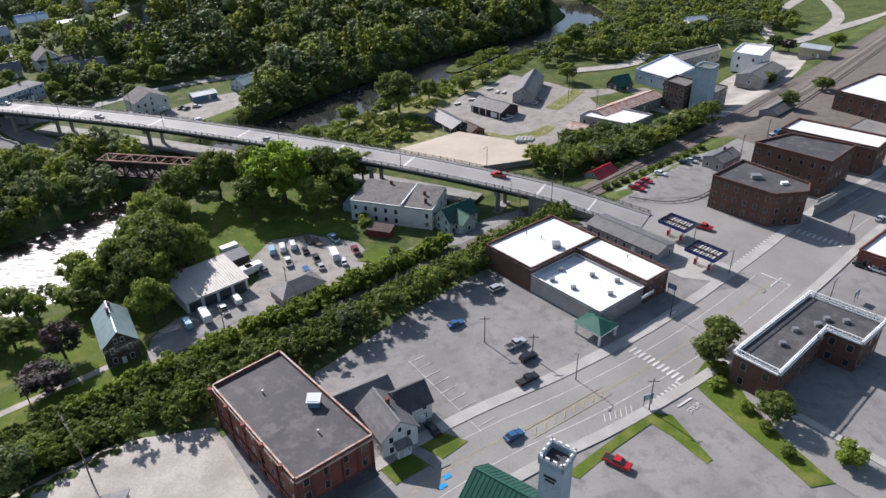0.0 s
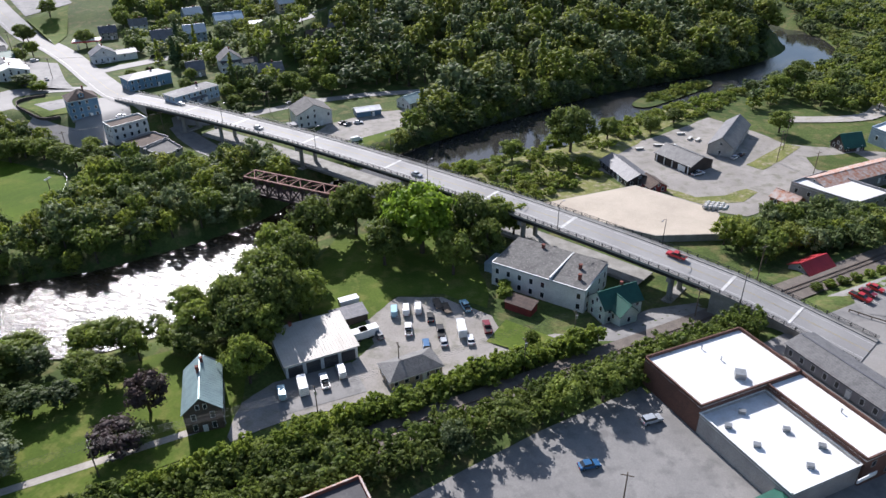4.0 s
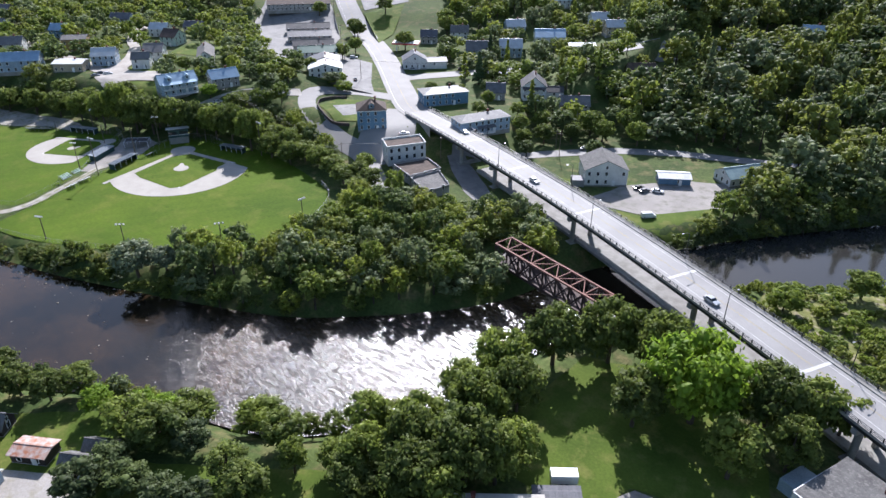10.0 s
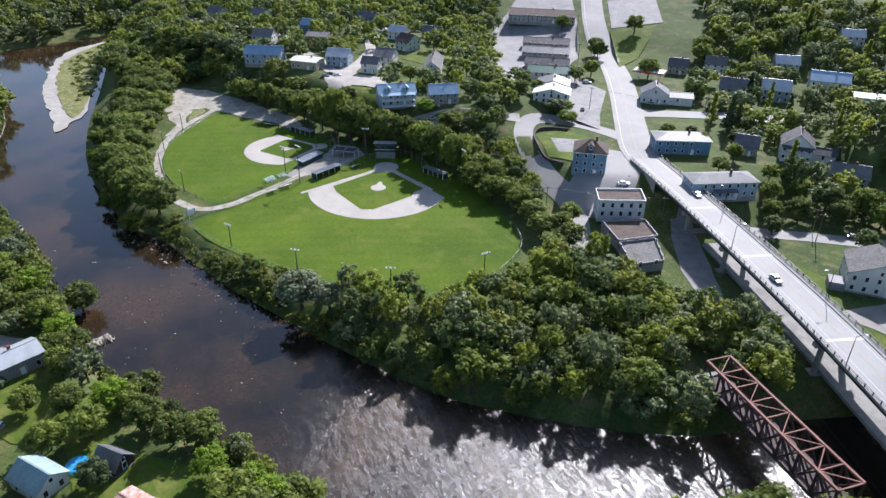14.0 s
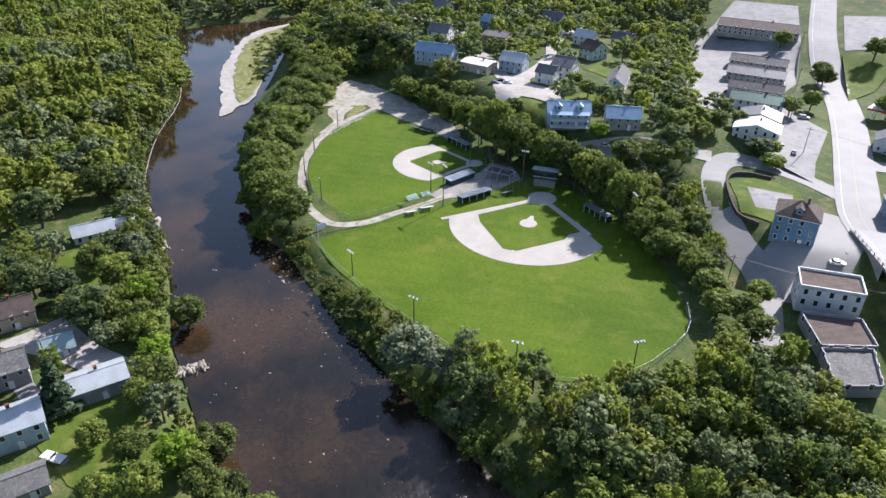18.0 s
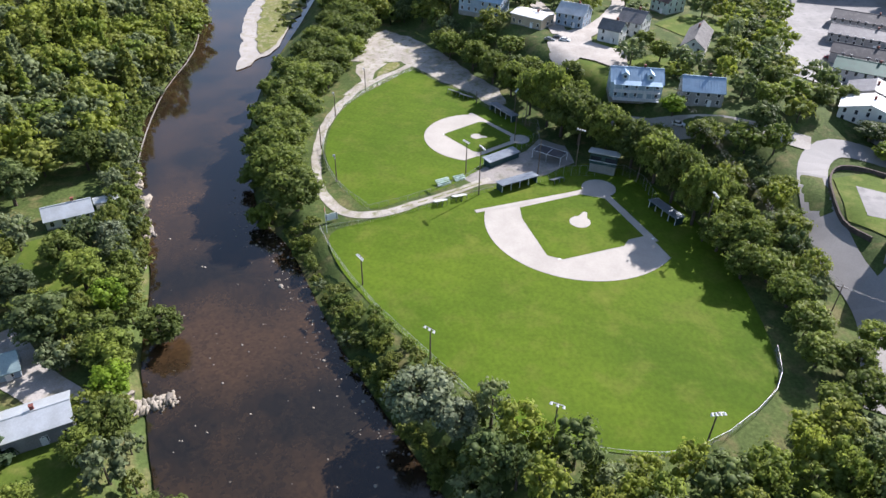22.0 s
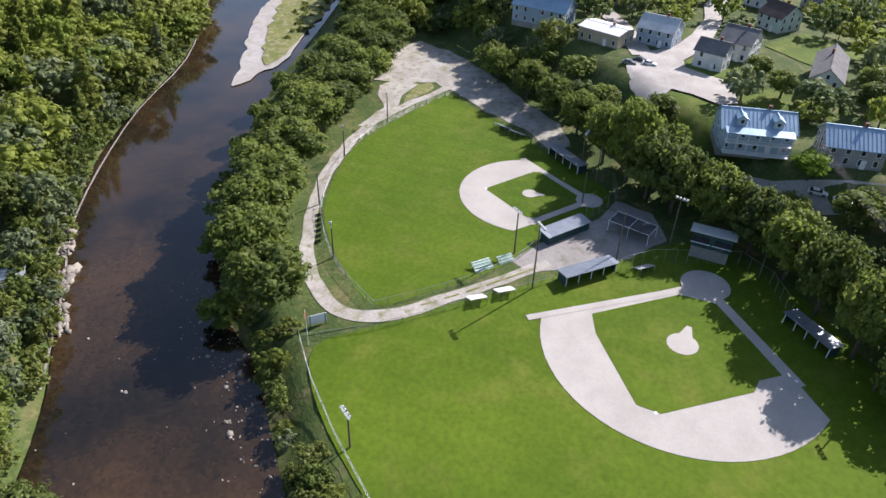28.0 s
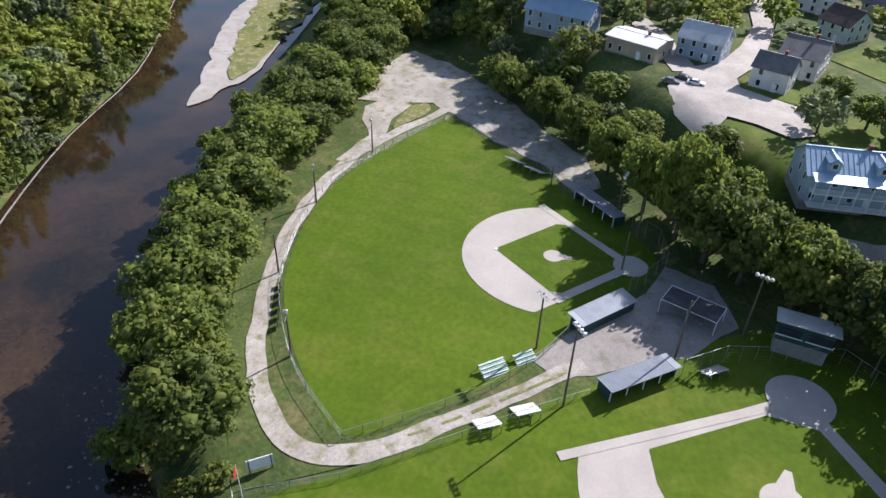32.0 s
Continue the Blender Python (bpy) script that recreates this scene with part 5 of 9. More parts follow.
def house(x, y, rot, w, d, eave, rise, wall, roof, label, z=None, kind="gable", along="x", storeys=2, wing=None, porch=None, seams=False, chim=True, group="", spacing=2.7, category="house", dormers=0):
    """A town house: walls, roof, windows, door, chimney, and where given a wing and a porch (on side f, b, l or r)."""
    z = ground_z(x, y) if z is None else z
    ob = thing("house", x, y, z, rot, label, category, group)
    if kind == "gable":
        gable_parts(ob, w, d, eave, rise, wall, roof, along=along, seams=seams)
    elif kind == "hip":
        hip_parts(ob, w, d, eave, rise, wall, roof)
    else:
        flat_parts(ob, [(-w / 2, -d / 2), (w / 2, -d / 2), (w / 2, d / 2), (-w / 2, d / 2)], eave, wall, roof, WHITEP)
    sh = eave / max(1, storeys)
    for s in range(storeys):
        row_windows(ob, w, d, s * sh + 0.9, "fblr", spacing, seed=s + int(abs(x)), skip=0.12)
    if kind == "gable":
        for sg in (-1, 1):
            if along == "x":
                window(ob, sg * (w / 2 + 0.02), 0, eave + 0.3, 90 * sg, 0.8, min(1.2, rise * 0.4))
            else:
                window(ob, 0, sg * (d / 2 + 0.02), eave + 0.3, 90 + 90 * sg, 0.8, min(1.2, rise * 0.4))
    door(ob, w * 0.18, -d / 2 - 0.04, 0, 0)
    part("foundation", M().box(-w / 2 - 0.06, -d / 2 - 0.06, -1.6, w / 2 + 0.06, d / 2 + 0.06, 0.35), CONCRETE, ob)
    if chim:
        chimney(ob, w * 0.15 if along == "x" else 0.6, 0.5, eave, eave + rise + 0.9)
    for i in range(dormers):
        u = (i + 0.5) * w / dormers - w / 2
        gable_parts(ob, 2.2, d * 0.36, 1.5, 0.7, wall, roof, over=0.2, x0=u, y0=-d * 0.24, along="y", z0=eave + rise * 0.25)
        window(ob, u, -d * 0.42 - 0.03, eave + rise * 0.25 + 0.3, 0, 0.9, 1.0)
    if wing:
        wx, wy, ww, wd, we, wr, wa = wing
        gable_parts(ob, ww, wd, we, wr, wall, roof, x0=wx, y0=wy, along=wa)
        window(ob, wx, wy - wd / 2 - 0.03, we * 0.45, 0)
        window(ob, wx + ww / 2 + 0.03, wy, we * 0.45, 90)
        window(ob, wx - ww / 2 - 0.03, wy, we * 0.45, -90)
    if porch:
        side, pw, pd, levels = porch
        run = w if side in "fb" else d
        pr = thing("porch", 0, 0, 0)
        pr.parent = ob
        pr.matrix_basis = {"f": pose(0, -d / 2, 0), "b": pose(0, d / 2, 0, 0, 0, 180), "l": pose(-w / 2, 0, 0, 0, 0, -90), "r": pose(w / 2, 0, 0, 0, 0, 90)}[side]
        for lv in range(levels):
            zz = lv * 2.8
            part("porch_floor", M().box(-pw / 2, -pd, zz + 0.1, pw / 2, -0.03, zz + 0.3), WHITEP, pr)
            nb = max(2, int(pw / 2.2))
            for i in range(nb + 1):
                u = -pw / 2 + 0.1 + (pw - 0.2) * i / nb
                part("porch_post", M().box(u - 0.08, -pd, zz + 0.3, u + 0.08, -pd + 0.16, zz + 2.9), WHITEP, pr)
            part("porch_rail", M().box(-pw / 2, -pd, zz + 1.1, pw / 2, -pd + 0.1, zz + 1.2).box(-pw / 2, -pd + 0.02, zz + 0.6, pw / 2, -pd + 0.07, zz + 0.66), WHITEP, pr)
        zt = levels * 2.8 + 0.1
        part("porch_roof", M().slab((-pw / 2 - 0.3, -pd - 0.3, zt), (pw / 2 + 0.3, -pd - 0.3, zt), (pw / 2 + 0.3, 0, zt + 0.6), (-pw / 2 - 0.3, 0, zt + 0.6), 0.15), roof, pr)
    return ob


def block(name, pts, z, h, wall, roof, label, category="building", storeys=2, cap=None, spacing=3.0, ww=1.1, wh=1.7, para=0.6, fm=None, group=""):
    """A flat-roofed block on a plan outline given in the world, with rows of windows on every face."""
    n = len(pts)
    fm = fm or (CONCRETE if wall in (BRICK, BROWNBRICK, STONE) else WHITEP)
    if sum(pts[i][0] * pts[(i + 1) % n][1] - pts[(i + 1) % n][0] * pts[i][1] for i in range(n)) < 0:
        pts = pts[::-1]
    cx, cy = sum(p[0] for p in pts) / n, sum(p[1] for p in pts) / n
    ob = thing(name, cx, cy, z, 0, label, category, group)
    loc = [(x - cx, y - cy) for x, y in pts]
    flat_parts(ob, loc, h, wall, roof, cap, para)
    sh = (h - para) / storeys
    for i in range(n):
        (ax, ay), (bx, by) = loc[i], loc[(i + 1) % n]
        run = math.hypot(bx - ax, by - ay)
        rz = math.degrees(math.atan2(by - ay, bx - ax))
        k = max(1, int((run - 0.8) / spacing)) if spacing < 90 else 0
        for s in range(storeys):
            for j in range(k):
                t = (j + 0.5) / k
                nx, ny = (by - ay) / run * 0.02, -(bx - ax) / run * 0.02
                window(ob, ax + (bx - ax) * t + nx, ay + (by - ay) * t + ny, s * sh + 1.0, rz, ww, wh, fm)
    return ob


# brick block by the pale lot
_b = block("brick_block", [(-47, 109), (-35.5, 120), (-13, 95), (-25.5, 84.5)], 6, 11, BRICK, BLACKROOF, "three-storey red brick block with a dark flat roof", storeys=3, cap=RUSTROOF, spacing=3.4)
roof_box(_b, 5, 1.5, 10.4, 2.2, 1.8, 1.6, SIDE_BLUE)
for _p, _q in (((-25.5, 84.5), (-13, 95)), ((-47, 109), (-25.5, 84.5))):
    _a, _c = Vector((_p[0] + 30.2, _p[1] - 102.1)), Vector((_q[0] + 30.2, _q[1] - 102.1))
    _d = (_c - _a).normalized()
    _o = Vector((_d.y, -_d.x)) * 0.16
    for _z, _t in ((10.1, 0.5), (3.6, 0.3)):
        part("cornice", M().beam((*(_a + _o), _z), (*(_c + _o), _z), 0.34, _t), BRICK if _z < 5 else RUSTROOF, _b, "corbelled brick cornice")
    for _k in range(6):
        _w = _a.lerp(_c, (_k + 0.02) / 5.05)
        part("pilaster", M().beam((*(_w + _o * 0.7), 0), (*(_w + _o * 0.7), 9.9), 0.7, 0.22), BRICK, _b)
_d = Vector((12.5, 10.5)).normalized()
_o = Vector((_d.y, -_d.x))
_w = Vector((-25.5 + 30.2, 84.5 - 102.1))
part("awning", M().slab((*(_w + _o * 2.6 + _d * 0.6), 3.0), (*(_w + _o * 2.6 + _d * 15.6), 3.0), (*(_w + _d * 15.6 + _o * 0.1), 3.7), (*(_w + _d * 0.6 + _o * 0.1), 3.7), 0.12), BLACKROOF, _b, "dark shopfront awning")
part("hatch_lid", M().slab((3.6, 0.3, 12.0), (6.4, 0.3, 12.0), (6.4, 2.7, 12.5), (3.6, 2.7, 12.5), 0.1), WHITEP, _b, "white roof-hatch lid")
for _x, _y in ((-6, 5), (7, -6)):
    vent(_b, _x, _y, 10.3)
for _k in range(5):
    chimney(_b, -16.5 + 4.6 * _k, 4.8 - 5.0 * _k, 10.5, 11.9, 0.6)
# white house beside it
house(-11.4, 105.7, 32, 8, 11, 5.2, 3.2, SIDE_WHITE, SHINGLE, "white clapboard house with dark shingle roofs", z=6, along="y", wing=(-1.5, 9.6, 13, 8, 4.2, 2.6, "x"), porch=("f", 3, 1.8, 1))
house(-7.2, 111.6, 32, 7, 7, 5.0, 3.0, SIDE_WHITE, BLACKROOF, "small white gabled annexe with a black roof", z=6, along="x", chim=False)
# supermarket with white roofs
_u, _v = Vector((0.657, -0.754)), Vector((0.777, 0.63))


def shop_pts(u0, u1, v0, v1):
    o = Vector((12, 171.5))
    return [tuple(o + _u * a + _v * b) for a, b in ((u0, v0), (u1, v0), (u1, v1), (u0, v1))]


_b = block("shop", shop_pts(0, 17.4, 0, 27), 6, 7.4, BROWNBRICK, WHITEROOF, "large brown brick shop with a white flat roof", "shop", 1, spacing=99)
roof_box(_b, 3.5, -3, 6.8, 2.2, 2.0, 1.4)
vent(_b, -4, 5, 6.8)
vent(_b, 0, 2, 6.8)
_b = block("shop_wing", shop_pts(17.5, 41, 17.5, 27), 6, 7.2, BROWNBRICK, WHITEROOF, "brick shop wing with a white flat roof", "shop", 2, spacing=3.0, ww=1.0, wh=1.4)
vent(_b, 2, 1, 6.6)
_b = block("shop_hall", shop_pts(17.5, 40.5, 0, 17.4), 6, 5.4, SIDE_GREY, WHITEROOF, "low pale shop hall with a white roof", "shop", 1, spacing=99, cap=WHITEP)
for _x, _y in ((-6, 6), (2, 3), (5, -6), (-4, -3), (8, 0), (-9, 1)):
    roof_box(_b, _x, _y, 4.8, 1.3, 0.9, 0.8)
part("sign_board", M().box(-2.6, -0.1, 0, 2.6, 0.1, 0.9).mesh("sign_board", WHITEP), WHITEP, _b, "white shop sign").matrix_basis = pose(15.0, -5.0, 3.6, 0, 0, 41)
_c = thing("entrance_canopy", 37.5, 139, 6, -49, "green hipped canopy on white posts at the shop's entrance", "canopy")
hip = M().add([(-4.2, -3.6, 3.4), (4.2, -3.6, 3.4), (4.2, 3.6, 3.4), (-4.2, 3.6, 3.4), (-0.5, 0, 5.2), (0.5, 0, 5.2)], [(0, 1, 5, 4), (1, 2, 5), (2, 3, 4, 5), (3, 0, 4), (3, 2, 1, 0)])
part("roof", hip, GREENROOF, _c)
part("beam", M().box(-4.1, -3.5, 2.9, 4.1, 3.5, 3.39), WHITEP, _c)
for _x in (-3.6, 3.6):
    for _y in (-3.1, 3.1):
        part("post", M().box(_x - 0.25, _y - 0.25, 0, _x + 0.25, _y + 0.25, 2.9), WHITEP, _c)
house(56, 184, -49, 25, 9, 3.4, 1.2, SIDE_GREY, SHINGLE, "long low building with a dark shingle roof", z=6, storeys=1, chim=False, category="building")


def pump_canopy(x, y, rot):
    """An open-topped canopy frame with a blue fascia over two pumps."""
    ob = thing("pump_canopy", x, y, 6, rot, "open canopy frame with a blue fascia at the filling station", "canopy", "filling station canopies")
    for p, q in (((-4.6, -3.4), (4.6, -3.4)), ((4.6, -3.4), (4.6, 3.4)), ((4.6, 3.4), (-4.6, 3.4)), ((-4.6, 3.4), (-4.6, -3.4))):
        part("fascia", M().beam((*p, 5), (*q, 5), 0.25, 0.9), BLUEFASCIA, ob, "deep blue fascia")
        part("trim", M().beam((*p, 5.5), (*q, 5.5), 0.3, 0.06), DARKSTEEL, ob)
    for i in range(5):
        part("joist", M().beam((-3.8 + 1.9 * i, -3.4, 5), (-3.8 + 1.9 * i, 3.4, 5), 0.2, 0.35), SHADERUST, ob)
    part("spine", M().beam((-4.6, 0, 4.9), (4.6, 0, 4.9), 0.35, 0.4), SHADERUST, ob)
    part("ceiling", M().box(-4.4, -3.2, 4.55, 4.4, 3.2, 4.62), TAUPE, ob)
    for xx in (-2.2, 2.2):
        part("column", M().box(xx - 0.2, -0.2, 0, xx + 0.2, 0.2, 4.6), WHITEP, ob)
        pm = part("pump", M().box(xx - 0.3, -1.2, 0.15, xx + 0.3, -0.6, 1.9), REDROOF, ob, "red fuel pump")
        part("pump_screen", M().box(xx - 0.2, -1.23, 1.2, xx + 0.2, -1.2, 1.6), GLASS, pm)
    part("island", M().box(-3.4, -1.5, 0, 3.4, 0.6, 0.15), CONCRETE, ob)


pump_canopy(71, 187, -49)
pump_canopy(74, 170, -49)
# brick hall with a white balustrade
_pts = [(64, 121), (90, 143), (102, 131), (93, 123.5), (87.5, 129), (70.5, 113.5)]
_b = block("brick_hall", _pts, 6, 8.6, BROWNBRICK, BLACKROOF, "brown brick hall with a white roof balustrade", storeys=2, cap=WHITEP, spacing=3.4, ww=1.2, wh=1.8)
_cx, _cy = sum(p[0] for p in _pts) / 6, sum(p[1] for p in _pts) / 6
for (_ax, _ay), (_bx, _by) in zip(_pts, _pts[1:] + _pts[:1]):
    _k = int(math.hypot(_bx - _ax, _by - _ay) / 0.9)
    _bal = part("balustrade", M().beam((_ax - _cx, _ay - _cy, 9.5), (_bx - _cx, _by - _cy, 9.5), 0.25, 0.15), WHITEP, _b, "white roof balustrade")
    for _i in range(_k):
        _t = (_i + 0.5) / _k
        part("baluster", M().box(-0.09, -0.09, 8.7, 0.09, 0.09, 9.45).mesh("baluster", WHITEP), WHITEP, _bal).matrix_basis = pose(_ax - _cx + (_bx - _ax) * _t, _ay - _cy + (_by - _ay) * _t, 0)
    part("cornice", M().beam((_ax - _cx, _ay - _cy, 8.3), (_bx - _cx, _by - _cy, 8.3), 0.9, 0.4), WHITEP, _b)
for _x, _y in ((-4, 2), (2, 4), (5, 6), (9, 5), (-9, -3), (0, -1)):
    roof_box(_b, _x, _y, 8.0, 1.3, 1.0, 0.8)
# blocks along the main street
_b = block("corner_block", [(87, 207), (101, 219), (115, 200), (112, 194), (101, 192.5)], 6, 11.6, BROWNBRICK, BLACKROOF, "three-storey brown brick corner block", storeys=3, spacing=3.0)
roof_box(_b, -3, 3, 11, 3, 2, 1.2)
roof_box(_b, 4, -2, 11, 2, 1.2, 0.8, WHITEP)
block("brick_block", [(109, 230), (125, 238), (142, 226), (127, 212)], 6, 13.5, BROWNBRICK, BLACKROOF, "tall brown brick block with a dark flat roof", storeys=3, spacing=3.2)
block("store_block", [(127, 250), (138, 260), (162, 239), (152, 229)], 6, 11, BROWNBRICK, WHITEROOF, "brick store with a white flat roof", storeys=2, spacing=3.4)
block("warehouse", [(172, 300), (203, 324), (222, 300), (190, 276)], 6, 9, BROWNBRICK, WHITEROOF, "dark brick warehouse with a white roof", storeys=2, spacing=4.5)
block("store", [(117, 170), (134, 184), (152, 166), (134, 152)], 6, 5, BRICK, WHITEROOF, "low brick store with a pale roof", storeys=1, spacing=4)
block("store", [(126, 205), (133, 211), (121, 203.5), (118, 199)], 6, 4, CONCRETE, WHITEROOF, "low annexe with a white roof", storeys=1, spacing=99)
house(103, 241, 40, 12, 8, 4, 1.6, SIDE_GREY, SHINGLE, "grey low house beside the railway car park", z=6, storeys=1)
# clock-less tower and its hall by the corner
_t = thing("tower", 19.5, 84, 6, -36, "pale blue square tower with an open crenellated top", "tower")
part("shaft", M().box(-2.1, -2.1, -1, 2.1, 2.1, 15.6), SIDE_PALEBLUE, _t)
part("top_floor", M().box(-1.9, -1.9, 15.6, 1.9, 1.9, 15.8), BLACKROOF, _t)
for _i in range(4):
    _q = part("parapet", M().box(-2.35, -2.35, 15.6, 2.35, -2.05, 16.9).mesh("parapet", SIDE_PALEBLUE), SIDE_PALEBLUE, _t)
    _q.matrix_basis = pose(0, 0, 0, 0, 0, 90 * _i)
    for _x in (-2.0, -0.7, 0.7, 2.0):
        part("merlon", M().box(_x - 0.36, -2.36, 16.9, _x + 0.36, -2.04, 17.6), WHITEP, _q)
part("sign_bars", M().box(-1.2, -2.2, 13.0, 1.2, -2.11, 13.5).box(-0.9, -2.2, 12.2, 0.9, -2.11, 12.7), DARKSTEEL, _t, "two dark bars of lettering")
house(11, 86, -36, 12, 9, 4.5, 3.2, SIDE_PALEBLUE, GREENROOF, "pale blue hall with a green metal roof", z=6, storeys=1, chim=False, seams=True, category="hall")
house(-62, 83, 20, 11, 9, 3.4, 2.4, SIDE_GREY, SHINGLE, "small house with a dark roof beside a pale lot", z=6, storeys=1)
# low bank: long white building, green-roofed house, sheds and garage
_b = thing("long_building", -15.5, 215.5, 0.6, -17, "long two-storey white building with a worn dark roof", "building")
flat_parts(_b, [(-14.5, -8.2), (14.5, -8.2), (14.5, 8.2), (-14.5, 8.2)], 7.4, SIDE_WHITE, OLDROOF, WHITEP, para=0.15, capw=0.3)
part("party_wall", M().box(3.6, -8.2, 6.8, 4.0, 8.2, 8.3), WHITEP, _b, "white fire wall across the roof")
part("roof_slope", M().slab((-14.4, -8.1, 7.5), (3.4, -8.1, 7.5), (3.4, 8.1, 8.3), (-14.4, 8.1, 8.3), 0.3), OLDROOF, _b)
part("roof_slope", M().slab((4.2, -8.1, 7.5), (14.4, -8.1, 7.5), (14.4, 8.1, 8.3), (4.2, 8.1, 8.3), 0.3), OLDROOF, _b)
for _s in (0.9, 4.2):
    row_windows(_b, 29, 16.4, _s, "fblr", 3.2, 1.1, 1.7, skip=0.15, seed=3)
for _x, _y in ((-5, 6), (9, 1), (11, -4)):
    chimney(_b, _x, _y, 7.5, 9.3, 0.8)
part("annex", M().box(-20, -3, -1, -14.6, 4, 3.0), SIDE_PALEBLUE, _b, "low pale blue annexe")
house(4, 206, 40, 12, 7.5, 5.2, 3.2, SIDE_MINT, GREENROOF, "pale green house with dark green metal roofs", z=0.6, wing=(-1, -4.5, 5.5, 6, 4.8, 2.6, "y"), porch=("r", 3, 1.6, 1), seams=False)
_b = thing("red_shed", -21, 201, 0.6, -17, "small dark red shed with an open side", "shed")
part("wall", M().box(-4, -2, -0.5, 4, 2, 2.5), REDWOOD, _b)
part("roof", M().slab((-4.3, -2.3, 2.5), (4.3, -2.3, 2.5), (4.3, 2.3, 3.1), (-4.3, 2.3, 3.1), 0.15), BROWNSHINGLE, _b)
_b = thing("garage", -68.5, 168.5, 0.6, 42, "wide white garage with a pale ribbed metal roof", "garage")
part("wall", M().box(-9.2, -7.2, -1, 9.2, 7.2, 4.2), SIDE_WHITE, _b)
_rf = part("roof", M().slab((-9.7, -7.8, 4.2), (9.7, -7.8, 4.2), (9.7, 7.8, 5.3), (-9.7, 7.8, 5.3), 0.2), CREAMROOF, _b, "pale ribbed metal roof")
for _i in range(25):
    _x = -9.6 + 0.8 * _i
    part("rib", M().beam((_x, -7.8, 4.24), (_x, 7.8, 5.34), 0.07, 0.09), CREAMROOF, _rf)
for _i in range(4):
    _d = part("garage_door", M().box(-8.6 + 4.5 * _i, -7.28, 0, -5.0 + 4.5 * _i, -7.15, 3.2), BLACKROOF, _b, "dark open garage bay")
    for _k in range(3):
        part("door_rib", M().box(-8.6 + 4.5 * _i, -7.31, 0.9 + 0.8 * _k, -5.0 + 4.5 * _i, -7.27, 0.96 + 0.8 * _k), DARKSTEEL, _d)
chimney(_b, -4, 7.0, 4.5, 6.2, 0.8)
_b = thing("storage_shed", -65.5, 184, 0.6, 42, "dark open storage shed behind the garage", "shed")
part("wall", M().box(-4.6, -2.4, -0.5, 4.6, 2.4, 2.4), BARNWOOD, _b)
part("roof", M().slab((-4.9, -2.7, 2.4), (4.9, -2.7, 2.4), (4.9, 2.7, 3.0), (-4.9, 2.7, 3.0), 0.15), SHINGLE, _b)
for _x, _y, _r, _l in ((-68, 190, 42, 5.5), (-60, 176, 42, 6.0), (-57.5, 178.5, 42, 5.0)):
    _b = thing("box_trailer", _x, _y, 0.7, _r, "white box trailer parked by the garage", "trailer", "white box trailers")
    part("box", M().box(-_l / 2, -1.2, 0.6, _l / 2, 1.2, 2.8), WHITEP, _b)
    part("roof", M().box(-_l / 2 - 0.04, -1.24, 2.8, _l / 2 + 0.04, 1.24, 2.88), WHITEP, _b)
    for _k in (-0.5, 0.5):
        part("wheel", M().cyl((_k, -1.25, 0.4), (_k, 1.25, 0.4), 0.4, 12), RUBBER, _b)
_b = thing("small_office", -42, 167, 0.6, 42, "low building with a dark hipped shingle roof", "building")
hip_parts(_b, 13.5, 7.5, 2.8, 2.2, SIDE_TAN, SHINGLE)
row_windows(_b, 13.5, 7.5, 1.0, "fblr", 2.4, 1.0, 1.2)
door(_b, 2, -3.8, 0, 0)
_b = thing("stone_house", -83.8, 142.9, 0.6, 122, "tall dark stone house with a grey-green metal roof", "house")
_b.scale = (0.9, 0.9, 0.94)
gable_parts(_b, 17, 9, 6.6, 3.8, STONE, PATINA, seams=True)
for _s in (0.9, 4.0):
    row_windows(_b, 17, 9, _s, "fblr", 2.8, 1.0, 1.7, seed=2)
for _yy in (-0.9, 0.9):
    window(_b, -8.53, _yy, 7.0, -90, 0.8, 1.3)
    window(_b, 8.53, _yy, 7.0, 90, 0.8, 1.3)
chimney(_b, 2, 0.4, 9, 11.8, 0.8)
chimney(_b, 6, -0.4, 9, 11.4, 0.7)
gable_parts(_b, 6, 7, 3.2, 2.6, SIDE_GREY, METALROOF, x0=11.6, y0=0, along="x")
door(_b, -8.55, 0, 0, -90)
# upstream yards
house(42.5, 347, -106, 33, 10, 4.6, 3.6, SIDE_GREY, SHINGLE, "long dark barn with a grey roof", z=0.6, storeys=1, chim=False, category="barn", spacing=6)
_b = thing("open_barn", 23.5, 319, 0.6, -42, "dark open-sided timber barn", "barn")
gable_parts(_b, 18, 13, 3.6, 2.6, BARNWOOD, SHINGLE)
for _i in range(5):
    part("bay_post", M().box(-8 + 4 * _i, -6.9, 0, -7.7 + 4 * _i, -6.5, 3.6), WHITEP, _b)
part("loft_sign", M().box(3, -6.62, 0.4, 6.6, -6.52, 2.8), WHITEP, _b, "white boarded bay")
house(1.5, 302, -58, 22, 10, 3.0, 2.2, BARNWOOD, SHINGLE, "low dark shed with a gabled roof", z=0.6, storeys=1, chim=False, category="shed")
house(12, 292, -58, 9, 7, 2.6, 1.8, REDWOOD, BROWNSHINGLE, "low red-brown boarded shed", z=0.6, storeys=1, chim=False, category="shed")
house(59, 242, 44, 11, 7, 2.8, 2.2, SIDE_GREY, REDROOF, "small shed with a bright red metal roof", z=0.6, storeys=1, chim=False, category="shed", seams=True)
house(90, 353, 30, 10, 8, 2.4, 4.5, BARNWOOD, GREENROOF, "small hut with a steep green roof", z=0.6, storeys=1, chim=False, category="hut")
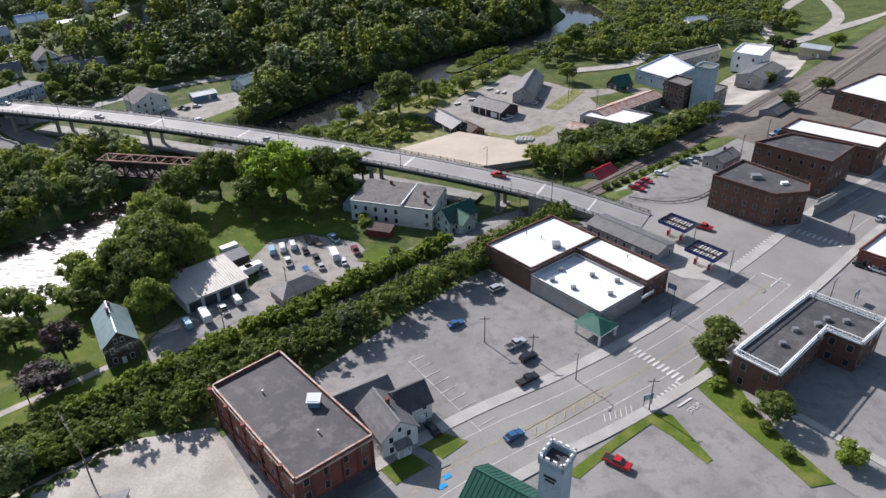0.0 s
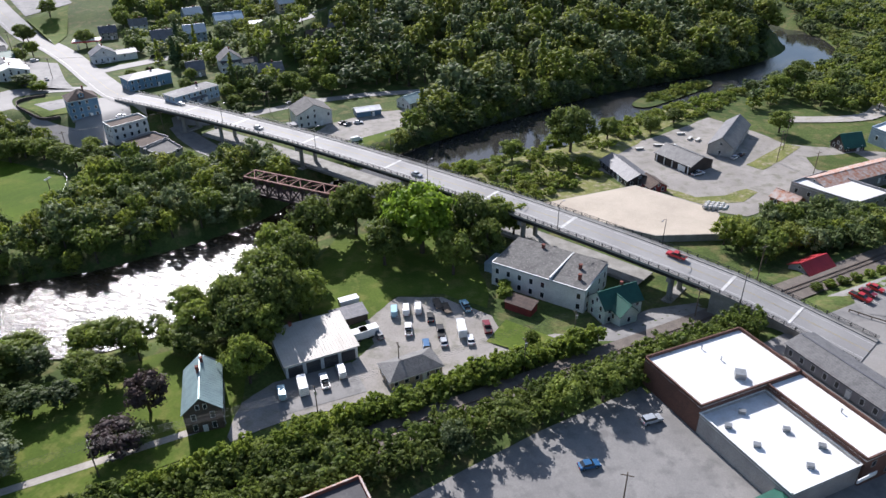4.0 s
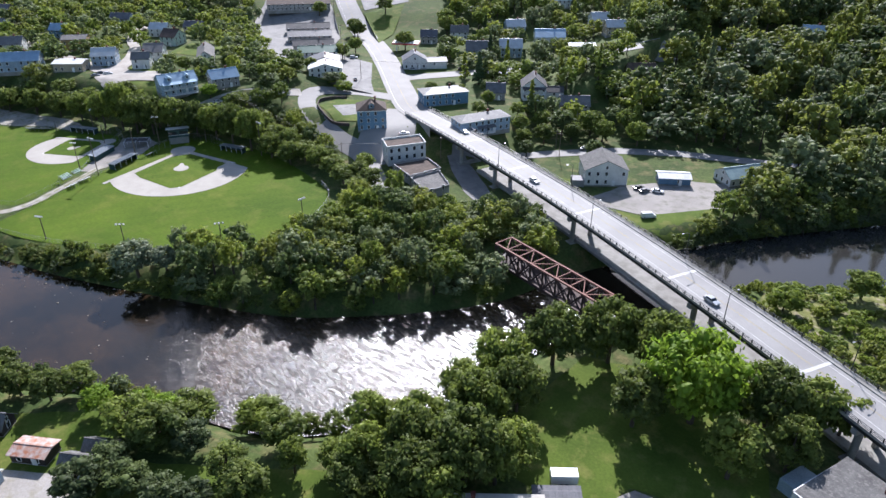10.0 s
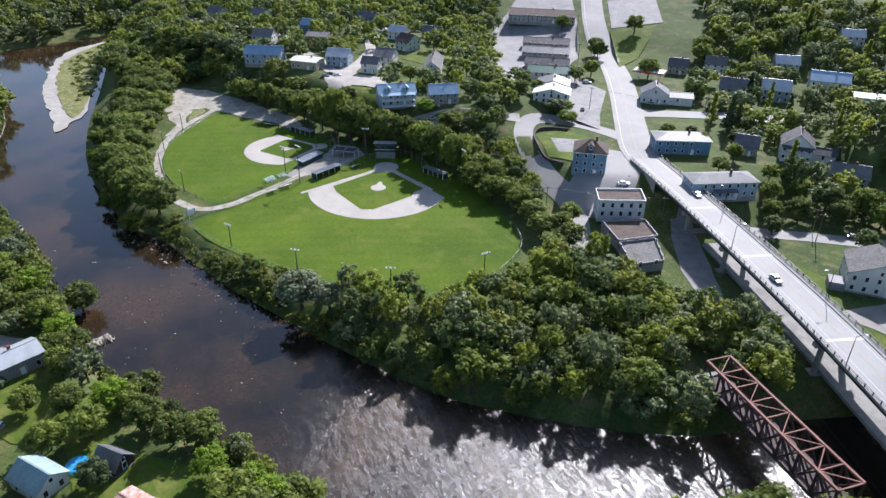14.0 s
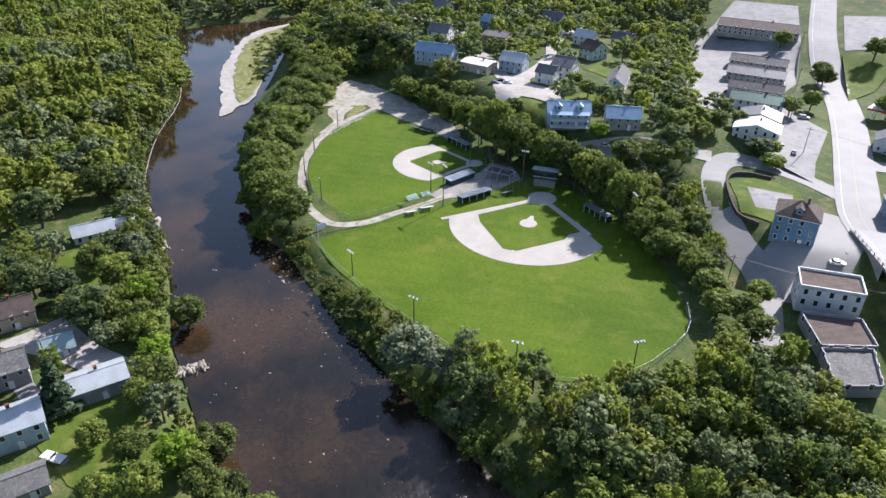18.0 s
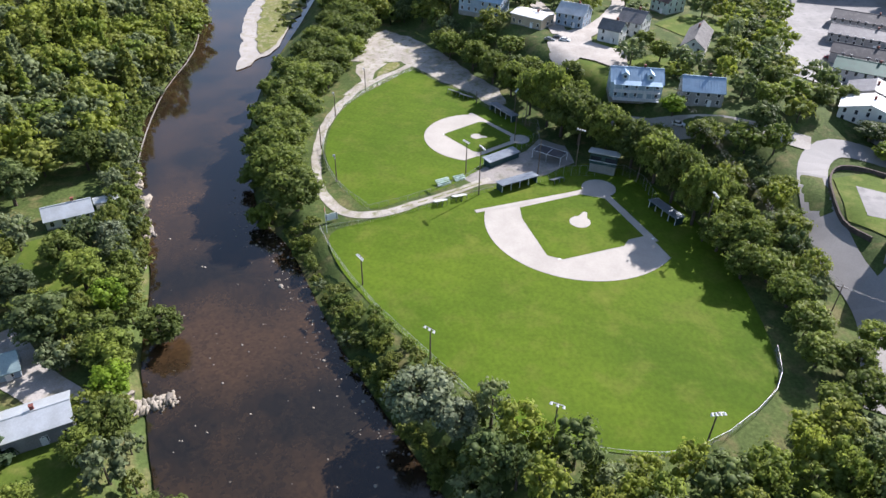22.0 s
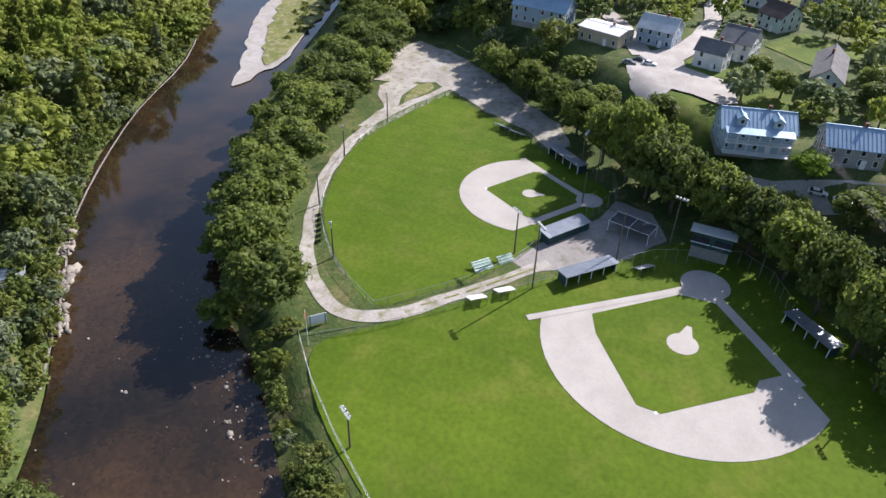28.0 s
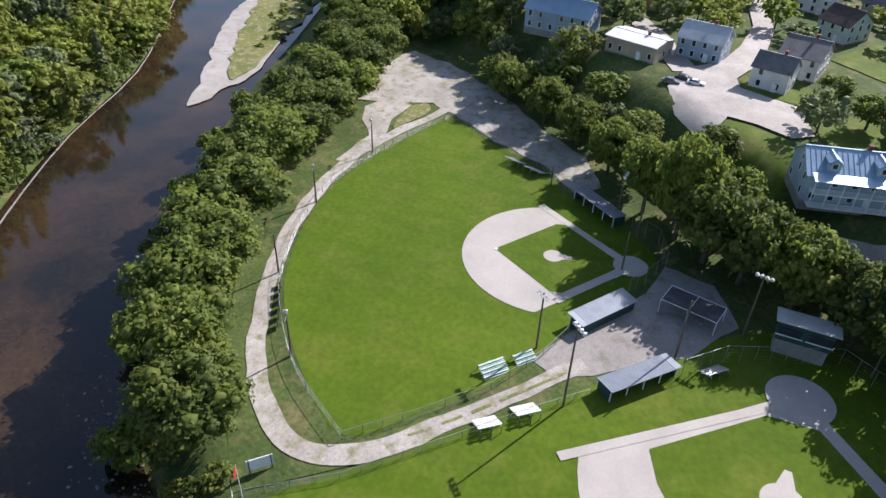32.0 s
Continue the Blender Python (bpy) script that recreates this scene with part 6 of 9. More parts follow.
block("depot", [(60, 297), (73, 310), (92, 296), (79, 284)], 2, 4.6, SIDE_GREY, WHITEROOF, "low grey depot with a white roof", storeys=1, spacing=4)
house(84, 313, 40, 42, 10, 4, 1.8, SIDE_GREY, RUSTROOF, "long low shed with a rust-streaked roof", z=2, storeys=1, chim=False, category="shed", spacing=6)
house(58, 287, -40, 9, 7, 3, 2, BRICK, RUSTROOF, "small shed with a rusty roof", z=1.5, storeys=1, chim=False, category="shed")
block("mill", [(103, 322), (111, 330), (118, 321), (110, 312)], 3, 11, STONE, OLDROOF, "dark four-storey mill with many small windows", storeys=3, spacing=2.8)
block("mill_wing", [(111.5, 331), (121, 340), (134, 324), (125, 315)], 3, 7, CONCRETE, OLDROOF, "pale mill wing with a flat roof", storeys=2, spacing=4)
block("silo_house", [(118.5, 320), (124.5, 314.8), (119, 308), (113, 313)], 3, 20, SIDE_PALEBLUE, OLDROOF, "tall pale blue elevator house", storeys=1, spacing=99)
block("depot_range", [(126, 391.5), (160, 413), (157.5, 401), (128.5, 379)], 2, 5.2, SIDE_GREY, OLDROOF, "long low storage range with a dark roof", storeys=1, spacing=5)
block("long_depot", [(100, 363), (125, 391), (131, 364), (113, 345)], 2, 5.6, SIDE_PALEBLUE, WHITEROOF, "long pale depot with a white roof", storeys=1, spacing=6)
block("white_office", [(155, 378), (168, 397), (181, 389), (167, 369)], 3, 8.8, WHITEP, WHITEROOF, "white cubic office building", storeys=2, spacing=5)
house(163, 357, 47, 28, 14, 4.2, 2.2, SIDE_GREY, SHINGLE, "grey shed with a dark shallow roof", z=3, storeys=1, chim=False, category="shed", spacing=7)
house(211, 400, -40, 15, 10, 5, 1.2, SIDE_TAN, METALROOF, "small depot with a pale roof", z=3, storeys=1, chim=False, category="shed", spacing=7)
house(148, 300, 44, 18, 8, 4.5, 2, SIDE_GREY, OLDROOF, "grey shed by the railway", z=3, storeys=1, chim=False, category="shed", spacing=7)
house(165, 475, 20, 14, 9, 5, 2, WHITEP, METALROOF, "white hut near the far wood", z=3, storeys=1, chim=False, category="hut")
# far bank by the bridge
_b = house(-145.5, 329.5, 42, 16.5, 14, 6.6, 3.8, SIDE_WHITE, OLDROOF, "large white gabled house with a grey roof", z=0.9, along="y", storeys=2, chim=False)
part("side_shed", M().box(-13, -8, -0.5, -8.4, -3, 2.6), SIDE_GREY, _b, "low grey side shed")
house(-123.5, 346, 37, 12, 7, 3.0, 1.0, SIDE_BLUE, WHITEROOF, "small blue shed with a white roof", z=0.8, storeys=1, chim=False, category="shed")
house(-105, 365, 60, 16, 10, 3.6, 2.6, SIDE_WHITE, PATINA, "white garage with a green-grey roof", z=1.0, storeys=1, chim=False, category="garage")
block("white_block", [(-223.5, 283), (-216, 297.5), (-207.5, 292.5), (-215, 278)], 3.2, 7.0, SIDE_WHITE, BROWNSHINGLE, "square white two-storey block with a flat roof", storeys=2, spacing=2.6)
for _pp, _h, _rf in (([(-210, 276), (-204, 290), (-193, 286), (-196, 272)], 2.6, BROWNSHINGLE), ([(-195.4, 271.8), (-192.6, 284.5), (-180, 277), (-182, 266)], 2.2, OLDROOF)):
    block("flat_shed", _pp, 2.5, _h, SIDE_GREY, _rf, "low flat-roofed shed by the bridge", storeys=1, spacing=4, group="flat sheds by the bridge")
# west town
house(-244, 295.5, 51, 12.5, 11.5, 9.0, 3.6, SIDE_BLUE, BROWNSHINGLE, "tall blue three-storey house with a brown roof", z=7.5, kind="hip", storeys=3, dormers=1)
house(-205.5, 325, 68, 24, 9.5, 6.0, 1.8, SIDE_PALEBLUE, SHINGLE, "long pale blue house with a dark hipped roof", z=7.8, kind="hip", storeys=2, porch=("f", 8, 1.8, 1))
house(-243, 341, 60, 22, 11, 6, 1.6, SIDE_BLUE, SHINGLE, "dark blue house with a shallow hipped roof", kind="hip", storeys=2)
house(-217, 379, 40, 12, 12, 6.5, 4.6, SIDE_WHITE, BLACKROOF, "old white house with a steep dark roof and porches", storeys=2, along="y", porch=("f", 11, 2.2, 2), wing=(10, 0, 9, 7, 3.4, 1.8, "x"))
house(-229, 364, 40, 9, 8, 4, 3.6, SIDE_GREY, SHINGLE, "small grey gabled house with a steep roof", storeys=1)
house(-298, 376, 50, 13, 10, 5.0, 3.8, SIDE_WHITE, SHINGLE, "white gabled shop by the road", storeys=1, along="y", wing=(11, 1, 14, 9, 3.6, 1.4, "x"))
_b = thing("filling_canopy", -326, 397, ground_z(-326, 397), 35, "red and white striped filling station canopy", "canopy")
part("roof", M().box(-8, -4.5, 4.4, 8, 4.5, 5.2), REDROOF, _b)
part("trim", M().box(-7.6, -4.1, 5.2, 7.6, 4.1, 5.28), WHITEP, _b)
for _x in (-5.5, 5.5):
    for _y in (-2.6, 2.6):
        part("column", M().box(_x - 0.2, _y - 0.2, 0, _x + 0.2, _y + 0.2, 4.4), WHITEP, _b)
for _x, _y, _w, _d, _e, _rf, _lb in ((-312, 324, 17, 11, 5, WHITEROOF, "white shop with a white porch roof"), (-324, 333, 16, 12, 6, SHINGLE, "pale shop with a dark gabled roof"),
                                     (-348, 347, 22, 12, 5.5, GREENROOF, "white shop with a green roof"), (-366, 358, 24, 11, 4.4, BLACKROOF, "white row building with a dark roof"),
                                     (-388, 372, 27, 13, 4.4, SHINGLE, "long white row building"), (-408, 386, 28, 13, 4.2, BLACKROOF, "long pale row building"), (-452, 412, 44, 22, 4.6, BROWNSHINGLE, "large store with a shallow dark roof")):
    house(_x, _y, 52, _w, _d, _e, 2.4, SIDE_WHITE if _rf in (WHITEROOF, GREENROOF) else SIDE_GREY, _rf, _lb, storeys=2, group="shops along the west road", category="shop", along="y" if _w < 18 else "x")
for _x, _y, _r, _w, _d, _e, _rise, _wl, _rf, _lb in (
        (-337, 253.5, 77, 17, 11, 5.8, 3.2, SIDE_PALEBLUE, BLUEROOF, "blue house with stacked white porches and a metal roof"),
        (-327, 272.8, 74, 13, 10, 5.0, 3.2, SIDE_GREY, BLUEROOF, "grey house with a pale blue metal roof"),
        (-386.7, 261, 49, 9, 7.5, 5.6, 2.8, SIDE_WHITE, SHINGLE, "white cube of a house with a dark roof"),
        (-397, 273.5, 49, 10, 12, 5.8, 3.4, SIDE_WHITE, SHINGLE, "white gabled house with a grey roof"),
        (-373, 290.5, 149, 24, 8.5, 5.4, 3.2, SIDE_WHITE, OLDROOF, "narrow white house with a grey roof"),
        (-408.5, 251, 53, 12, 10, 5.6, 3.2, SIDE_PALEBLUE, METALROOF, "pale blue house with a metal roof"),
        (-410, 233.5, 45, 15, 10, 4.4, 0.9, SIDE_TAN, WHITEROOF, "low house with a white flat roof"),
        (-431, 216, 56, 20, 10, 6.0, 3.4, SIDE_PALEBLUE, BLUEROOF, "long pale blue house with a metal roof"),
        (-425, 299, 25, 10, 11, 5.4, 3.6, SIDE_MINT, BROWNSHINGLE, "pale green house with a reddish roof"),
        (-453, 254, 55, 13, 12, 7.0, 1.4, SIDE_OCHRE, OLDROOF, "ochre house with a mansard roof"),
        (-472, 226, 55, 12, 10, 5.6, 3.4, SIDE_WHITE, SHINGLE, "white gabled house with a dark roof"), (-494, 261, 40, 10, 9, 5.0, 3.0, SIDE_BLUE, BLUEROOF, "house with a bright blue roof"),
        (-452, 305, 40, 11, 9, 5.0, 3.0, SIDE_WHITE, METALROOF, "white house standing among garden trees"), (-498, 302, 40, 13, 9, 5.2, 3.2, SIDE_PALEBLUE, SHINGLE, "pale blue house among garden trees"),
        (-455, 330, 40, 12, 9, 5.0, 3.0, SIDE_GREY, SHINGLE, "grey clapboard house among garden trees"), (-540, 240, 30, 12, 9, 5.0, 3.0, SIDE_WHITE, SHINGLE, "white house on the far street"),
        (-560, 215, 30, 12, 9, 5.0, 3.0, SIDE_GREY, SHINGLE, "grey house on the far street"), (-590, 260, 30, 12, 9, 5.0, 3.0, SIDE_TAN, SHINGLE, "tan house on the far street"),
        (-286, 418, 42, 15, 11, 5.8, 4.2, SIDE_PALEBLUE, SHINGLE, "pale blue gabled house by the road"), (-275, 434, 42, 13, 11, 6.0, 4.0, SIDE_PALEBLUE, METALROOF, "pale blue house with twin gables"),
        (-269, 465, 42, 18, 12, 7.0, 3.6, SIDE_WHITE, BLUEROOF, "white house with a blue metal roof"), (-254, 498, 50, 13, 10, 5.4, 3.4, SIDE_WHITE, METALROOF, "white house on the hillside"),
        (-232, 478, 50, 12, 9, 5.0, 3.2, SIDE_TAN, METALROOF, "tan house on the hillside"), (-196, 384, 40, 14, 10, 4.6, 3.4, SIDE_GREY, SHINGLE, "dark-roofed house among trees"),
        (-238, 453, 42, 15, 9, 3.6, 0.9, SIDE_WHITE, WHITEROOF, "low white house with a white roof"), (-188, 432, 42, 14, 10, 5, 4.2, SIDE_GREY, BROWNSHINGLE, "brown-roofed house among trees"),
        (-330, 421, 40, 10, 8, 4.6, 3.4, SIDE_GREY, SHINGLE, "grey house behind the plot"), (-322, 441, 40, 11, 9, 4.8, 3.4, SIDE_WHITE, OLDROOF, "pale house behind the plot"),
        (-300, 470, 50, 12, 10, 5.4, 3.4, SIDE_PALEBLUE, METALROOF, "blue house on the branch road"), (-235, 530, 50, 12, 9, 5.0, 3.2, SIDE_PALEBLUE, METALROOF, "pale house high on the hill"),
        (-300, 520, 50, 12, 9, 5.0, 3.2, SIDE_WHITE, METALROOF, "white house high on the hill"), (-140, 541, 30, 13, 10, 5, 3.2, SIDE_BLUE, BLUEROOF, "blue house in the hillside wood"),
        (-20, 527, 30, 13, 10, 5, 3.2, SIDE_BLUE, METALROOF, "blue house beyond the river"), (-45, 520, 20, 11, 9, 5, 3.2, SIDE_WHITE, METALROOF, "white house beyond the river")):
    _o = house(_x, _y, _r, _w, _d, _e, _rise, _wl, _rf, _lb, storeys=2 if _e > 4.5 else 1, group="houses of the west town", seams=_rf in (BLUEROOF,) and _y < 290,
               porch=("f", _w * 0.9, 2.2, 2) if _x == -337 else None, dormers=2 if _x == -337 else 0)
# south-bank houses
for _x, _y, _r, _w, _d, _e, _rise, _wl, _rf, _lb in (
        (-291, 78, 112, 12, 7, 3.0, 2.2, SIDE_WHITE, METALROOF, "small white riverside house with a metal roof"), (-298, 86, 112, 6, 3, 2.4, 0.4, SIDE_WHITE, METALROOF, "small white annexe by a riverside house"),
        (-246, 66, 112, 14, 10, 4.6, 2.2, SIDE_TAN, BROWNSHINGLE, "tan house with a brown roof"), (-231, 83, 112, 7, 6, 2.6, 2.4, SIDE_PALEBLUE, PATINA, "small pale blue gabled shed"),
        (-222, 72, 112, 13, 10, 4.8, 2.4, SIDE_GREY, OLDROOF, "two-storey house with a grey roof"), (-213.5, 94, 112, 17, 8, 4.2, 1.6, SIDE_GREY, METALROOF, "long house with a pale grey roof"),
        (-201, 80, 112, 16, 9, 5.6, 2.2, SIDE_PALEBLUE, METALROOF, "pale blue house with a metal roof"), (-186, 88, 112, 9, 7, 3.0, 1.6, SIDE_GREY, OLDROOF, "low grey house by the lawn"),
        (-170, 102, 35, 9, 7, 3.2, 2.4, SIDE_WHITE, PATINA, "small house with a green-grey roof"), (-169, 116, 40, 6, 5, 2.4, 2.4, BARNWOOD, SHINGLE, "dark boarded garden shed"),
        (-154, 119, 35, 8, 5, 2.6, 0.6, BARNWOOD, RUSTROOF, "shed with a rust-striped roof"), (-144, 129, 35, 6, 4, 2.8, 1.6, SIDE_WHITE, OLDROOF, "small white clapboard shed"),
        (-153, 106, 35, 9, 8, 3.2, 2.4, SIDE_PALEBLUE, METALROOF, "small pale house by the drive"), (-143, 124, 35, 7, 5, 2.4, 2.0, BARNWOOD, OLDROOF, "dark boarded grey shed")):
    house(_x, _y, _r, _w, _d, _e, _rise, _wl, _rf, _lb, storeys=2 if _e > 4.5 else 1, chim=_w > 9, group="houses on the south bank")


# ---- markings ----
def bars(name, parent, a, b, n, length, width, along, material=None):
    """n painted bars between two points, each length long in the direction along (degrees)."""
    me = M().box(-length / 2, -width / 2, 0, length / 2, width / 2, 0.015).mesh(name, material or LINEP)
    for i in range(n):
        x, y = a[0] + (b[0] - a[0]) * (i + 0.5) / n, a[1] + (b[1] - a[1]) * (i + 0.5) / n
        piece(name, me, parent, x, y, ground_z(x, y) + 0.19, 0, 0, along)


markings = thing("road_markings", 0, 0, 0, 0, "faded white and yellow paint on the asphalt", "road markings")
bars("crosswalk_bar", markings, (45, 133), (54, 121.5), 11, 2.6, 0.6, 37)
bars("crosswalk_bar", markings, (53.5, 120.5), (45, 113), 8, 2.4, 0.55, 131)
bars("crosswalk_bar", markings, (83.5, 169.5), (102, 187), 14, 2.8, 0.6, -42)
bars("crosswalk_bar", markings, (109, 190), (119, 180), 9, 2.8, 0.6, 42)
bars("parking_line", markings, (-7.5, 131), (10, 107.5), 9, 4.8, 0.13, 37)
bars("parking_line", markings, (-8.5, 129.5), (8, 106), 1, 28.5, 0.13, -55)
bars("parking_line", markings, (92, 100), (104, 112), 6, 5.0, 0.12, -40)
bars("parking_line", markings, (66, 218), (100, 250), 14, 4.6, 0.12, -50)
bars("hatch_bar", markings, (33.5, 109.5), (41, 112.5), 6, 2.4, 0.18, 85)
bars("stop_bar", markings, (88, 158), (94, 164), 1, 6.0, 0.5, 42)
for _o, _mt in ((0.25, YELLOWP), (-0.25, YELLOWP), (4.4, LINEP), (-4.4, LINEP)):
    part("line", ribbon(M(), MAIN, _o + 0.07, _o - 0.07, 0.14), _mt, markings)
bars("yellow_hatch", markings, (18, 105.5), (36, 118), 8, 2.2, 0.28, 80, YELLOWP)
bars("yellow_line", markings, (17, 106.5), (35, 119), 1, 23, 0.14, 35, YELLOWP)
bars("yellow_line", markings, (19, 104.5), (37, 117), 1, 23, 0.14, 35, YELLOWP)


def lettering(text, size, x, y, rot):
    """Painted capitals on the road."""
    cu = bpy.data.curves.new("lettering", "FONT")
    cu.body, cu.size, cu.extrude, cu.align_x = text, size, 0.006, "CENTER"
    tmp = bpy.data.objects.new("lettering", cu)
    me = bpy.data.meshes.new_from_object(tmp)
    bpy.data.objects.remove(tmp)
    me.materials.clear()
    me.materials.append(LINEP)
    piece("lettering", me, markings, x, y, ground_z(x, y) + 0.19, 0, 0, rot)


lettering("STOP", 1.7, 54.2, 112.2, 40)
lettering("STOP", 1.5, 89.6, 163.6, -50)
lettering("STOP", 1.5, 92.6, 160.0, -50)
bars("stop_bar", markings, (88.5, 165.5), (94.5, 160), 1, 8.4, 0.4, -50)
_me = M().prism([(-0.9, -0.12), (0.9, -0.12), (0.8, 0.12), (-0.8, 0.12)], 0, 0.16).mesh("block", WHITEP)
for _i in range(7):
    _b = thing("wheel_stop", 47.5 + 1.95 * _i, 138.6 + 1.45 * _i, 6.15, 37, "low white concrete wheel stop on the asphalt", "wheel stop", "wheel stops by the shop")
    piece("block", _me, _b, 0, 0, 0)
bars("marked_bay", markings, (-0.5, 91), (1.2, 95.6), 2, 1.7, 1.1, 35, BLUEPLASTIC)
bars("stop_bar", markings, (50, 113), (54.5, 115.5), 1, 4.6, 0.45, 35)
part("edge_line", ribbon(M(), WEST, 0.3, 0.1, 0.34), YELLOWP, markings)
part("edge_line", ribbon(M(), WEST, 5.2, 5.0, 0.34), LINEP, markings)


# ---- trees ----
def quads_mesh(name, V, F3, F4, material):
    """A mesh straight from arrays of corners, triangles and quads."""
    me = bpy.data.meshes.new(name)
    me.vertices.add(len(V))
    me.vertices.foreach_set("co", V.astype(np.float32).ravel())
    loops = np.concatenate([F3.ravel(), F4.ravel()]).astype(np.int32)
    me.loops.add(len(loops))
    me.loops.foreach_set("vertex_index", loops)
    starts = np.concatenate([np.arange(len(F3)) * 3, len(F3) * 3 + np.arange(len(F4)) * 4]).astype(np.int32)
    me.polygons.add(len(starts))
    me.polygons.foreach_set("loop_start", starts)
    me.update(calc_edges=True)
    me.materials.append(material)
    return me


_ICO_V, _ICO_F = None, None


def ico():
    global _ICO_V, _ICO_F
    if _ICO_V is None:
        bm = bmesh.new()
        bmesh.ops.create_icosphere(bm, subdivisions=1, radius=1.0)
        _ICO_V = np.array([v.co[:] for v in bm.verts])
        _ICO_F = np.array([[v.index for v in f.verts] for f in bm.faces])
        bm.free()
    return _ICO_V, _ICO_F


def crown_arrays(rng, R, H, base, lumps, cards, size, cone=False, core=0.58, lump=(0.30, 0.46)):
    """Clumps of leaf sprays over a crown from height base to H; R is its half width."""
    V, F3, F4, n = [], [], [], 0
    iv, jf = ico()
    mid, hh = (H + base) / 2, (H - base) / 2
    for i in range(lumps):
        k = (i + 0.5) / lumps
        zc = -0.75 + 1.65 * k
        ang = i * 2.39996 + rng.normal(0, 0.35)
        if cone:
            zz = base + (H - base) * k
            rr = R * (1 - k) * 0.75 * rng.uniform(0.6, 1.0)
            r = R * (0.36 * (1 - k) + 0.12)
        else:
            zz = mid + hh * zc * 0.78
            rr = R * math.sqrt(max(0.03, 1 - min(0.98, zc * zc))) * rng.uniform(0.4, 0.86)
            r = R * rng.uniform(*lump)
        c = np.array([rr * math.cos(ang), rr * math.sin(ang), zz])
        stretch = np.array([1, 1, 0.75 if not cone else 0.6])
        V.append(iv * r * core * stretch + rng.normal(0, 0.08 * r, iv.shape) + c)
        F3.append(jf + n)
        n += len(iv)
        d = rng.normal(0, 1, (cards, 3))
        d[:, 2] = np.abs(d[:, 2]) * 0.9 - 0.35
        d /= np.linalg.norm(d, axis=1)[:, None]
        p = c + d * stretch * r * rng.uniform(0.6, 1.15, (cards, 1))
        nrm = d + rng.normal(0, 0.45, (cards, 3)) + np.array([0, 0, 0.35])
        nrm /= np.linalg.norm(nrm, axis=1)[:, None]
        a = np.cross(nrm, rng.normal(0, 1, (cards, 3)))
        a /= np.linalg.norm(a, axis=1)[:, None] + 1e-9
        b = np.cross(nrm, a)
        s = size * rng.uniform(0.6, 1.35, (cards, 1))
        q = np.stack([p - a * s, p - b * s * 0.55 + nrm * s * 0.1, p + a * s * 0.9 - nrm * s * 0.25, p + b * s * 0.6 + nrm * s * 0.1], axis=1).reshape(-1, 3)
        V.append(q)
        F4.append(np.arange(cards * 4).reshape(-1, 4) + n)
        n += cards * 4
    return np.concatenate(V), np.concatenate(F3), np.concatenate(F4)


def trunk_mesh(rng, base, H, r, limbs=6, R=3.0):
    m = M()
    bend = rng.normal(0, 0.25, 2)
    m.cyl((0, 0, -0.8), (bend[0] * 0.5, bend[1] * 0.5, base), r * 1.25, 8, r)
    m.cyl((bend[0] * 0.5, bend[1] * 0.5, base), (bend[0], bend[1], H * 0.8), r, 7, r * 0.3)
    for i in range(limbs):
        t = 6.283 * i / limbs + rng.normal(0, 0.3)
        z0 = base * 0.9 + (H - base) * rng.uniform(0.0, 0.45)
        L = R * rng.uniform(0.5, 0.8)
        p1 = (math.cos(t) * L, math.sin(t) * L, z0 + L * rng.uniform(0.5, 0.9))
        m.cyl((bend[0] * 0.6, bend[1] * 0.6, z0), p1, r * 0.45, 5, r * 0.12)
        m.cyl(p1, (p1[0] * 1.15, p1[1] * 1.15, p1[2] + L * 0.4), r * 0.12, 4, 0.03)
    return m


RNG = np.random.default_rng(7)
SPECIES = {}
for _nm, _mt, _ct in (("broad", LEAF, 5), ("bright", LEAF_BRIGHT, 2), ("dark", LEAF_DARK, 2), ("willow", LEAF_WILLOW, 1), ("purple", LEAF_PURPLE, 1), ("shrub", LEAF_BUSH, 3), ("conifer", LEAF_CONIFER, 2), ("big", LEAF, 3), ("bigbright", LEAF_BRIGHT, 1)):
    for _i in range(_ct):
        if _nm == "conifer":
            _v = crown_arrays(RNG, 2.4, 12.0, 1.2, 30, 60, 0.42, cone=True)
            _t = trunk_mesh(RNG, 1.4, 12.0, 0.2, 0)
        elif _nm == "shrub":
            _v = crown_arrays(RNG, 2.2, 4.0, 0.2, 16, 60, 0.30)
            _t = trunk_mesh(RNG, 0.5, 3.4, 0.1, 4, 1.4)
        elif _nm in ("big", "bigbright"):
            _v = crown_arrays(RNG, 9.0, 15.0, 2.6, 78, 44, 0.50, lump=(0.16, 0.28))
            _t = trunk_mesh(RNG, 3.2, 13.0, 0.5, 9, 7.0)
        else:
            _v = crown_arrays(RNG, 5.0, 11.5, 2.2, 44, 40, 0.40, lump=(0.20, 0.34))
            _t = trunk_mesh(RNG, 2.6, 10.5, 0.32, 7, 4.0)
        SPECIES.setdefault(_nm, []).append((quads_mesh("crown", *_v, _mt), _t.mesh("trunk", BARK)))
LABELS = {"broad": "broadleaf tree with a full green crown", "bright": "large broadleaf tree with a bright green crown", "dark": "broadleaf tree with a dense dark crown",
          "willow": "silvery willow tree at the river's edge", "purple": "ornamental tree with dark purple leaves", "shrub": "low rounded green shrub", "conifer": "tall dark green conifer tree", "big": "old broadleaf tree with a wide lumpy crown", "bigbright": "huge broadleaf tree with a bright green crown"}
PLANTED = []
HOUSE_LAWN = [(-130, 126), (-108, 108), (-74, 131), (-80, 150), (-92, 152), (-104, 158), (-116, 158), (-130, 146)]


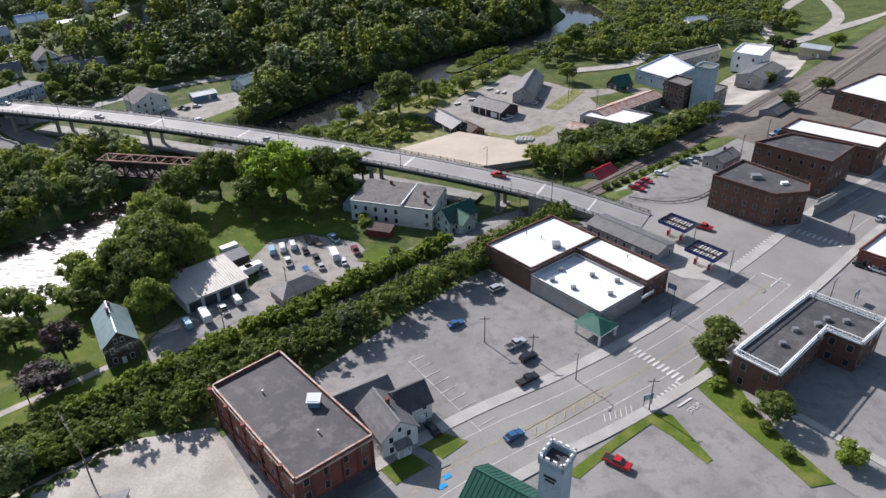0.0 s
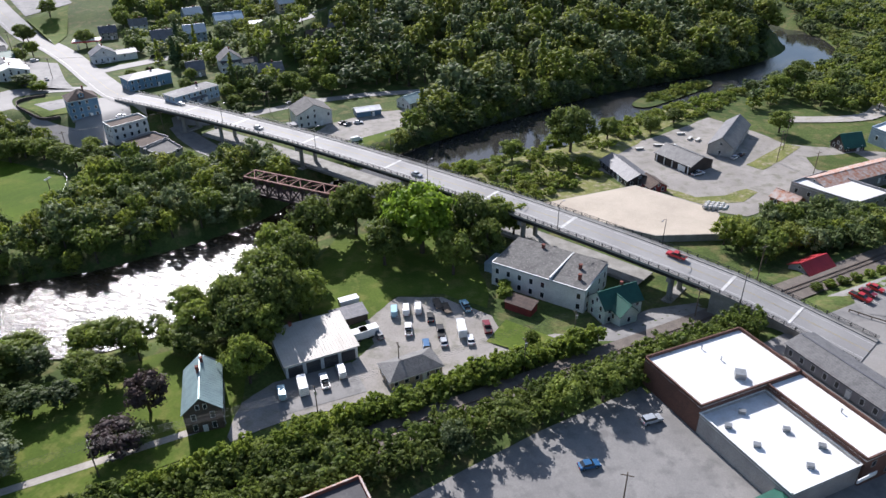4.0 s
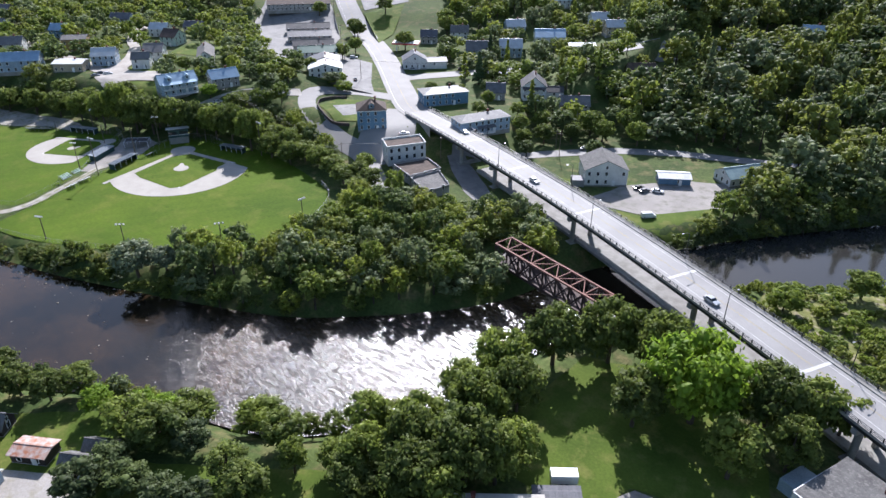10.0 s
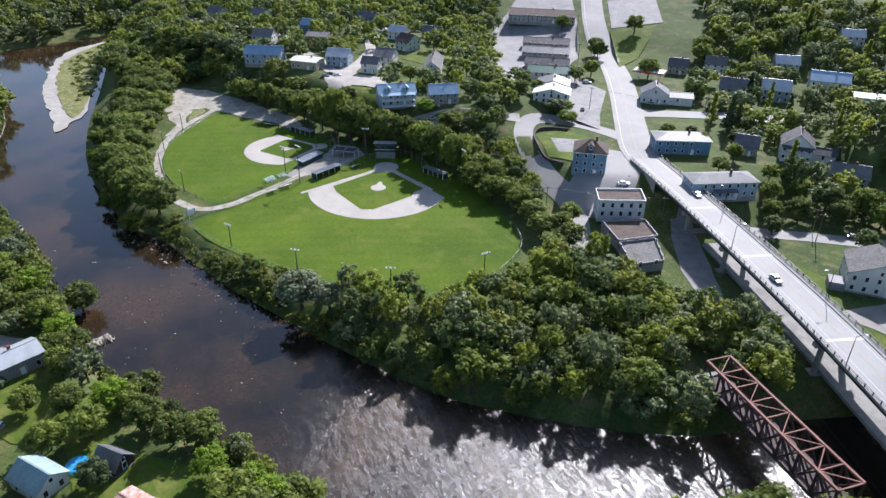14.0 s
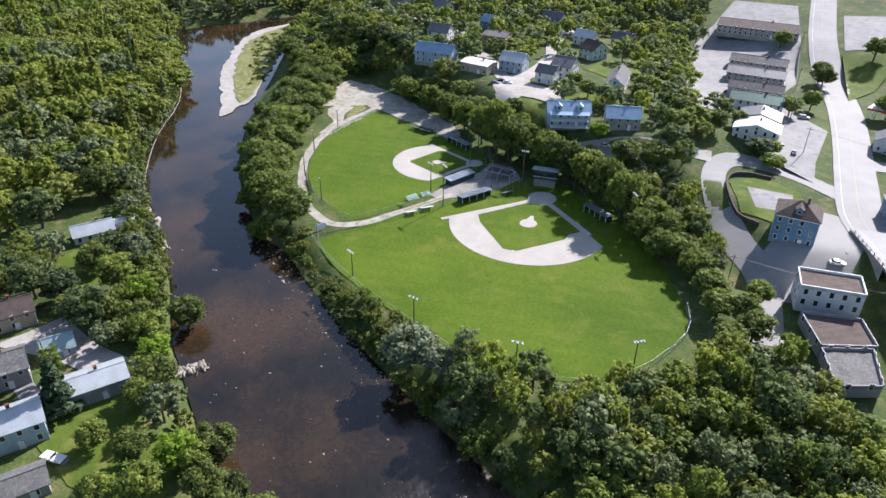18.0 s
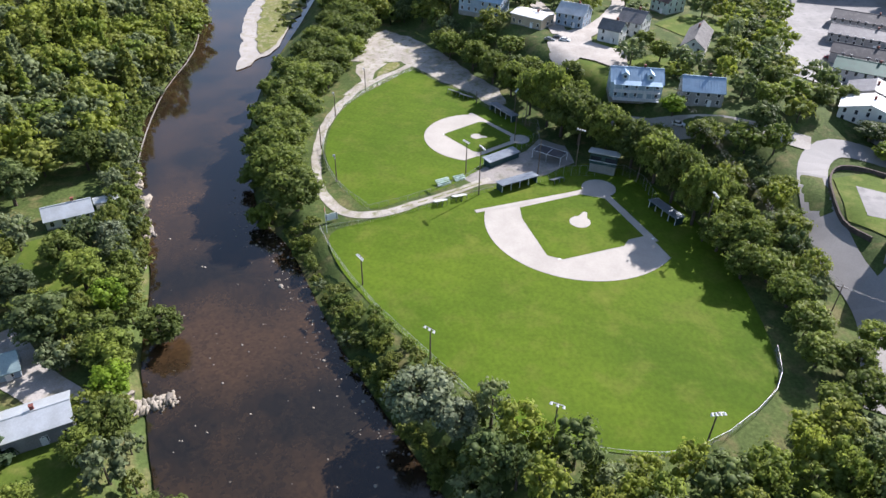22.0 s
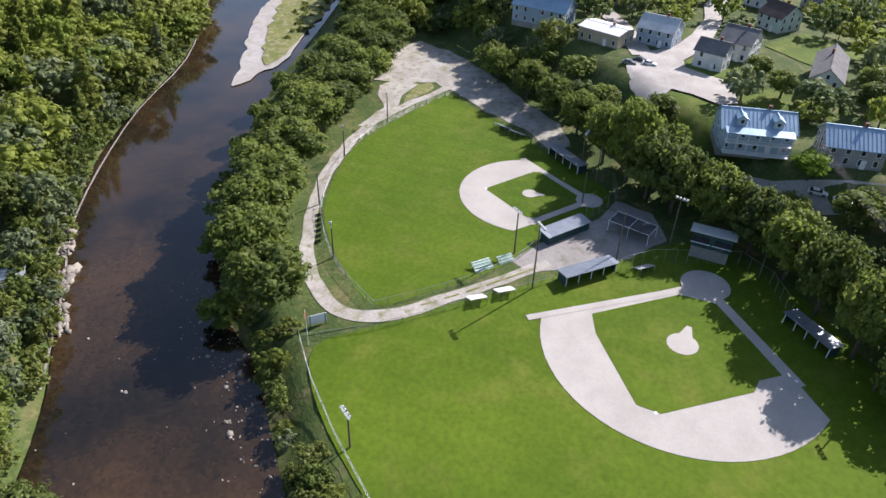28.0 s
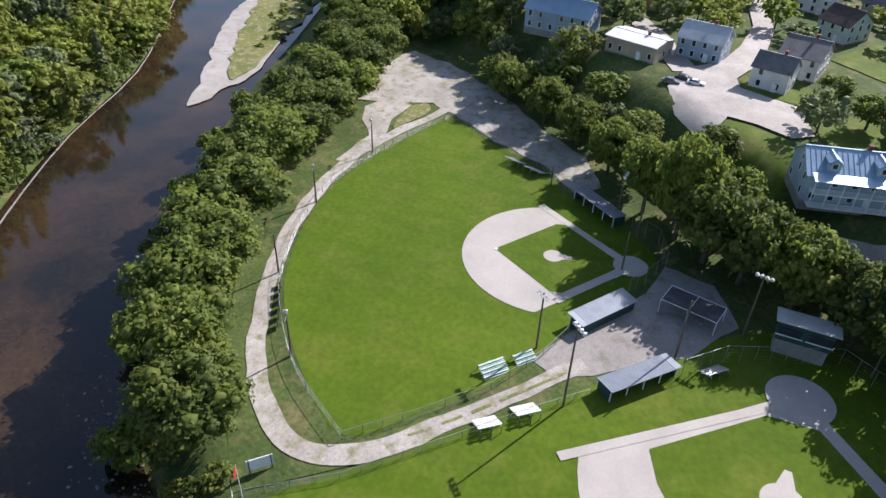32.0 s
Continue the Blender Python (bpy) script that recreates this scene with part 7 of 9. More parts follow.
def tree(x, y, r, h, kind="broad", group="", z=None):
    """r: half the crown's width; h: its height."""
    pool = SPECIES[kind]
    crown, trunk = pool[len(PLANTED) % len(pool)]
    ob = thing("shrub" if kind == "shrub" else "tree", x, y, (ground_z(x, y) if z is None else z) - 0.1, (len(PLANTED) * 77) % 360, LABELS[kind], "shrub" if kind == "shrub" else "tree", group)
    R0, H0 = {"conifer": (2.4, 12.0), "shrub": (2.4, 4.2), "big": (9.4, 15.6), "bigbright": (9.4, 15.6)}.get(kind, (5.4, 12.0))
    ob.scale = (r / R0, r / R0, h / H0)
    for nm, me in (("trunk", trunk), ("crown", crown)):
        o = new(nm, me)
        o.parent = ob
    PLANTED.append((x, y, r))
    return ob


for _a in ((-57, 224, 13.3, 25, "bigbright"), (-44, 232, 9.2, 20, "big"), (-70, 234, 9.2, 20, "big"), (-82, 230, 9.2, 20, "big"), (-36, 237, 7.1, 17, "broad"), (-92, 220, 9.2, 18, "big"), (-97, 206, 8.2, 17, "big"),
           (-99, 194, 6.6, 14, "broad"), (-91, 190, 8.2, 17, "big"), (-83, 176, 9.2, 20, "big"), (-86, 165, 8.2, 17, "big"), (-97, 178, 7.1, 14, "broad"), (-107, 172, 6.1, 13, "broad"), (-78, 186, 6.1, 13, "broad"),
           (-100, 147, 6, 10, "purple"), (-98, 131, 6.5, 9, "purple"), (-91, 124, 4, 5, "dark"), (-110, 154, 5.5, 10, "broad"), (-118, 157, 6, 10, "broad"), (-130, 158, 7, 10, "broad"), (-141, 148, 7, 10, "broad"), (-122, 147, 5, 8, "dark"),
           (-130, 143, 6, 8, "dark"), (-120, 117, 7, 11, "dark"), (-136, 121, 6, 9, "dark"), (-26, 204, 2.6, 5, "shrub"), (-15.5, 186, 2.4, 4.5, "shrub"), (-31, 242, 6.1, 14, "broad"), (-36, 224, 6.1, 16, "broad"),
           (66, 133.5, 5, 8.5, "broad"), (61.5, 127.5, 4.8, 8, "broad"), (69, 108.5, 4.6, 8, "broad"), (79, 97, 3.5, 5, "shrub"), (-212, 169.5, 8, 13, "willow"), (-206, 176, 5, 9, "willow"), (-22, 321, 11.5, 21, "big"),
           (-44, 306, 6, 10, "broad"), (-30, 330, 5, 8, "shrub"), (20, 368, 5, 8, "broad"), (-275, 415, 3.4, 16, "conifer"), (-207, 90, 4.4, 16, "conifer"), (-300, 318, 6, 7, "dark"), (-392, 441, 7, 13, "broad"), (-429, 412, 6, 11, "broad"),
           (-243, 112, 6, 11, "broad"), (-212, 110, 6, 11, "broad"), (-192, 124, 6, 11, "broad"), (-168, 134, 5.5, 10, "broad"), (-144, 143, 5, 8, "bright"), (-150, 141, 4, 7, "bright"), (-180, 112, 5, 9, "broad"), (-186, 120, 5, 9, "broad"),
           (-258, 92, 6.5, 12, "broad"), (-268, 84, 6, 11, "broad"), (-250, 100, 5.5, 10, "bright"), (-233, 103, 5, 9, "broad"), (-224, 107, 5, 9, "bright"), (-276, 94, 4.5, 9, "willow"), (-254, 78, 6, 11, "dark"), (-241, 92, 6, 11, "broad"),
           (-291, 140.3, 9.4, 14, "big"), (-304, 134.8, 9.9, 15, "big"), (-316, 132.8, 10.5, 16, "big"), (-327, 134.8, 9.9, 15, "big"), (-337, 131.8, 9.4, 14, "broad"), (-347, 136.8, 10.5, 15, "big"), (-358, 134.8, 9.9, 14, "big"), (-392, 149.8, 8.8, 13, "big"), (-380, 146.8, 7.7, 12, "broad"), (-406, 154.8, 8.8, 13, "big"), (-420, 157.8, 8.8, 13, "big"), (-436, 161.8, 8.8, 13, "big"), (-450, 159.8, 8.8, 12, "big"),
           (-368, 139.8, 10.5, 15, "big"), (-379, 135.8, 8.2, 13, "broad"), (-389, 142.8, 8.8, 13, "big"), (-400, 138.8, 8.2, 13, "big"), (-410, 146.8, 8.8, 13, "big"), (-421, 141.8, 8.2, 12, "broad"), (-431, 150.8, 8.8, 13, "big"), (-443, 146.8, 8.2, 12, "big"), (-455, 151.8, 8.8, 13, "big"), (-468, 147.8, 8.8, 13, "big"), (-482, 144.8, 8.8, 13, "big"), (-496, 141.8, 8.8, 13, "big"),
           (-312, 126, 5, 9, "shrub"), (-290, 130, 4.5, 8, "shrub"), (-334, 124, 5, 9, "shrub"), (-352, 124, 5, 9, "shrub"), (-372, 126, 5, 9, "shrub"), (-393, 129, 5, 9, "shrub"),
           (-322, 262, 5, 8, "bright"), (-308, 268, 6.5, 11, "broad"),  (-355, 236, 6, 11, "broad"), (-371, 224, 6.5, 12, "broad"),
           (-350, 221, 7, 19, "big"), (-340, 225, 7.6, 25, "big"), (-332, 228, 9.0, 20, "big"), (-325, 232.5, 9.0, 20, "big"), (-336, 232, 9.0, 20, "big"), (-317, 239, 8.2, 19, "big"), (-308, 245, 7.9, 18, "big"), (-298, 249, 7.9, 18, "big"), (-286, 250, 7.6, 21, "big"), (-274, 251.5, 7.6, 21, "big"), (-261, 253, 6.7, 12, "big"), (-406, 198, 6.5, 13, "big"), (-393, 206, 6.5, 14, "big"), (-379, 212, 6.5, 14, "big"), (-366, 217, 6.5, 15, "big"), (-249, 254, 6, 11, "big"), (-340, 233, 5.5, 11, "broad"), (-330, 238, 5.5, 11, "broad"), (-320, 246, 5.5, 11, "broad"), (-314, 255, 6, 11, "big"), (-304, 255, 6, 12, "broad"), (-295, 259, 6, 12, "big"), (-277, 260, 7, 14, "big"), (-267, 260, 6.5, 13, "broad"),
           (-257, 260, 7, 13, "big"), (-247, 260, 6.5, 10, "broad"), (-237, 260, 6.5, 10, "big"), (-227, 259, 6, 9, "broad"), (-217, 256, 6, 9, "broad"), (-350, 229, 6.5, 14, "big"), (-362, 222, 6.5, 13, "broad"), (-385, 214, 6, 12, "big"), (-398, 208, 6, 12, "broad"),
           (-24, 300, 5, 9, "broad"), (-58, 284, 5, 8, "shrub"), (10, 352, 5, 9, "broad"), (-8, 340, 6, 11, "broad"), (65, 366, 6, 11, "broad"), (89, 410, 7, 12, "big"), (100, 440, 7, 12, "big"), (120, 462, 7, 12, "big"), (140, 438, 6, 11, "broad"), (150, 448, 6, 11, "broad"),
           (165, 462, 6, 11, "broad"), (80, 440, 7, 13, "big"), (70, 420, 7, 13, "big"), (88, 470, 7, 13, "big"), (197, 422, 6, 10, "dark"), (203, 416, 5, 9, "purple"), (226, 467, 6, 10, "broad"), (233, 421, 6.5, 9, "broad"), (164, 349, 5, 8, "broad"), (154, 303, 5, 9, "dark"), (181, 328, 6, 7, "broad"),
           (-250, 376, 3.6, 17, "conifer"), (-328, 398, 7, 12, "big"), (-322, 322, 5, 8, "broad"), (-290, 318, 5, 6, "shrub"), (-300, 322, 5, 6, "shrub"), (-344, 372, 5, 10, "broad"), (-240, 350, 4, 8, "broad"), (-236, 366, 4, 8, "dark"), (-176, 368, 7, 13, "big"), (-186, 360, 7, 13, "dark"), (-164, 382, 7, 13, "big"),
           (-4, 156, 5, 10, "broad"), (4, 163, 5, 10, "broad"), (-14, 148, 5, 9, "broad"), (-23, 139, 4.5, 9, "dark"), (-106, 128, 6, 9, "broad"), (-112, 138, 5, 9, "dark"), (-66, 214, 7.1, 17, "broad"), (-44, 214, 7.1, 16, "broad"), (-88, 200, 7.1, 16, "big"),
           (-178, 124, 5, 10, "broad"), (-187, 117, 5, 10, "bright"), (-170, 128, 4.5, 9, "broad"), (-206, 107, 4.5, 9, "broad"), (-157, 134, 4.5, 8, "bright"), (-165, 112, 4, 7, "dark"), (-180, 104, 4.5, 8, "broad"), (-196, 99, 4, 7, "broad"), (-190, 108, 4.5, 9, "broad"),
           (-93, 172, 7.1, 17, "big"), (-81, 166, 6.1, 16, "broad"), (-99, 164, 6.1, 14, "broad"), (-78, 180, 7.1, 16, "big"), (-94, 158, 5, 9, "broad"), (-104, 118, 6, 9, "dark"), (-115, 128, 5.5, 9, "broad"), (-124, 132, 5, 8, "broad"),
           (-190, 336, 4.5, 9, "broad"), (-182, 328, 4, 8, "dark"), (-198, 344, 4.5, 9, "broad"), (-168, 366, 6, 11, "big"), (-154, 372, 6, 12, "big"), (-160, 346, 4.5, 9, "dark"), (-206, 352, 4, 8, "broad"), (-244, 380, 4, 9, "broad"), (-338, 357, 5, 10, "broad"), (-380, 402, 6, 12, "big"), (-372, 398, 6, 12, "big"),
           (-334, 442, 7, 13, "big"), (-342, 450, 7, 13, "big"), 
           (64.5, 112, 2, 2.4, "shrub"), (66.5, 106, 1.8, 2.2, "shrub"), (61, 119, 2.2, 2.6, "shrub"), (68, 99, 1.8, 2.4, "shrub"), (63, 124, 2.2, 3, "shrub"), *((58 + 3.9 * k, 228 + 2.7 * k, 1.9, 2.6, "shrub") for k in range(12)),
           (-374, 270, 5.5, 9, "broad"), (-362, 272, 5, 9, "broad"), (-352, 292, 5.5, 10, "broad"), (-364, 300, 6, 10, "broad"), (-318, 292, 6, 10, "broad"), (-330, 300, 6.5, 11, "broad"), (-305, 284, 6, 11, "dark"), (-316, 308, 6, 10, "broad"),
           (-250, 354, 3.5, 7, "dark"), (-258, 348, 3.5, 6, "shrub"), (-224, 352, 4, 8, "broad"), (-218, 338, 4, 7, "broad"), (-186, 346, 5.5, 10, "broad"), (-196, 358, 5.5, 10, "broad"), (-178, 356, 5, 10, "broad")):
    if not inside(_a[0], _a[1], HOUSE_LAWN):
        tree(*_a)
for _a in ((-138.3, 138.4, 7.5, 11, "broad"), (-146.0, 136.1, 6.5, 10, "broad"), (-130.1, 127.9, 5.5, 7.5, "dark"), (-122.2, 130.8, 5.5, 7.5, "dark"), (-117.0, 135.4, 4.5, 6.5, "dark"), (-137.1, 127.8, 5.5, 8, "dark"), (-131.1, 142.6, 5, 8, "dark"), (-111.4, 143.2, 6, 9.5, "broad"), (-119.5, 144.4, 5, 8, "broad"), (-95.5, 138.3, 5.5, 12, "purple"), (-94.0, 125.8, 6.5, 8.5, "purple"), (-91.5, 128.1, 4.5, 7, "dark"), (-115.1, 113.6, 6.5, 9, "willow"), (-98.2, 158.9, 5.5, 10, "broad"), (-104.5, 160.3, 4.5, 8, "broad"), (-110.1, 153.8, 4, 10, "broad"), (-78.5, 153.5, 6, 15, "big"),
           (-257.0, 70.4, 7.5, 13, "dark"), (-240.1, 89.1, 8, 13, "dark"), (-319.2, 74.7, 7.5, 14, "big"), (-232.0, 104.9, 6, 11, "broad"), (-256.2, 101.5, 5.5, 11, "broad"), (-299.6, 60.3, 8, 15, "dark"), (-82.0, 92.9, 6, 11, "dark"), (-81.9, 100.0, 5, 9, "broad"), (-27.2, 207.8, 2.2, 5, "shrub"), (-205.1, 259.1, 5.5, 10, "broad"), (-214.4, 262.5, 5, 9, "broad"), (-220.7, 270.5, 4.5, 8, "broad"), (-202.9, 251.1, 5, 9, "broad")):
    tree(*_a)

_hedge = dense(RAILWAY[0:4], 1.0)
WOODS = [  # outline, spacing, crown half width, height, leaf, lumps, leaves a clump, leaf size, name, label
    ([(-212, 178), (-186, 172), (-160, 184), (-142, 203), (-128, 225), (-118, 250), (-124, 268), (-136, 276), (-150, 272), (-162, 268), (-176, 264), (-196, 266), (-208, 272), (-216, 272), (-228, 268), (-212, 252), (-199, 243), (-192, 222), (-194, 203)],
     6.3, (3.0, 6.6), (5, 14), LEAF, 18, 26, 0.50, "woodland_north_bank", "dense mixed trees between ball field and bridge"),
    ([(-292, 146), (-262, 146), (-244, 160), (-224, 175), (-208, 183), (-186, 178), (-200, 170), (-222, 160.5), (-245, 151), (-266, 144), (-284, 138)],
     3.8, (1.8, 3.2), (2.5, 5), LEAF_BUSH, 11, 38, 0.32, "scrub_field_edge", "leafy scrub along the field's river edge"),
    ([(-206, 262), (-204, 248), (-222, 253), (-240, 256), (-262, 256), (-300, 253), (-322, 240), (-346, 226), (-372, 212), (-404, 200), (-440, 190), (-470, 172), (-520, 142), (-540, 160), (-480, 196), (-445, 206), (-416, 217), (-392, 222), (-364, 232), (-346, 234),
      (-324, 260), (-308, 270), (-300, 290), (-286, 286), (-255, 277), (-228, 272)], 7.0, (4.4, 7.4), (7, 13), LEAF, 20, 34, 0.46, "woodland_slope", "wooded slope behind the ball fields"),
    ([(-101, 322), (-78, 355), (-47, 398), (-23, 427), (12, 462), (56, 505), (92, 574), (100, 600), (-276, 600), (-276, 560), (-222, 520), (-190, 480), (-196, 448), (-172, 420), (-176, 392), (-160, 372), (-134, 380), (-112, 376)],
     12.4, (7.0, 12.5), (12, 23), LEAF_OLIVE, 18, 13, 1.05, "woodland_hillside", "dark forest on the far hillside"),
    ([(-300, 92), (-350, 82), (-385, 80), (-440, 84), (-485, 80), (-560, 70), (-596, 58), (-640, 40), (-640, -40), (-480, -50), (-330, -10), (-296, 40), (-292, 70)],
     10.2, (5.6, 10.0), (10, 16), LEAF_OLIVE, 20, 18, 0.78, "woodland_south_bank", "thick forest on the river's south bank"),
    ([(-300, 90), (-271, 101), (-239, 106), (-225, 110), (-202, 117), (-183, 126), (-164, 141), (-150, 148), (-136, 140), (-140, 130), (-150, 90), (-200, 50), (-260, 20)], 5.4, (2.8, 5.2), (6, 11), LEAF, 14, 22, 0.54, "trees_riverside_gardens", "garden trees among riverside houses"),
    ([(-152, 150), (-134, 157), (-119, 170), (-108, 188), (-102, 206), (-100, 226), (-95, 243), (-84, 246), (-88, 215), (-100, 186), (-112, 168), (-126, 154), (-140, 142)], 5.4, (2.8, 4.6), (5, 9), LEAF, 15, 36, 0.42, "trees_river_margin", "riverside trees below the bridge"),
    ([(-76, 292), (-62, 304), (-44, 322), (-22, 347), (-2, 376), (34, 418), (62, 440), (44, 398), (12, 356), (-10, 324), (-8, 296), (-28, 266), (-60, 266)], 4.2, (1.6, 3.2), (1.3, 4.0), LEAF_BUSH, 9, 16, 0.46, "scrub_upstream_bank", "sunlit scrub on the upstream bank"),
    ([(34, 252), (46, 240), (56, 252), (80, 258), (104, 268), (112, 276), (122, 290), (126, 302), (114, 306), (100, 292), (90, 284), (68, 278), (48, 270)], 4.8, (3.4, 5.4), (7, 11), LEAF, 15, 34, 0.44, "trees_rail_belt", "belt of trees beside the railway"),
    ([(48, 388), (66, 404), (100, 400), (150, 424), (190, 452), (240, 490), (250, 570), (230, 660), (90, 690), (112, 625), (146, 575), (134, 530), (104, 462), (74, 434)], 7.6, (3.8, 6.0), (6, 11), LEAF, 11, 11, 1.0, "woodland_far_yard", "woods beyond the timber yard"),
    ([(-100, 560), (-230, 600), (-420, 520), (-330, 450), (-300, 400), (-250, 372), (-200, 352), (-160, 366), (-176, 392), (-172, 420), (-196, 448), (-190, 480), (-222, 520)], 8.8, (4.0, 7.6), (7, 14), LEAF, 14, 16, 0.85, "trees_hill_houses", "trees among houses on the hill"),
    ([(-620, 150), (-520, 150), (-460, 200), (-400, 236), (-340, 270), (-300, 300), (-330, 330), (-420, 352), (-520, 420), (-640, 460), (-640, 150)], 10.0, (4.0, 7.4), (6, 12), LEAF, 13, 14, 0.86, "trees_west_town", "garden trees among the west town's houses"),
    ([(-444, 119), (-470, 118), (-500, 117), (-548, 117), (-578, 128), (-600, 149), (-586, 145), (-529, 134), (-484, 127), (-456, 122.5)], 4.0, (1.4, 3.0), (1.5, 4), LEAF_BUSH, 8, 24, 0.4, "scrub_gravel_bar", "low willow scrub on a gravel bar"),
    ([(-452, 156), (-500, 138), (-560, 134), (-640, 132), (-640, 178), (-540, 172), (-470, 180), (-452, 176)], 8.5, (4.5, 7.5), (8, 14), LEAF, 13, 16, 0.8, "woodland_far_bank", "tall trees beside the gravel bar"),
    ([(-598, 56), (-606, 84), (-616, 112), (-634, 145), (-661, 182), (-708, 245), (-755, 320), (-758, 20), (-640, 30)], 11.5, (5, 9), (10, 17), LEAF, 13, 12, 1.2, "woodland_river_bend", "forest behind the river's far bend"),
    ([(4, 408), (10, 424), (35, 457), (39, 449), (22, 420)], 3.2, (2.0, 3.4), (2.5, 5.5), LEAF_BUSH, 8, 20, 0.5, "scrub_island", "bushes on a river island"),
]
HEDGES = [
    (-5.0, 5.0, -175, -44, (1.8, 3.0), (3.2, 5.5), "hedge_over_track", "tangled growth over the disused track"),  # side offsets from the railway, stretch along it (x), crown half width, height
    (4.5, 9.5, -78, 34, (1.6, 3.0), (2.6, 6.4), "hedge_yard_side", "overgrown hedge along the railway's yard side"),
    (-15.0, -4.2, -170, 46, (1.8, 3.9), (3.6, 8.6), "hedge_town_side", "thick overgrown hedge along the railway's town side"),
    (4.5, 10.5, -200, -78, (2.0, 3.4), (3.2, 5.2), "hedge_west", "overgrown hedge beside the railway")]
_spots, _rnd = [], random.Random(31)
for _i, (_x, _y) in enumerate(dense([p[:2] for p in NORTH_BANK if -95 < p[0] < 66 and p[1] > 316], 5.5)):
    for _o in (0.8, 6.0, 12.0):
        _q = (_x - _o * 0.82 + _rnd.uniform(-2, 2), _y + _o * 0.57 + _rnd.uniform(-2, 2))
        if not inside(*_q, RIVER) and not (-140 < _q[0] < -98 and _q[1] < 345):
            _spots.append((*_q, _rnd.uniform(3.8, 6.6), _rnd.uniform(6, 13)))
for _x, _y in dense([p[:2] for p in SOUTH_BANK if 425 < p[1] < 620], 6.0):
    for _o in (3.5, 10.0):
        _spots.append((_x + _o * 0.85 + _rnd.uniform(-2, 2), _y - _o * 0.5 + _rnd.uniform(-2, 2), _rnd.uniform(3, 5.5), _rnd.uniform(4, 9)))
UPSTREAM, _spots = _spots, []
for _x, _y in dense([p[:2] for p in NORTH_BANK if -112 < p[0] < 80 and p[1] > 280], 2.4):
    _o = _rnd.uniform(-0.6, 1.8)
    if not (-140 < _x < -98 and 292 < _y < 300):
        _spots.append((_x - _o * 0.82, _y + _o * 0.57, _rnd.uniform(1.8, 3.4), _rnd.uniform(2.6, 5.4)))
SKIRT, _spots = _spots, []
for _x, _y in dense([p[:2] for p in SOUTH_BANK if -600 < p[0] < -262], 4.2):
    for _o in (1.2, 5.5):
        _spots.append((_x + _rnd.uniform(-1.5, 1.5), _y - _o + _rnd.uniform(-1, 1), _rnd.uniform(2.6, 4.4), _rnd.uniform(4.5, 9.5)))
for _x, _y in dense([p[:2] for p in SOUTH_BANK if -262 <= p[0] < -150], 5.2):
    if not -229 < _x < -219:
        _spots.append((_x + _rnd.uniform(-1.5, 1.5), _y - 3 + _rnd.uniform(-1, 1), _rnd.uniform(2.4, 4.0), _rnd.uniform(4, 8)))
for _x, _y in dense([p[:2] for p in NORTH_BANK if -300 < p[0] < -160], 4.0):
    _spots.append((_x + _rnd.uniform(-1.5, 1.5), _y + 2 + _rnd.uniform(-1, 1), _rnd.uniform(1.8, 3.0), _rnd.uniform(2.5, 5)))
BANKSIDE = _spots
BUILT = [(o.location.x, o.location.y, 11.5 if o.location.x < -250 else 8.5) for o in scene.objects
         if o.parent is None and o.get("category") in ("house", "building", "shed", "garage", "shop", "barn", "hall", "canopy", "hut")]
STREETS = [(MAIN, 12), (SIDE_STREET, 10), (WEST, 11), (ROAD2, 7), (LOOP, 6.5), (LOWROAD, 6), (LANE, 5), ([(p.x, p.y) for p in DECK], 9.5), (LOWER, 5), (_line, 4.2), ([(-135, 250), (-89, 243)], 6)]


def free(px, py, r):
    for pl in KEEP[1:]:
        if inside(px, py, pl):
            return False
    for bx, by, br in BUILT:
        if (px - bx) ** 2 + (py - by) ** 2 < (br + r * 0.6) ** 2:
            return False
    for ln, wd in STREETS:
        if away(px, py, ln) < wd + r * 0.3:
            return False
    for tx, ty, tr in PLANTED:
        if (px - tx) ** 2 + (py - ty) ** 2 < (tr * 0.8 + r * 0.4) ** 2:
            return False
    return True


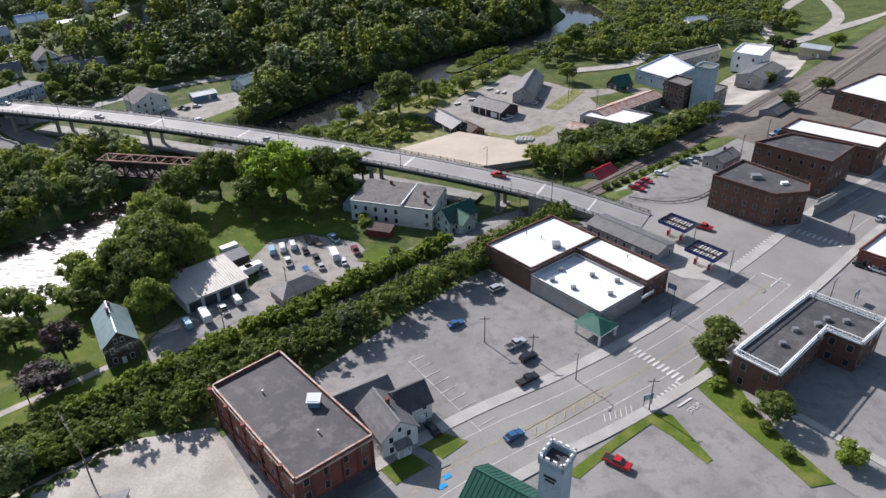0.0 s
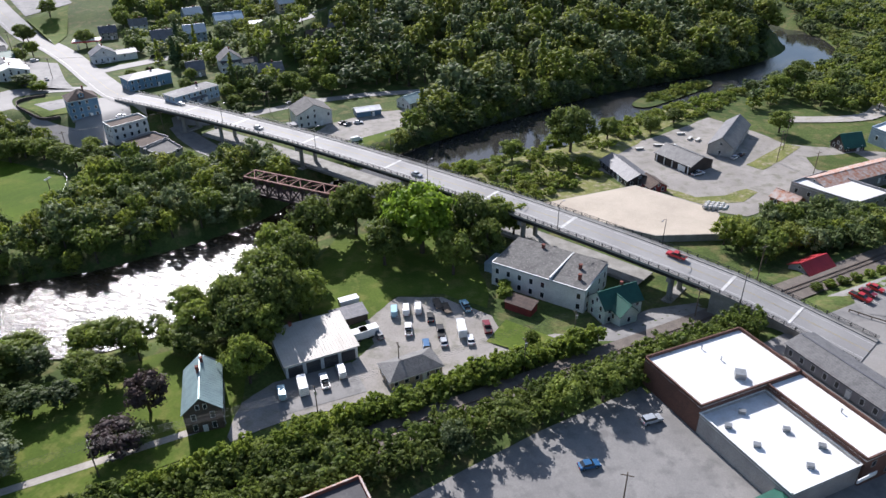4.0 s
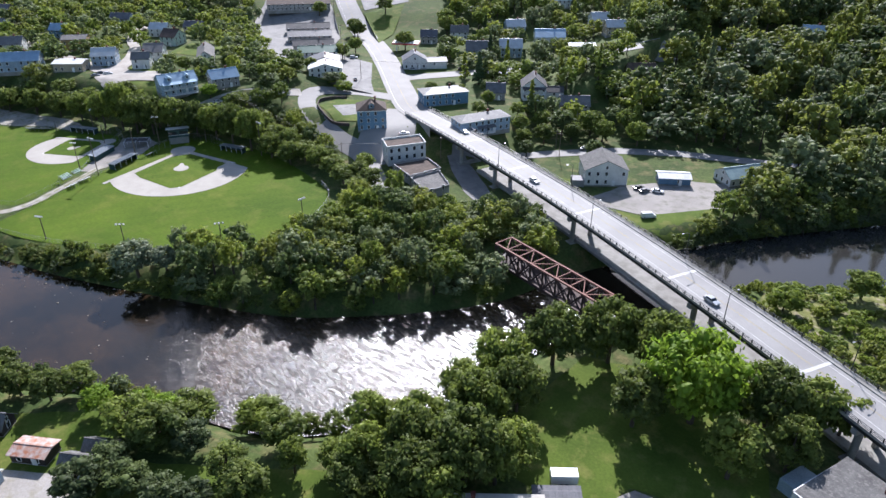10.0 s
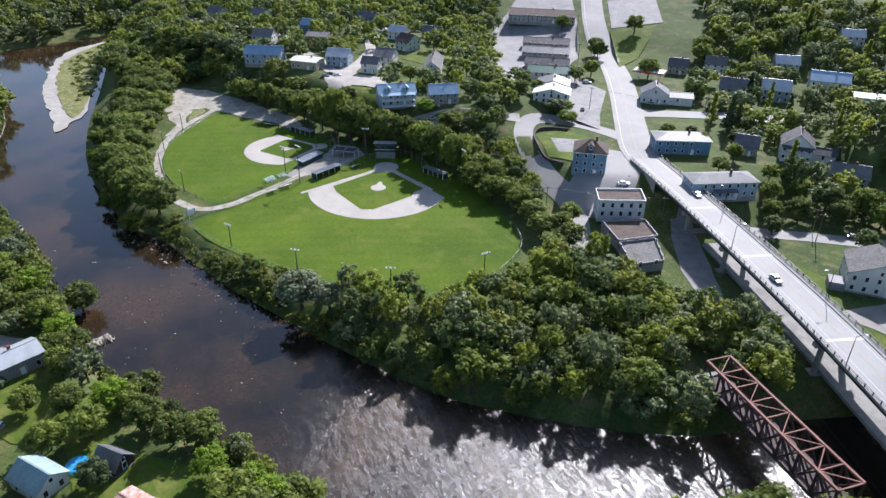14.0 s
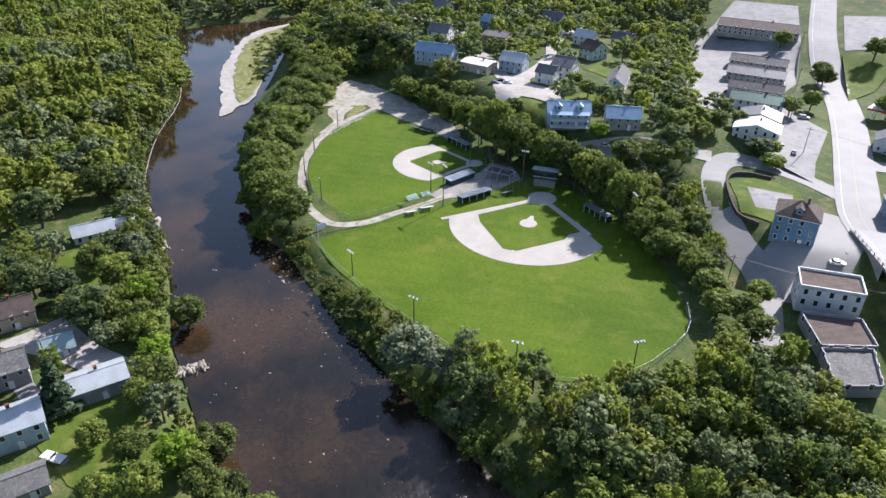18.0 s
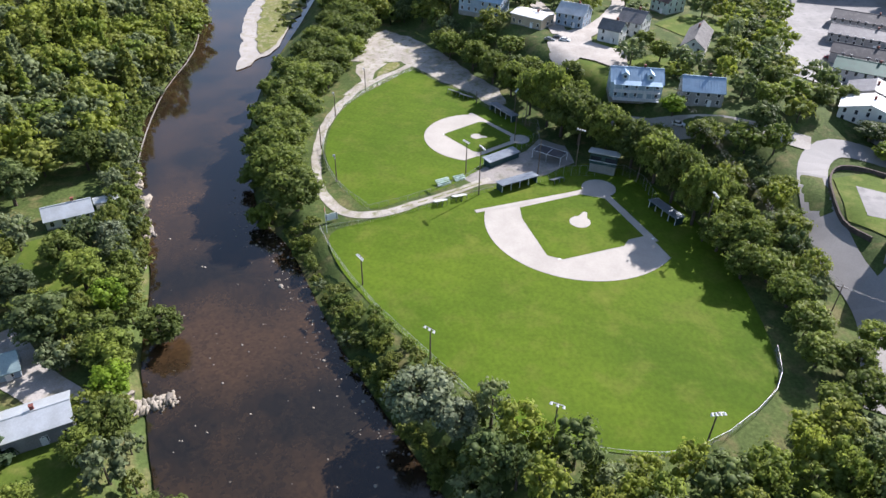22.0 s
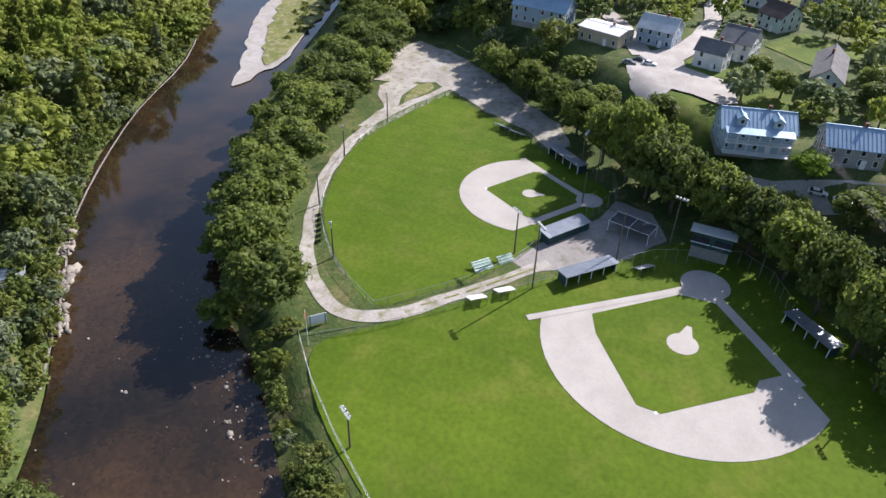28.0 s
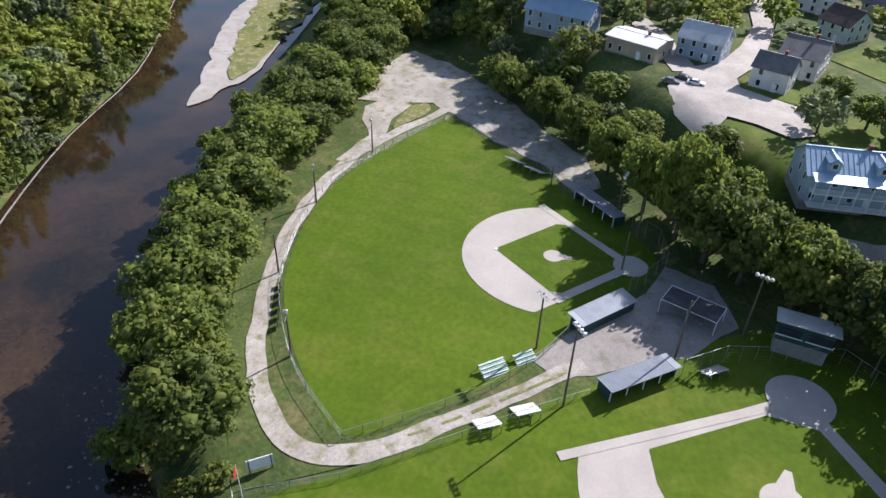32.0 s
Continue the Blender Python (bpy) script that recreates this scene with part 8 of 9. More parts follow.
def grove(name, label, spots, material, lumps, cards, size, conifers=0.0, category="trees", mats=()):
    """Many trees, too many to count, as one mesh: stems and leaf clumps of a few shapes, turned and scaled."""
    rng = np.random.default_rng(len(spots) + lumps)
    tall = sum(s[3] / s[2] for s in spots) / max(1, len(spots))
    wide = sum(s[2] for s in spots) / max(1, len(spots))
    kinds = [crown_arrays(rng, 1.0, tall, 0.16 * tall, round(lumps * 1.4), round(cards * 0.8), size * 0.9 / wide, lump=(0.22, 0.37)) for _ in range(6)]
    kinds.append(crown_arrays(rng, 0.55, tall * 1.3, 0.1, lumps + 6, cards, size / wide, cone=True))
    V, F3, F4, n = [], [], [], 0
    sv, sf, sn = M(), [], 0
    for i, (x, y, r, h) in enumerate(spots):
        v, f3, f4 = kinds[6] if rng.random() < conifers else kinds[i % 6]
        t = rng.uniform(0, 6.283)
        c, s = math.cos(t), math.sin(t)
        z = ground_z(x, y)
        w = np.empty_like(v)
        w[:, 0], w[:, 1], w[:, 2] = (v[:, 0] * c - v[:, 1] * s) * r + x, (v[:, 0] * s + v[:, 1] * c) * r + y, v[:, 2] * h / tall + z - 0.2
        V.append(w)
        F3.append(f3 + n)
        F4.append(f4 + n)
        n += len(v)
        sv.cyl((x, y, z - 0.6), (x, y, z + h * 0.6), 0.03 * h, 5, 0.012 * h)
    if not V:
        return
    me = quads_mesh(name, np.concatenate(V), np.concatenate(F3), np.concatenate(F4), material)
    if mats:
        for extra in mats:
            me.materials.append(extra)
        pick = np.maximum(0, rng.integers(-1, len(mats) + 1, len(spots))).astype(np.int32)
        me.polygons.foreach_set("material_index", np.concatenate([np.repeat(pick, [len(f) for f in F3]), np.repeat(pick, [len(f) for f in F4])]).astype(np.int32))
    ob = new(name, me)
    tagged(ob, label, category, kind="stuff")
    tagged(new(name + "_stems", sv.mesh("stems", BARK)), "trunks under " + label, "tree trunks", kind="stuff")


grove("trees_bankside", "bushy trees overhanging the river", BANKSIDE, LEAF, 11, 18, 0.5, mats=(LEAF_OLIVE, LEAF_YELLOW, LEAF_GREY))
grove("scrub_water_edge", "bushes leaning over the upstream water", SKIRT, LEAF_DARK, 9, 18, 0.5, mats=(LEAF, LEAF_GREY))
grove("trees_upstream_bank", "tall trees overhanging the upstream bank", UPSTREAM, LEAF, 13, 20, 0.6, mats=(LEAF_OLIVE, LEAF_DARK, LEAF_GREY))
for _poly, _sp, _rr, _hh, _mt, _lu, _ca, _sz, _nm, _lb in WOODS:
    _rnd = random.Random(len(_nm) * 13 + len(_poly))
    _xs, _ys = [p[0] for p in _poly], [p[1] for p in _poly]
    _spots = []
    _gx = min(_xs)
    while _gx < max(_xs):
        _gy = min(_ys)
        while _gy < max(_ys):
            _x, _y = _gx + _rnd.uniform(-0.42, 0.42) * _sp, _gy + _rnd.uniform(-0.42, 0.42) * _sp
            _gy += _sp
            if not inside(_x, _y, _poly) or inside(_x, _y, RIVER) and "bar" not in _nm and "island" not in _nm:
                continue
            _r = _rnd.uniform(*_rr)
            if "bar" in _nm or "island" in _nm or free(_x, _y, _r):
                if _x > -760 and _y < 700:
                    _spots.append((_x, _y, _r, _rnd.uniform(*_hh)))
        _gx += _sp
    grove(_nm, _lb, _spots, _mt, _lu, _ca, _sz, mats=(LEAF, LEAF_DARK, LEAF_GREY, LEAF_CONIFER) if _mt is LEAF_DARK else (LEAF_YELLOW, LEAF_OLIVE) if _mt is LEAF_BUSH else (LEAF_GREY, LEAF_YELLOW, LEAF_BUSH, LEAF_YELLOW) if "south" in _nm else (LEAF_OLIVE, LEAF_DARK, LEAF_YELLOW, LEAF_GREY, LEAF_DARK), conifers={"woodland_river_bend": 0.2, "woodland_south_bank": 0.3, "woodland_hillside": 0.12, "trees_hill_houses": 0.1}.get(_nm, 0.0))
for _d0, _d1, _x0, _x1, _rr, _hh, _nm, _lb in HEDGES:
    _rnd = random.Random(int(_x0))
    _spots = []
    for (_ax, _ay), (_bx, _by) in zip(_hedge[::2], _hedge[2::2]):
        if not _x0 < _ax < _x1:
            continue
        _d = Vector((_bx - _ax, _by - _ay)).normalized()
        for _k in range(4):
            _o = _d0 + (_d1 - _d0) * (_k + _rnd.random()) / 4
            _x, _y = _ax - _d.y * _o + _rnd.uniform(-0.8, 0.8), _ay + _d.x * _o + _rnd.uniform(-0.8, 0.8)
            _r = _rnd.uniform(*_rr)
            if (free(_x, _y, _r * 0.3) or _nm == "hedge_over_track") and _rnd.random() < 0.9:
                _spots.append((_x, _y, _r, _rnd.uniform(*_hh)))
    grove(_nm, _lb, _spots, LEAF_BUSH, 8, 17, 0.48, category="hedge", mats=(LEAF,))

# ---- stones in the river ----
_rng = np.random.default_rng(5)
_iv, _if = ico()
_V, _F, _n = [], [], 0
_rnd = random.Random(11)
_cnt = 0
while _cnt < 520:
    _k = _rnd.random()
    if _k < 0.55:
        _i = _rnd.randrange(26, 44)
        _b = NORTH_BANK[_i]
        _x, _y = _b[0] + _rnd.gauss(0, 4), _b[1] + _rnd.gauss(-2, 3)
    else:
        _x, _y = _rnd.uniform(-300, -100), _rnd.uniform(100, 240)
    if not inside(_x, _y, RIVER):
        continue
    _s = abs(_rnd.gauss(0.0, 0.14)) + 0.08
    _w = _iv * np.array([_s * _rnd.uniform(0.8, 1.5), _s * _rnd.uniform(0.8, 1.4), _s * 0.55]) + _rng.normal(0, 0.1 * _s, _iv.shape)
    _V.append(_w + np.array([_x, _y, WATERZ - 0.02]))
    _F.append(_if + _n)
    _n += len(_iv)
    _cnt += 1
tagged(new("river_stones", quads_mesh("river_stones", np.concatenate(_V), np.concatenate(_F), np.zeros((0, 4), int), ROCK)), "pale stones breaking the shallow water", "stones", kind="stuff")
_V, _F, _n = [], [], 0
for _i in range(420):
    _bx, _by, _dx, _dy = ((-223, 108.5, -2, 10), (-293, 96, 8, 3), (-306, 92.5, 8, 2), (-320, 87, 8, 2))[_i % 4]
    _t = _rnd.random()
    _x, _y, _s = _bx + _dx * (_t - 0.2) + _rnd.gauss(0, 1.1 - 0.5 * _t), _by + _dy * _t + _rnd.gauss(0, 0.7), _rnd.uniform(0.3, 1.5 - 0.7 * _t)
    _w = _iv * np.array([_s * _rnd.uniform(0.9, 2.0), _s * _rnd.uniform(0.6, 1.0), _s * 0.7]) + _rng.normal(0, 0.3 * _s, _iv.shape)
    _V.append(_w + np.array([_x, _y, max(WATERZ, ground_z(_x, _y)) + 0.05]))
    _F.append(_if + _n)
    _n += len(_iv)
tagged(new("bank_rocks", quads_mesh("bank_rocks", np.concatenate(_V), np.concatenate(_F), np.zeros((0, 4), int), ROCK)), "pale broken rocks along the river bank", "rocks", kind="stuff")


# ---- vehicles ----
PAINT = {}
for _nm, _c in (("white", (0.72, 0.73, 0.74)), ("silver", (0.42, 0.44, 0.46)), ("black", (0.02, 0.021, 0.024)), ("red", (0.45, 0.02, 0.025)), ("blue", (0.03, 0.12, 0.26)), ("grey", (0.14, 0.15, 0.16)),
                ("green", (0.05, 0.12, 0.1)), ("pale blue", (0.28, 0.48, 0.58)), ("maroon", (0.2, 0.02, 0.035))):
    PAINT[_nm] = mat("car_paint_" + _nm.replace(" ", "_"), _c, tuple(x * 0.92 for x in _c), rough=0.28, s1=1, s2=6, bump=0, metal=0.15, coords="obj", grain=0.03, spec=0.6)
TAIL = mat("tail_lamp", (0.4, 0.01, 0.01), rough=0.2, s1=3, s2=9, bump=0, coords="obj")
_CAR = {}


def loft(sections, half, tuck=0.0):
    """A body from a side outline: (x, z) corners, narrower towards the top by tuck."""
    m = M()
    zs = [z for _x, z in sections]
    lo, hi = min(zs), max(zs)
    n = len(sections)
    for sg in (-1, 1):
        for x, z in sections:
            m.v.append((x, sg * (half - tuck * (z - lo) / max(1e-6, hi - lo)), z))
    m.f = [tuple(range(n)), tuple(range(2 * n - 1, n - 1, -1))] + [((i + 1) % n, i, n + i, n + (i + 1) % n) for i in range(n)]
    return m


SHAPES = {"car": ([(-2.2, 0.35), (2.2, 0.35), (2.28, 0.62), (2.1, 0.82), (0.95, 0.95), (-1.7, 0.98), (-2.2, 0.9), (-2.27, 0.6)], [(-1.75, 0.97), (0.95, 0.94), (0.25, 1.4), (-1.15, 1.42)], 0.9, (1.35, -1.35)),
          "wagon": ([(-2.3, 0.4), (2.3, 0.4), (2.38, 0.75), (2.2, 0.98), (1.1, 1.1), (-2.2, 1.12), (-2.36, 0.75)], [(-2.2, 1.1), (1.1, 1.08), (0.4, 1.66), (-1.95, 1.7)], 0.93, (1.45, -1.4)),
          "pickup": ([(-2.8, 0.5), (2.75, 0.5), (2.85, 0.85), (2.7, 1.1), (1.45, 1.2), (-0.75, 1.2), (-0.75, 1.05), (-2.85, 1.08), (-2.88, 0.8)], [(-0.75, 1.18), (1.4, 1.18), (0.75, 1.8), (-0.6, 1.82)], 0.98, (1.75, -1.75)),
          "van": ([(-2.6, 0.4), (2.6, 0.4), (2.7, 0.9), (2.3, 1.2), (1.75, 1.3), (-2.6, 1.32), (-2.68, 0.8)], [(-2.6, 1.3), (1.75, 1.28), (1.05, 2.1), (-2.5, 2.15)], 0.98, (1.7, -1.7))}


def vehicle(kind, colour, x, y, rot, z=None, lab="parked", slot="parked vehicles"):
    key = (kind, colour)
    if key not in _CAR:
        low, top, half, axles = SHAPES[kind]
        roofz = max(p[1] for p in top)
        rx = [p[0] for p in top if p[1] > roofz - 0.1]
        meshes = {"body": loft(low, half, 0.06).mesh("body", PAINT[colour])}
        if kind == "van":
            meshes["upper"] = loft(top, half - 0.08, 0.12).mesh("upper", PAINT[colour])
            meshes["windscreen"] = M().add([(1.72, -0.8, 1.32), (1.72, 0.8, 1.32), (1.1, 0.72, 2.02), (1.1, -0.72, 2.02), (1.76, -0.8, 1.32), (1.76, 0.8, 1.32), (1.14, 0.72, 2.02), (1.14, -0.72, 2.02)],
                                           [(4, 5, 6, 7), (3, 2, 1, 0), (0, 1, 5, 4), (2, 3, 7, 6), (1, 2, 6, 5), (3, 0, 4, 7)]).mesh("windscreen", GLASS)
        else:
            meshes["side_glass"] = loft(top, half - 0.08, 0.14).mesh("side_glass", GLASS)
        meshes["roof"] = M().box(min(rx) - 0.03, -half + 0.2, roofz - 0.03, max(rx) + 0.03, half - 0.2, roofz + 0.04).mesh("roof", PAINT[colour])
        if kind == "pickup":
            meshes["cargo_bed"] = M().box(-2.75, -0.8, 1.0, -0.85, 0.8, 1.1).mesh("cargo_bed", RUBBER)
        meshes["wheel"] = M().cyl((0, -0.12, 0), (0, 0.12, 0), 0.36, 14).mesh("wheel", RUBBER)
        meshes["rim"] = M().cyl((0, -0.13, 0), (0, 0.13, 0), 0.2, 10).mesh("rim", CHROME)
        meshes["headlight"] = M().box(-0.06, -0.2, -0.09, 0.06, 0.2, 0.09).mesh("headlight", LAMPW)
        meshes["tail_light"] = M().box(-0.05, -0.14, -0.14, 0.05, 0.14, 0.14).mesh("tail_light", TAIL)
        _CAR[key] = meshes
    low, top, half, axles = SHAPES[kind]
    ms = _CAR[key]
    ob = thing({"car": "car", "wagon": "car", "pickup": "pickup_truck", "van": "van"}[kind], x, y, (ground_z(x, y) + 0.16) if z is None else z, rot,
               {"car": "%s saloon car, %s", "wagon": "%s estate car, %s", "pickup": "%s pickup truck, %s", "van": "%s panel van, %s"}[kind] % (colour, lab), "van" if kind == "van" else "truck" if kind == "pickup" else "car", slot)
    for k in ("body", "side_glass", "upper", "windscreen", "roof", "cargo_bed"):
        if k in ms:
            o = new(k, ms[k])
            o.parent = ob
    for ax in axles:
        for sy in (-1, 1):
            w = piece("wheel", ms["wheel"], ob, ax, sy * (half - 0.1), 0.36)
            piece("rim", ms["rim"], w, 0, sy * 0.005, 0)
    for sy in (-1, 1):
        piece("headlight", ms["headlight"], ob, max(p[0] for p in low) - 0.07, sy * (half - 0.3), 0.72)
        piece("tail_light", ms["tail_light"], ob, min(p[0] for p in low) + 0.04, sy * (half - 0.25), 0.8)
    return ob


_LOT, _YARD = "parked in the shop's car park", "parked in the gravel yard"
for _a in (("pickup", "silver", 17.5, 134.5, 35, None, _LOT), ("wagon", "black", 20, 129.5, 35, None, _LOT), ("pickup", "black", 19, 121.5, 35, None, _LOT), ("wagon", "silver", 14.5, 159, 35, None, _LOT), ("car", "blue", 3, 143, 30, None, _LOT),
           ("pickup", "red", 34, 97, -35, None, "parked at the corner"), ("car", "blue", 14.5, 104.5, 36, None, "standing on the main street"), ("car", "black", 118, 168.5, -45, None, "parked beside a store"), ("car", "white", 121, 166, -45, None, "parked beside a store"),
           ("car", "silver", 124, 163, -45, None, "parked beside a store"), ("pickup", "red", 67, 221, -40, None, "parked by the railway"), ("car", "maroon", 69.5, 224, -40, None, "parked by the railway"), ("car", "red", 72, 227, -40, None, "parked by the railway"),
           ("car", "white", 78.5, 233, -40, None, "parked by the railway"), ("car", "black", 90, 242.5, -40, None, "parked by the railway"), ("car", "silver", 93, 244, -40, None, "parked by the railway"), ("car", "grey", 96, 246, -40, None, "parked by the railway"),
           ("wagon", "silver", 133, 268, 40, 6.2, "parked behind brick blocks"), ("wagon", "blue", 137, 272, 40, 6.2, "parked behind brick blocks"), ("car", "silver", 138, 196, 42, None, "standing on the main street"), ("car", "black", -2.2, 106.6, 122, None, "parked by a white house"),
           ("van", "pale blue", -69, 151.5, 125, None, _YARD), ("pickup", "white", -61, 158, 125, None, _YARD), ("van", "white", -58.5, 162.5, 125, None, _YARD), ("wagon", "grey", -55, 179, 130, None, _YARD), ("van", "pale blue", -54.5, 190, 110, None, _YARD),
           ("van", "white", -51.5, 191.5, 110, None, _YARD), ("van", "white", -48.5, 193, 110, None, _YARD), ("pickup", "white", -48, 183, 110, None, _YARD), ("pickup", "black", -39.5, 184.5, 112, None, _YARD), ("pickup", "silver", -35, 188.5, 112, None, _YARD),
           ("pickup", "maroon", -28, 189.5, 112, None, _YARD), ("pickup", "pale blue", -36, 197.5, 125, None, _YARD), ("car", "white", -135, 119.5, 60, None, "parked on a gravel drive"), ("car", "black", -130, 331, 70, None, "parked by a grey house"),
           ("car", "grey", -127, 330, 70, None, "parked by a grey house"), ("car", "white", -123, 333, 20, None, "parked by a grey house"), ("car", "white", -387, 242, 60, None, "parked between houses"), ("car", "black", -390, 240, 60, None, "parked between houses"),
           ("car", "grey", -388, 236, 60, None, "parked between houses"), ("car", "white", -318, 263, 60, None, "parked on a house street"), ("car", "white", -314, 267, 60, None, "parked on a house street"), ("car", "silver", -294, 371, 40, None, "standing on the west road"),
           ("car", "silver", -252, 400, 50, None, "parked by the branch road"), ("car", "black", -276, 392, 50, None, "standing on the branch road"), ("pickup", "black", -306, 330, 60, None, "parked by a shop"), ("car", "white", -352, 352, 60, None, "parked behind shops"),
           ("car", "grey", -168, 352, 50, None, "standing on the shaded road"), ("car", "white", 44, 330, 60, None, "parked in the timber yard"), ("car", "black", 47, 334, 60, None, "parked in the timber yard"), ("pickup", "white", 29, 309, 40, None, "parked by the open barn"),
           *((k, c, x, y, r, None, "parked behind the west road's shops") for k, c, x, y, r in (("car", "silver", -344, 333, 50), ("car", "red", -372, 348, 50),
             ("car", "grey", -300, 334, 140), ("wagon", "silver", -334, 362, 50), ("car", "white", -228, 300, 60))),
           ("car", "black", -44, 190, 110, None, _YARD), ("wagon", "blue", -41.5, 178, 112, None, _YARD), ("car", "silver", -37.5, 180.5, 112, None, _YARD), ("car", "white", -31, 183, 112, None, _YARD),
           ("van", "white", -115, 311, 50, None, "parked by the gravel yard")):
    vehicle(*_a)
for _s, _o, _k, _c, _l in ((146, 2.6, "car", "silver", "standing on the bridge"), (52, -2.4, "pickup", "red", "standing on the bridge"), (232, 2.4, "car", "silver", "standing on the bridge"), (290, -2.4, "car", "white", "standing at the bridge's far end")):
    _p, _r = on_deck(_s, _o)
    vehicle(_k, _c, _p.x, _p.y, _r + (0 if _o < 0 else 180), _p.z + 0.02, _l, "vehicles on the bridge")
vehicle("pickup", "red", 81, 192, -35, None, "standing at the bridge's foot", "vehicles on the bridge")
for _x, _y, _r in ((-65, 154.5, 125), (-34.2, 186.2, 112)):
    _b = thing("camper_trailer", _x, _y, ground_z(_x, _y) + 0.12, _r, "white camper trailer parked in the gravel yard", "trailer", "campers in the yard")
    part("body", M().prism([(-2.9, -1.1), (2.5, -1.1), (2.9, -0.7), (2.9, 0.7), (2.5, 1.1), (-2.9, 1.1)], 0.55, 2.5), WHITEP, _b)
    part("roof", M().box(-2.7, -1.0, 2.5, 2.5, 1.0, 2.65), WHITEP, _b)
    part("window", M().box(-1.2, -1.14, 1.3, 0.6, -1.1, 1.9), GLASS, _b)
    part("drawbar", M().beam((2.8, 0, 0.5), (4.0, 0, 0.5), 0.1), DARKSTEEL, _b)
    for _k in (-1, 1):
        part("wheel", M().cyl((-0.3, _k * 0.95, 0.35), (-0.3, _k * 1.12, 0.35), 0.35, 12), RUBBER, _b)
for _x, _y, _r in ((-41, 195.5, 120), (-44, 197, 120)):
    _b = thing("flat_trailer", _x, _y, ground_z(_x, _y) + 0.12, _r, "low timber flat trailer in the yard's shade", "trailer", "flat trailers")
    part("bed", M().box(-2.6, -1.0, 0.5, 2.6, 1.0, 0.7), WOOD, _b)
    part("drawbar", M().beam((2.6, 0, 0.55), (4.0, 0, 0.5), 0.12), DARKSTEEL, _b)
    for _k in (-1, 1):
        part("wheel", M().cyl((-0.4, _k * 0.9, 0.35), (-0.4, _k * 1.12, 0.35), 0.35, 12), RUBBER, _b)

# ---- ball-field furniture ----
def light_pole(x, y, h, rot, heads=4, label="tall timber pole with floodlights at the ball field", z=0.0):
    ob = thing("floodlight_pole", x, y, z, rot, label, "floodlight", "floodlight poles")
    part("pole", M().cyl((0, 0, -0.3), (0, 0, h), 0.2, 8, 0.13), WOOD, ob)
    if heads:
        arm = part("cross_arm", M().beam((-1.3, 0, h - 0.3), (1.3, 0, h - 0.3), 0.14), GREYSTEEL, ob)
        for i in range(heads):
            u = -1.2 + 2.4 * i / max(1, heads - 1)
            part("floodlight", M().cyl((u, -0.05, h - 0.15), (u, -0.5, h - 0.5), 0.16, 10, 0.36), LAMPW, arm)
    return ob


for _x, _y, _h, _r, _k in ((-255, 158.4, 9, 30, 4), (-225.1, 172.4, 11.5, 45, 3), (-202, 193.6, 12.1, 60, 3), (-196.7, 221.6, 12.7, 90, 4), (-265.8, 251.1, 15.3, 180, 4), (-300.7, 245, 12, 200, 3), (-310.8, 227.8, 13, 230, 4), (-295.3, 193.7, 16.2, 200, 4), (-308, 191.5, 11.9, 30, 4),
                           (-347.4, 214.6, 11.3, 150, 3), (-341.2, 217.5, 9.5, 150, 0), (-328.7, 145.9, 9, 0, 0), (-353.8, 150.2, 9, 0, 1), (-376.4, 161.4, 9, 0, 1), (-306.6, 151.3, 9, 0, 1), (-361.5, 202.9, 5, 0, 0), (-329.4, 211.3, 9, 0, 0), (-304.7, 213.8, 13, 0, 0)):
    light_pole(_x, _y, _h, _r, _k)


def dugout(x, y, rot, length, depth=3.2, label="long green dugout with a ribbed grey roof"):
    ob = thing("dugout", x, y, 0.05, rot, label, "dugout", "dugouts")
    part("back_wall", M().box(-length / 2, depth / 2 - 0.15, 0, length / 2, depth / 2, 2.3), DGREEN, ob)
    for sg in (-1, 1):
        part("end_wall", M().box(sg * length / 2 - 0.08, -depth / 2 + 0.4, 0, sg * length / 2 + 0.08, depth / 2 - 0.16, 2.3), DGREEN, ob)
    n = 5
    for i in range(n):
        u = -length / 2 + 0.1 + (length - 0.2) * i / (n - 1)
        part("post", M().box(u - 0.07, -depth / 2 + 0.1, 0, u + 0.07, -depth / 2 + 0.24, 2.6), WHITEP, ob)
    rf = part("roof", M().slab((-length / 2 - 0.3, -depth / 2 - 0.4, 2.75), (length / 2 + 0.3, -depth / 2 - 0.4, 2.75), (length / 2 + 0.3, depth / 2 + 0.3, 2.35), (-length / 2 - 0.3, depth / 2 + 0.3, 2.35), 0.12), ROOFGREY, ob)
    rb = M()
    for i in range(int(length / 0.45)):
        u = -length / 2 - 0.2 + 0.45 * i
        rb.beam((u, -depth / 2 - 0.4, 2.78), (u, depth / 2 + 0.3, 2.38), 0.06, 0.07)
    tagged(part("roof_ribs", rb, ROOFGREY, rf), kind="stuff")
    part("bench", M().box(-length / 2 + 0.5, depth / 2 - 0.7, 0.4, length / 2 - 0.5, depth / 2 - 0.25, 0.48), WOOD, ob)


DGREEN = mat("dark_green_boards", (0.03, 0.075, 0.07), (0.022, 0.055, 0.052), rough=0.7, s1=0.5, s2=4, bump=0.2, pattern="boards", pscale=1.5, coords="obj")
ROOFGREY = mat("ribbed_grey_roof", (0.30, 0.33, 0.36), (0.25, 0.275, 0.30), rough=0.4, s1=0.5, s2=4, bump=0.1, metal=0.3, coords="obj", grain=0.08)
dugout(-315.6, 204.2, 301, 12.5)
dugout(-299.9, 206.3, 113, 13)
dugout(-350.5, 211.3, 27, 13)
dugout(-279.6, 245.9, 21, 11)
_b = thing("press_box", -306.4, 235.2, 0.05, 62, "dark green announcers' box with a pale roof on a block base", "press box")
